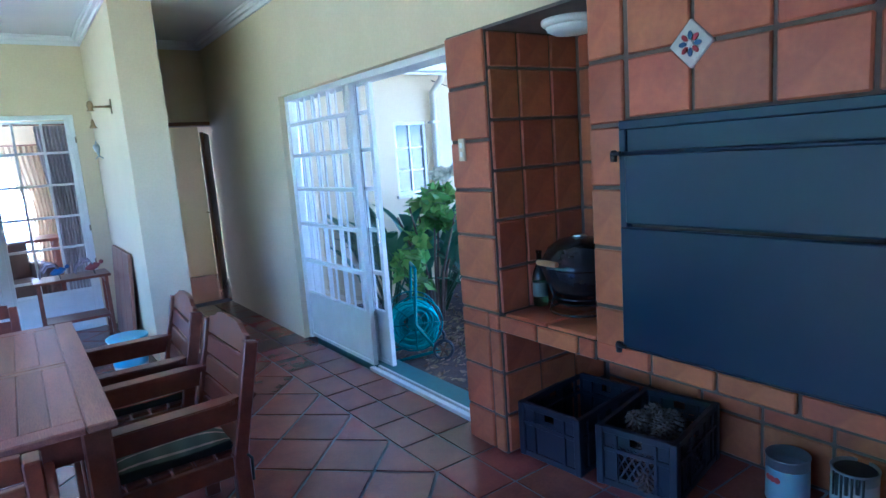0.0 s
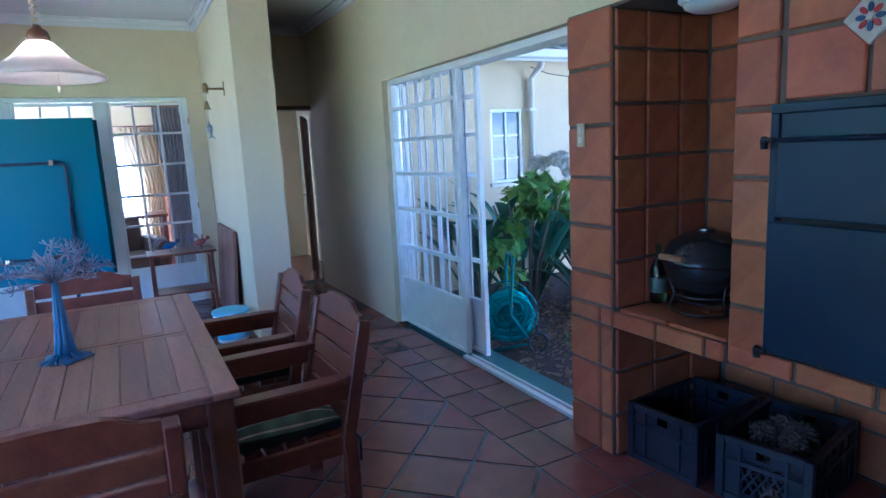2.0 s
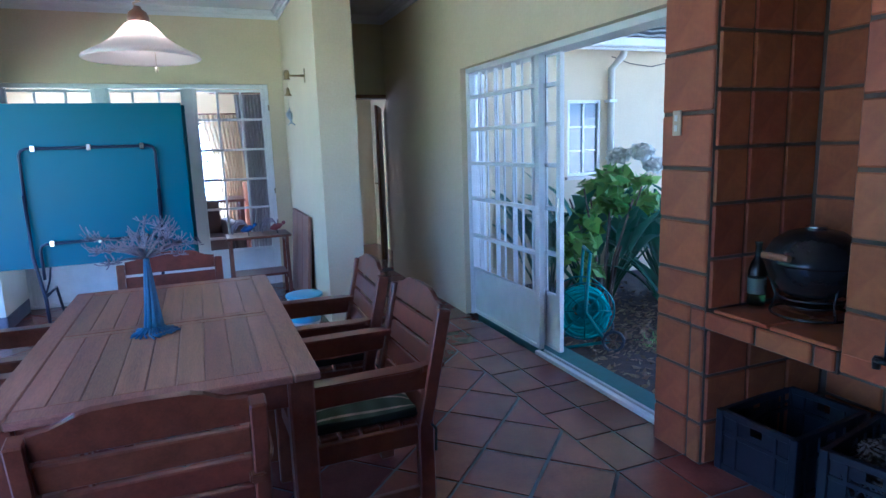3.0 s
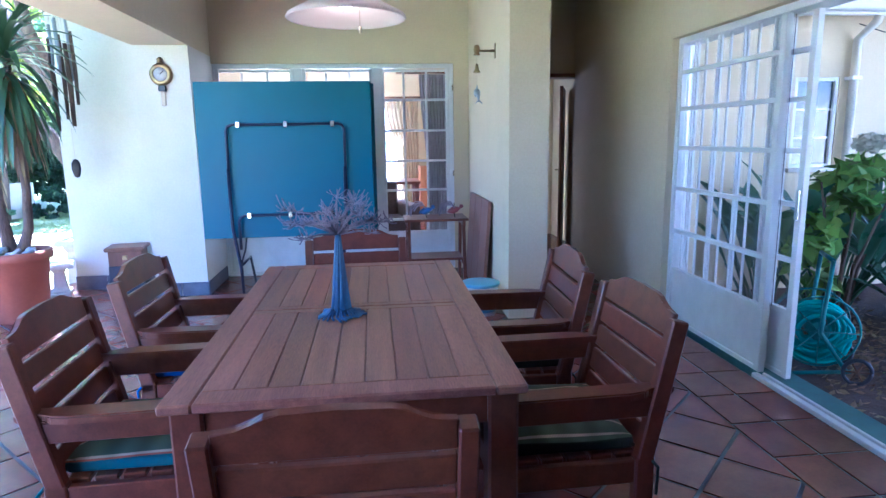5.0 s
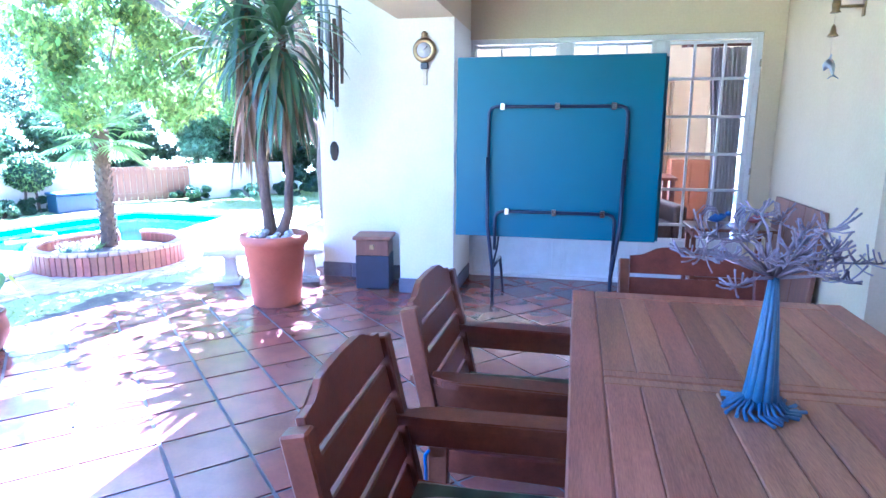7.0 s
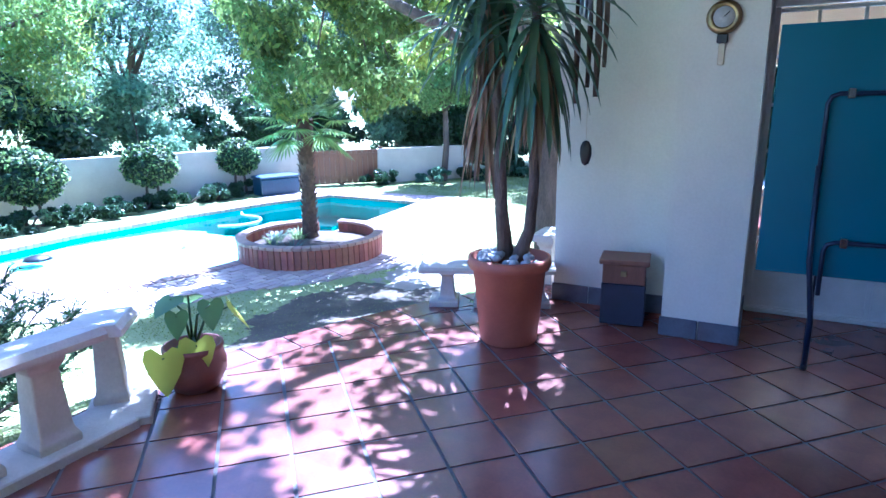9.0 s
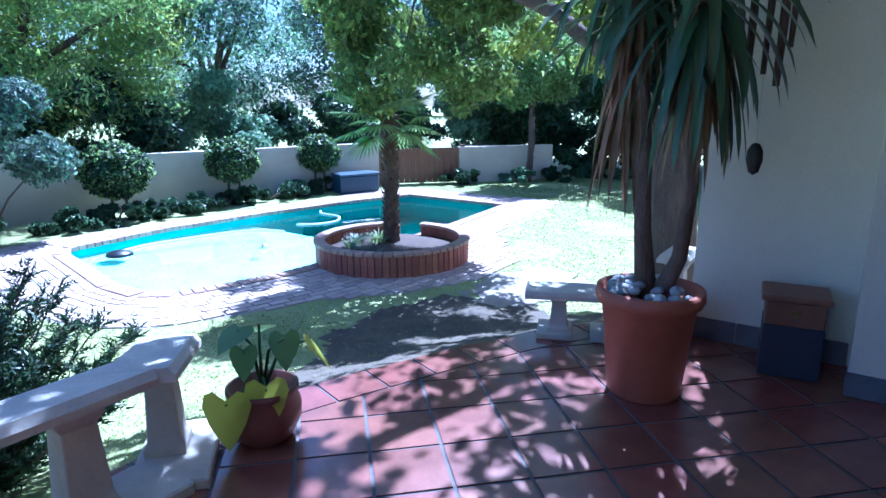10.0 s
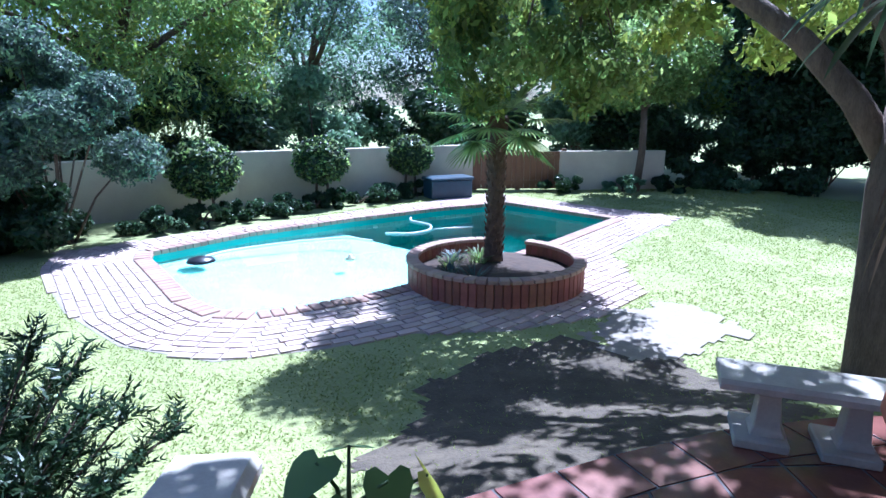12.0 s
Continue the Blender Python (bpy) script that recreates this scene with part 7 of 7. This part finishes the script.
me = bpy.data.meshes.new("needles")
bm2.to_mesh(me)
bm2.free()
me.materials.append(leaf_mat("conifer_needle", (0.055, 0.10, 0.04), (0.03, 0.06, 0.025), 0.25))
ob = tagged(new("needles", me), kind="stuff")
ob.parent = bush

# ---- bank of soil and grass up to the patio's edge, bare sandy patch ----
def ground_z(x, y):
    """Height of the lawn: it rises towards the patio."""
    d = 9.0
    p = Vector((x, y))
    for a, b in zip(EDGE, EDGE[1:]):
        a, b = Vector(a), Vector(b)
        f = max(0, min(1, (p - a).dot(b - a) / (b - a).length_squared))
        d = min(d, (a.lerp(b, f) - p).length)
    k = max(0, 1 - d / 1.7)
    return G + 0.36 * k * k * (3 - 2 * k)


def patch(name, material, label, x0, x1, y0, y1, step, lift, test):
    """A gridded sheet that follows the ground, where test(x, y) holds."""
    nx, ny = int((x1 - x0) / step), int((y1 - y0) / step)
    vs, faces, index = [], [], {}
    def vert(i, j):
        if (i, j) not in index:
            x, y = x0 + i * step, y0 + j * step
            index[i, j] = len(vs)
            vs.append((x, y, ground_z(x, y) + lift))
        return index[i, j]
    for i in range(nx):
        for j in range(ny):
            if test(x0 + (i + 0.5) * step, y0 + (j + 0.5) * step):
                faces.append((vert(i, j), vert(i + 1, j), vert(i + 1, j + 1), vert(i, j + 1)))
    me = bpy.data.meshes.new(name)
    me.from_pydata(vs, [], faces)
    me.materials.append(material)
    for f in me.polygons:
        f.use_smooth = True
    return tagged(new(name, me), label, "ground", kind="structure")


wob = lambda x, y: noise.noise(Vector((x * 1.7, y * 1.7, 8))) * 0.45 + noise.noise(Vector((x * 6, y * 6, 2))) * 0.16
# bare soil whose dark tone and outline also paint in the tree's shade
SHADE_SOIL = mat("shade_darkened_soil", (0.15, 0.12, 0.08), (0.07, 0.055, 0.04), 0.95, scale=5, fine=50, bump=1.0, dist=0.03)
patch("ground_bank", GRASS_BASE, "grassy bank rising to the patio", -6.3, -2.0, -2.0, 9.4, 0.1, 0.004, lambda x, y: x < -2.85 and ground_z(x, y) > G + 0.002)
patch("ground_shade", SHADE_SOIL, "bare soil beside the patio, coloured darker for the tree's shade", -6.0, -2.8, 4.6, 9.0, 0.05, 0.009, lambda x, y: x < -2.85 and math.hypot((x + 4.6) / 1.25, (y - 7.0) / 1.75) < 0.95 + wob(x, y))
patch("ground_path", SAND, "bare sandy patch worn into the lawn", -6.4, -3.6, 7.6, 10.8, 0.05, 0.013, lambda x, y: math.hypot((x + 5.05) / 0.75, (y - 9.0) / 1.0) < 0.8 + wob(x, y))

# ---- lawn ----
rg = np.random.default_rng(5)
cnt = 300000
u = rg.random(cnt)
xs = -12.3 + 12.0 * rg.random(cnt)
ys = 2.0 + 17.5 * u ** 1.5
keep = np.ones(cnt, bool)
for i in range(cnt):
    x, y = xs[i], ys[i]
    if inside(APRON, x, y) or inside(EDGE + [(2.3, 7.6), (2.3, -2.6)], x, y) or math.hypot((x + 5.05) / 0.75, (y - 9.0) / 1.0) < 0.78 + wob(x, y) or (x > -2.85 and y > 6.5):
        keep[i] = False
    elif noise.noise(Vector((x * 0.9, y * 0.9, 3))) < -0.12 and u[i] < 0.95:
        keep[i] = rg.random() < 0.35
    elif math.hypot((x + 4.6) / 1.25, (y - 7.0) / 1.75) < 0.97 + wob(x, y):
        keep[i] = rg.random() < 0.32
xs, ys = xs[keep], ys[keep]
k = len(xs)
gz = np.array([ground_z(x, y) for x, y in zip(xs, ys)])
an = rg.random(k) * 6.283
hh = (0.007 + 0.012 * rg.random(k))
wd = 0.006 + 0.004 * (ys - 2) / 8
lean = rg.normal(size=(k, 2)) * 0.02
v = np.empty((k, 3, 3))
v[:, 0] = np.stack([xs - np.cos(an) * wd, ys - np.sin(an) * wd, gz - 0.002], 1)
v[:, 1] = np.stack([xs + np.cos(an) * wd, ys + np.sin(an) * wd, gz - 0.002], 1)
v[:, 2] = np.stack([xs + lean[:, 0], ys + lean[:, 1], gz + hh], 1)
me = bpy.data.meshes.new("grass")
me.vertices.add(k * 3)
me.vertices.foreach_set("co", v.ravel())
me.loops.add(k * 3)
me.loops.foreach_set("vertex_index", np.arange(k * 3))
me.polygons.add(k)
me.polygons.foreach_set("loop_start", np.arange(k) * 3)
me.update(calc_edges=True)
me.materials.append(BLADE)
tagged(new("grass", me), "short kikuyu lawn grass with dry patches", "grass", kind="stuff")

# ---- courtyard: planting, hose reel, wing roof ----
PADDLE = leaf_mat("paddle_leaf", (0.075, 0.17, 0.085), (0.05, 0.12, 0.07), 0.3, 0.3)


def paddle(bm, root, way, stalk, length, width, sag):
    """A long-stalked paddle-shaped leaf."""
    way = Vector(way).normalized()
    knee = Vector(root) + way * stalk
    tube(bm, [root, Vector(root).lerp(knee, 0.5) + Vector((0, 0, 0.02)), knee], [0.016, 0.012, 0.009], 6)
    side = way.cross(Vector((0, 0, 1))).normalized()
    p, d, rows = knee, way.copy(), []
    for i in range(8):
        f = i / 7
        w = width * math.sin(math.pi * (0.06 + 0.92 * f)) ** 0.75
        up = side.cross(d).normalized()
        rows.append([bm.verts.new(p - side * w + up * w * 0.35), bm.verts.new(p - side * w * 0.5 + up * w * 0.1), bm.verts.new(p), bm.verts.new(p + side * w * 0.5 + up * w * 0.1), bm.verts.new(p + side * w + up * w * 0.35)])
        p = p + d * (length / 7)
        d = (d + Vector((0, 0, -sag / 7))).normalized()
    for a, b in zip(rows, rows[1:]):
        for i in range(4):
            f = bm.faces.new((a[i], a[i + 1], b[i + 1], b[i]))
            f.smooth = True


rng = random.Random(17)
for cx, cy, nn, hh in ((3.75, 5.2, 30, 1.05), (4.4, 4.95, 34, 1.0), (4.15, 4.55, 18, 0.45), (5.3, 5.2, 22, 0.9), (3.45, 5.6, 16, 0.9)):
    st = thing("strelitzia", "clump of strelitzia with long paddle-shaped leaves", "plant", (cx, cy, -0.07), 0, "courtyard strelitzias")
    for k in range(nn):
        a = rng.uniform(0, 6.28)
        r = rng.uniform(0.02, 0.14)
        bm = bmesh.new()
        wx, wy = math.cos(a) * rng.uniform(0.25, 0.9), math.sin(a) * rng.uniform(0.25, 0.9)
        if cx + 1.15 * wx < 2.75:
            wx = (2.75 - cx) / 1.15 * 0.6
        if cy + 1.15 * wy > 6.1:
            wy = (6.1 - cy) / 1.15 * 0.5
        paddle(bm, (r * math.cos(a), r * math.sin(a), 0), (wx, wy, 1), rng.uniform(0.4, 0.8) * hh, rng.uniform(0.45, 0.7), rng.uniform(0.055, 0.085), rng.uniform(0.5, 1.6))
        part("leaf", bm, PADDLE, st)
HYD = leaf_mat("soft_green_leaf", (0.26, 0.40, 0.08), (0.16, 0.28, 0.06), 0.45)
fl = thing("flowering_bush", "bright green bush with white flower heads in the courtyard", "shrub", (3.6, 4.95, -0.07))
for k in range(9):
    bm = bmesh.new()
    a = k * 0.7
    limb(bm, [(0.05 * math.cos(a), 0.05 * math.sin(a), 0), (0.12 * math.cos(a), 0.12 * math.sin(a), 0.5), (0.32 * math.cos(a), 0.32 * math.sin(a), 0.95 + 0.1 * (k % 3))], 0.018, 0.008, 6)
    part("stem", bm, BARK, fl)
leaf_cloud("foliage", HYD, fl, clumps((0.12, 0, 1.05), (0.36, 0.25, 0.28), 12, 0.13, 5), 420, 0.08, 6, 0.7, 0.5, 0.3)
leaf_cloud("low_foliage", HYD, fl, clumps((-0.25, -0.1, 0.62), (0.2, 0.2, 0.22), 6, 0.12, 7), 150, 0.08, 8, 0.7, 0.5, 0.3)
PETAL = mat("white_petal", (0.80, 0.78, 0.72), (0.72, 0.70, 0.62), 0.7, bump=0.1, through_light=0.3)
for x, y, z in ((0.32, -0.1, 1.45), (0.5, -0.05, 1.33), (0.22, 0.1, 1.42)):
    leaf_cloud("flower_head", PETAL, fl, [((x, y, z), (0.1, 0.1, 0.07))], 220, 0.026, int(z * 100), 0.6, 0.8, 0.7)

# hose on its reel
REEL = mat("green_reel_paint", (0.03, 0.17, 0.16), (0.02, 0.11, 0.11), 0.4, bump=0.08, metal=0.2)
HOSE = mat("aqua_hose", (0.03, 0.36, 0.34), (0.02, 0.27, 0.26), 0.4, scale=20, bump=0.1)
reel = thing("hose_reel", "green wheeled hose reel standing in the courtyard", "hose reel", (2.86, 4.22, -0.07), -25)
for s in (-0.11, 0.11):
    bm = bmesh.new()
    tube(bm, [(0.22 * math.cos(k * math.pi / 12), s, 0.30 + 0.22 * math.sin(k * math.pi / 12)) for k in range(25)], 0.007, 6)
    part("reel_rim", bm, REEL, reel)
    for k in range(4):
        a = k * math.pi / 4
        bm = bmesh.new()
        tube(bm, [(-0.22 * math.cos(a), s, 0.30 - 0.22 * math.sin(a)), (0.22 * math.cos(a), s, 0.30 + 0.22 * math.sin(a))], 0.005, 5)
        part("spoke", bm, REEL, reel)
bm = bmesh.new()
lathe(bm, [(0.06, -0.11), (0.06, 0.11)], 16, m=pose(0, 0, 0.30, 90, 0, 0))
part("drum", bm, REEL, reel)
for s in (-0.14, 0.14):
    bm = bmesh.new()
    tube(bm, [(0.16, s, 0.06), (0.0, s, 0.30), (0.03, s, 0.75)], 0.013, 8)
    tube(bm, [(-0.2, s, 0.02), (0.18, s, 0.07)], 0.013, 8)
    part("stand", bm, REEL, reel)
    bm = bmesh.new()
    tube(bm, [(0.2 + 0.075 * math.cos(k * math.pi / 8), s * 1.3, 0.085 + 0.075 * math.sin(k * math.pi / 8)) for k in range(17)], 0.012, 7)
    wheel = part("wheel", bm, BLACK_PLASTIC, reel)
    bm = bmesh.new()
    for k in range(3):
        a = k * math.pi / 3
        tube(bm, [(0.2 - 0.07 * math.cos(a), s * 1.3, 0.085 - 0.07 * math.sin(a)), (0.2 + 0.07 * math.cos(a), s * 1.3, 0.085 + 0.07 * math.sin(a))], 0.006, 5)
    part("rim", bm, RUST, wheel)
bm = bmesh.new()
tube(bm, [(0.03, -0.14, 0.75), (0.03, 0.14, 0.75)], 0.013, 8)
part("push_handle", bm, REEL, reel)
garden_hose = thing("garden_hose", "aqua garden hose coiled on the reel", "hose", (2.86, 4.22, -0.07), -25)
bm = bmesh.new()
pts = []
for k in range(15 * 20):
    a = k * 2 * math.pi / 20
    layer = k // 100
    f = (k % 100) / 100
    r = 0.10 + 0.042 * layer + 0.012 * math.sin(k * 0.7)
    w = (f if layer % 2 == 0 else 1 - f) * 0.18 - 0.09
    pts.append((r * math.cos(a), w, 0.30 + r * math.sin(a) - 0.015 * layer))
tube(bm, pts, 0.013, 6)
part("coil", bm, HOSE, garden_hose)
bm = bmesh.new()
tube(bm, [(-0.15, 0.0, 0.18), (-0.22, 0.05, 0.05), (-0.3, 0.2, 0.012), (-0.2, 0.5, 0.012), (0.1, 0.6, 0.012)], 0.0105, 6)
part("loose_end", bm, HOSE, garden_hose)

# leaf litter and moss
leaf_cloud("leaf_litter", DRY, None, [((3.9, 4.1, -0.06), (1.6, 1.5, 0.015))], 2600, 0.03, 9, 2.0, 0.5, 0.0)
tagged(bpy.data.objects["leaf_litter"], "dry leaves scattered over the courtyard soil", "leaf litter", kind="stuff")
leaf_cloud("moss_patch", LEAF_A, None, [((3.75, 3.85, -0.06), (0.55, 0.4, 0.02)), ((4.6, 4.1, -0.06), (0.6, 0.4, 0.02))], 6000, 0.016, 10, 1.0, 0.4, 0.0)
tagged(bpy.data.objects["moss_patch"], "patch of green ground cover on the courtyard soil", "ground cover", kind="stuff")

# wing window, pipe, lamp, gutter and tiled roof
w3 = thing("window_3", "white framed wing window with six panes", "window", (4.03, 6.21, 1.1))
tagged(w3, kind="structure")
for dims in ((0, 0.035, 0, 0.06, 0, 0.83), (0.405, 0.44, 0, 0.06, 0, 0.83), (0.035, 0.405, 0, 0.06, 0, 0.035), (0.035, 0.405, 0, 0.06, 0.795, 0.83)):
    boxpart("window_frame", dims, WHITE, w3, 0.003)
boxpart("glazing_bar", (0.21, 0.23, 0.01, 0.05, 0.035, 0.795), WHITE, w3, 0)
for z in (0.27, 0.53):
    boxpart("glazing_bar", (0.035, 0.405, 0.012, 0.048, z, z + 0.018), WHITE, w3, 0)
DARK_GLASS = mat("dim_window_glass", (0.10, 0.12, 0.14), (0.08, 0.10, 0.12), 0.08, bump=0.0, rough_var=0.02)
boxpart("pane", (0.03, 0.41, 0.03, 0.036, 0.03, 0.8), DARK_GLASS, w3, 0, "dim reflecting glass")
boxpart("sill", (-0.03, 0.47, -0.05, 0.06, -0.04, -0.002), PLASTER_WHITE, w3, 0.004)
pipe = thing("downpipe", "cream downpipe on the wing wall", "pipe", (4.56, 6.14, 0))
bm = bmesh.new()
tube(bm, [(0, -0.22, 2.44), (0, -0.2, 2.38), (0, 0.0, 2.26), (0, 0.0, 0.0)], 0.038, 12)
part("pipe", bm, PLASTER_WHITE, pipe)
for z in (0.5, 1.9):
    boxpart("clamp", (-0.05, 0.05, -0.045, 0.06, z, z + 0.03), WHITE, pipe, 0.003)
wroof = thing("wing_roof", "grey tiled roof of the wing with a white gutter", "roof", (0, 0, 0))
boxpart("soffit", (2.62, 6.3, 5.83, 6.2, 2.47, 2.495), WHITE, wroof, 0)
boxpart("gutter", (2.62, 6.3, 5.75, 5.87, 2.44, 2.535), WHITE, wroof, 0.012, "white box gutter")
boxpart("fascia", (2.62, 6.3, 5.872, 5.90, 2.42, 2.56), WHITE, wroof, 0.003)
ROOF_TILE = mat("grey_roof_tile", (0.34, 0.36, 0.37), (0.24, 0.26, 0.27), 0.6, scale=6, bump=0.3, spread=0.12)
bm = bmesh.new()
for i in range(5):
    f0, f1 = i / 5, (i + 1) / 5
    x0, x1 = f0 * 0.3, f1 * 0.3
    z0, z1 = 0.02 * math.sin(math.pi * f0), 0.02 * math.sin(math.pi * f1)
    a = [bm.verts.new(q) for q in ((x0, 0, z0), (x1, 0, z1), (x1, 0.4, z1), (x0, 0.4, z0))]
    b = [bm.verts.new((q.co.x, q.co.y, q.co.z - 0.022)) for q in a]
    bm.faces.new(a)
    bm.faces.new(b[::-1])
    for k in range(4):
        bm.faces.new((a[k], b[k], b[(k + 1) % 4], a[(k + 1) % 4]))
tile_me = mesh_of("roof_tile", bm, ROOF_TILE)
for r in range(5):
    for c in range(12):
        ob = new("roof_tile", tile_me)
        ob.parent = wroof
        ob.matrix_basis = pose(2.65 + c * 0.302, 5.80 + r * 0.30, 2.56 + r * 0.115, 17, 0, 0)
boxpart("roof_deck", (2.62, 6.3, 0, 1.9, -0.05, -0.03), DARK_TILE, wroof, 0, "", pose(0, 5.84, 2.58, 21, 0, 0))
wlamp = thing("wall_lantern", "black carriage lantern at the wing's corner", "lantern", (5.92, 6.2, 2.13))
boxpart("arm", (-0.015, 0.015, -0.14, 0, 0.1, 0.13), BLACK, wlamp, 0.003)
bm = bmesh.new()
lathe(bm, [(0.04, -0.12), (0.065, 0.06), (0.09, 0.065), (0.05, 0.11), (0.012, 0.13)], 6, (0, -0.14, 0))
part("lantern_case", bm, BLACK, wlamp)
garden_tree("green tree beyond the courtyard", (8.6, 8.4), 1.8, 0.12, (8.3, 8.2, 2.4), (1.6, 1.6, 1.6), 30, 0.6, 9000, 0.08, LEAF_B, 131, LEAF_A)
shrub("leafy shrub at the courtyard's far end", (8.0, 5.5, 0.5), (1.0, 0.9, 0.6), LEAF_B, 6000, 0.07, 132)
cable = thing("wall_cable", "thin black cable slung along the wing wall", "cable", (0, 0, 0))
bm = bmesh.new()
tube(bm, [(4.6, 6.19, 2.40), (4.85, 6.19, 2.33), (5.15, 6.19, 2.30), (5.45, 6.19, 2.36), (5.6, 6.19, 2.42)], 0.005, 5)
part("cable_run", bm, BLACK, cable)

# ---- floor tiles: a diagonal field and a straight border along the door wall ----
BX = 1.87           # line between the diagonal field and the border
S, GAP = 0.325, 0.017
OX, OY = 1.87, 2.51
H = S * math.sqrt(0.5)
AREA = INNER + [(BX - 0.006, 7.38), (BX - 0.006, -2.4)]
bm = bmesh.new()
box(bm, -(S - GAP) / 2, (S - GAP) / 2, -(S - GAP) / 2, (S - GAP) / 2, -0.02, 0.0)
full_tile = mesh_of("floor_tile", bm, FLOOR_TILE)
pieces = []
whole = 0
for i in range(-42, 43):
    for j in range(-42, 43):
        if (i + j) % 2:
            continue
        cx, cy = OX + i * H, OY + (j + 1) * H
        if not (-4.9 < cx < BX + H and -2.7 < cy < 7.7):
            continue
        corners = [(cx, cy - H), (cx + H, cy), (cx, cy + H), (cx - H, cy)]
        ins = [inside(AREA, *c) for c in corners]
        if not any(ins) and not inside(AREA, cx, cy):
            continue
        if all(ins) and whole < 300 and -3.9 < cx and 0.9 < cy:
            ob = new("tile", full_tile)
            ob.parent = floor
            ob.matrix_basis = pose(cx, cy, random.uniform(-0.0012, 0.0012), random.uniform(-0.12, 0.12), random.uniform(-0.12, 0.12), 45 + random.uniform(-0.5, 0.5))
            whole += 1
            continue
        h = H - GAP / math.sqrt(2)
        poly = [(cx, cy - h), (cx + h, cy), (cx, cy + h), (cx - h, cy)]
        ring_pts = AREA
        for a, b in zip(ring_pts, ring_pts[1:] + ring_pts[:1]):
            if len(poly) < 3:
                break
            if all(ins):
                break
            # the outline runs clockwise: keep its right-hand side
            poly = clip(poly, b, a)
        if len(poly) >= 3:
            pieces.append(poly)
# border rows along the garden edge
for (a, b), (c, d) in zip(zip(EDGE, EDGE[1:]), zip(INNER, INNER[1:])):
    a, b, c, d = Vector(a), Vector(b), Vector(c), Vector(d)
    k = max(1, round((b - a).length / 0.32))
    for i in range(k):
        f0, f1 = (i + 0.025) / k, (i + 0.975) / k
        lo, hi = 0.03, 0.955
        corner_pts = [a.lerp(b, f0).lerp(c.lerp(d, f0), lo), a.lerp(b, f1).lerp(c.lerp(d, f1), lo), a.lerp(b, f1).lerp(c.lerp(d, f1), hi), a.lerp(b, f0).lerp(c.lerp(d, f0), hi)]
        pieces.append([tuple(q) for q in corner_pts[::-1]])
# border strip of straight tiles
y = -2.35
while y < 7.3:
    for x0, x1 in ((BX + 0.008, BX + 0.222), (BX + 0.236, 2.335)):
        pieces.append([(x0, y), (x1, y), (x1, min(7.37, y + 0.311)), (x0, min(7.37, y + 0.311))])
    y += 0.325
y = -2.35
while y < 2.40:
    for x0, x1 in ((2.349, 2.66), (2.674, 3.0)):
        pieces.append([(x0, y), (x1, y), (x1, min(2.39, y + 0.311)), (x0, min(2.39, y + 0.311))])
    y += 0.325
vs, faces = [], []
for poly in pieces:
    n, o = len(poly), len(vs)
    mx_, my_ = sum(p[0] for p in poly) / n, sum(p[1] for p in poly) / n
    z = random.uniform(-0.001, 0.001)
    for x, y in poly:
        vs.append((x, y, -0.02))
    for x, y in poly:
        vs.append((x, y, z - 0.0006))
    for x, y in poly:
        d = math.hypot(x - mx_, y - my_) or 1
        k = max(0, 1 - 0.0015 / d)
        vs.append((mx_ + (x - mx_) * k, my_ + (y - my_) * k, z))
    faces.append([o + 2 * n + i for i in range(n)])
    for r in (0, 1):
        for i in range(n):
            j = (i + 1) % n
            faces.append([o + r * n + i, o + r * n + j, o + (r + 1) * n + j, o + (r + 1) * n + i])
me = bpy.data.meshes.new("cut_tiles")
me.from_pydata(vs, [], faces)
me.materials.append(FLOOR_TILE_ISLE)
cut_tiles = tagged(new("cut_tiles", me), "cut and border terracotta floor tiles", kind="stuff")
cut_tiles.parent = floor
# small drain grate in the floor
drain = thing("floor_drain", "small square metal drain grate set in the floor", "drain", (-2.86, 3.98, 0.0), 20)
boxpart("drain_frame", (-0.07, 0.07, -0.07, 0.07, -0.01, 0.006), DARK_TILE, drain, 0.002)
for k in range(5):
    boxpart("slot", (-0.05, 0.05, -0.044 + k * 0.02, -0.036 + k * 0.02, 0.0055, 0.0075), BLACK, drain, 0)
# floor under the braai niche
bm = bmesh.new()
box(bm, 2.341, 3.02, -2.4, 2.404, -0.3, -0.005)
structure("floor_niche", bm, GROUT, "grey joints of the niche floor", "floor")
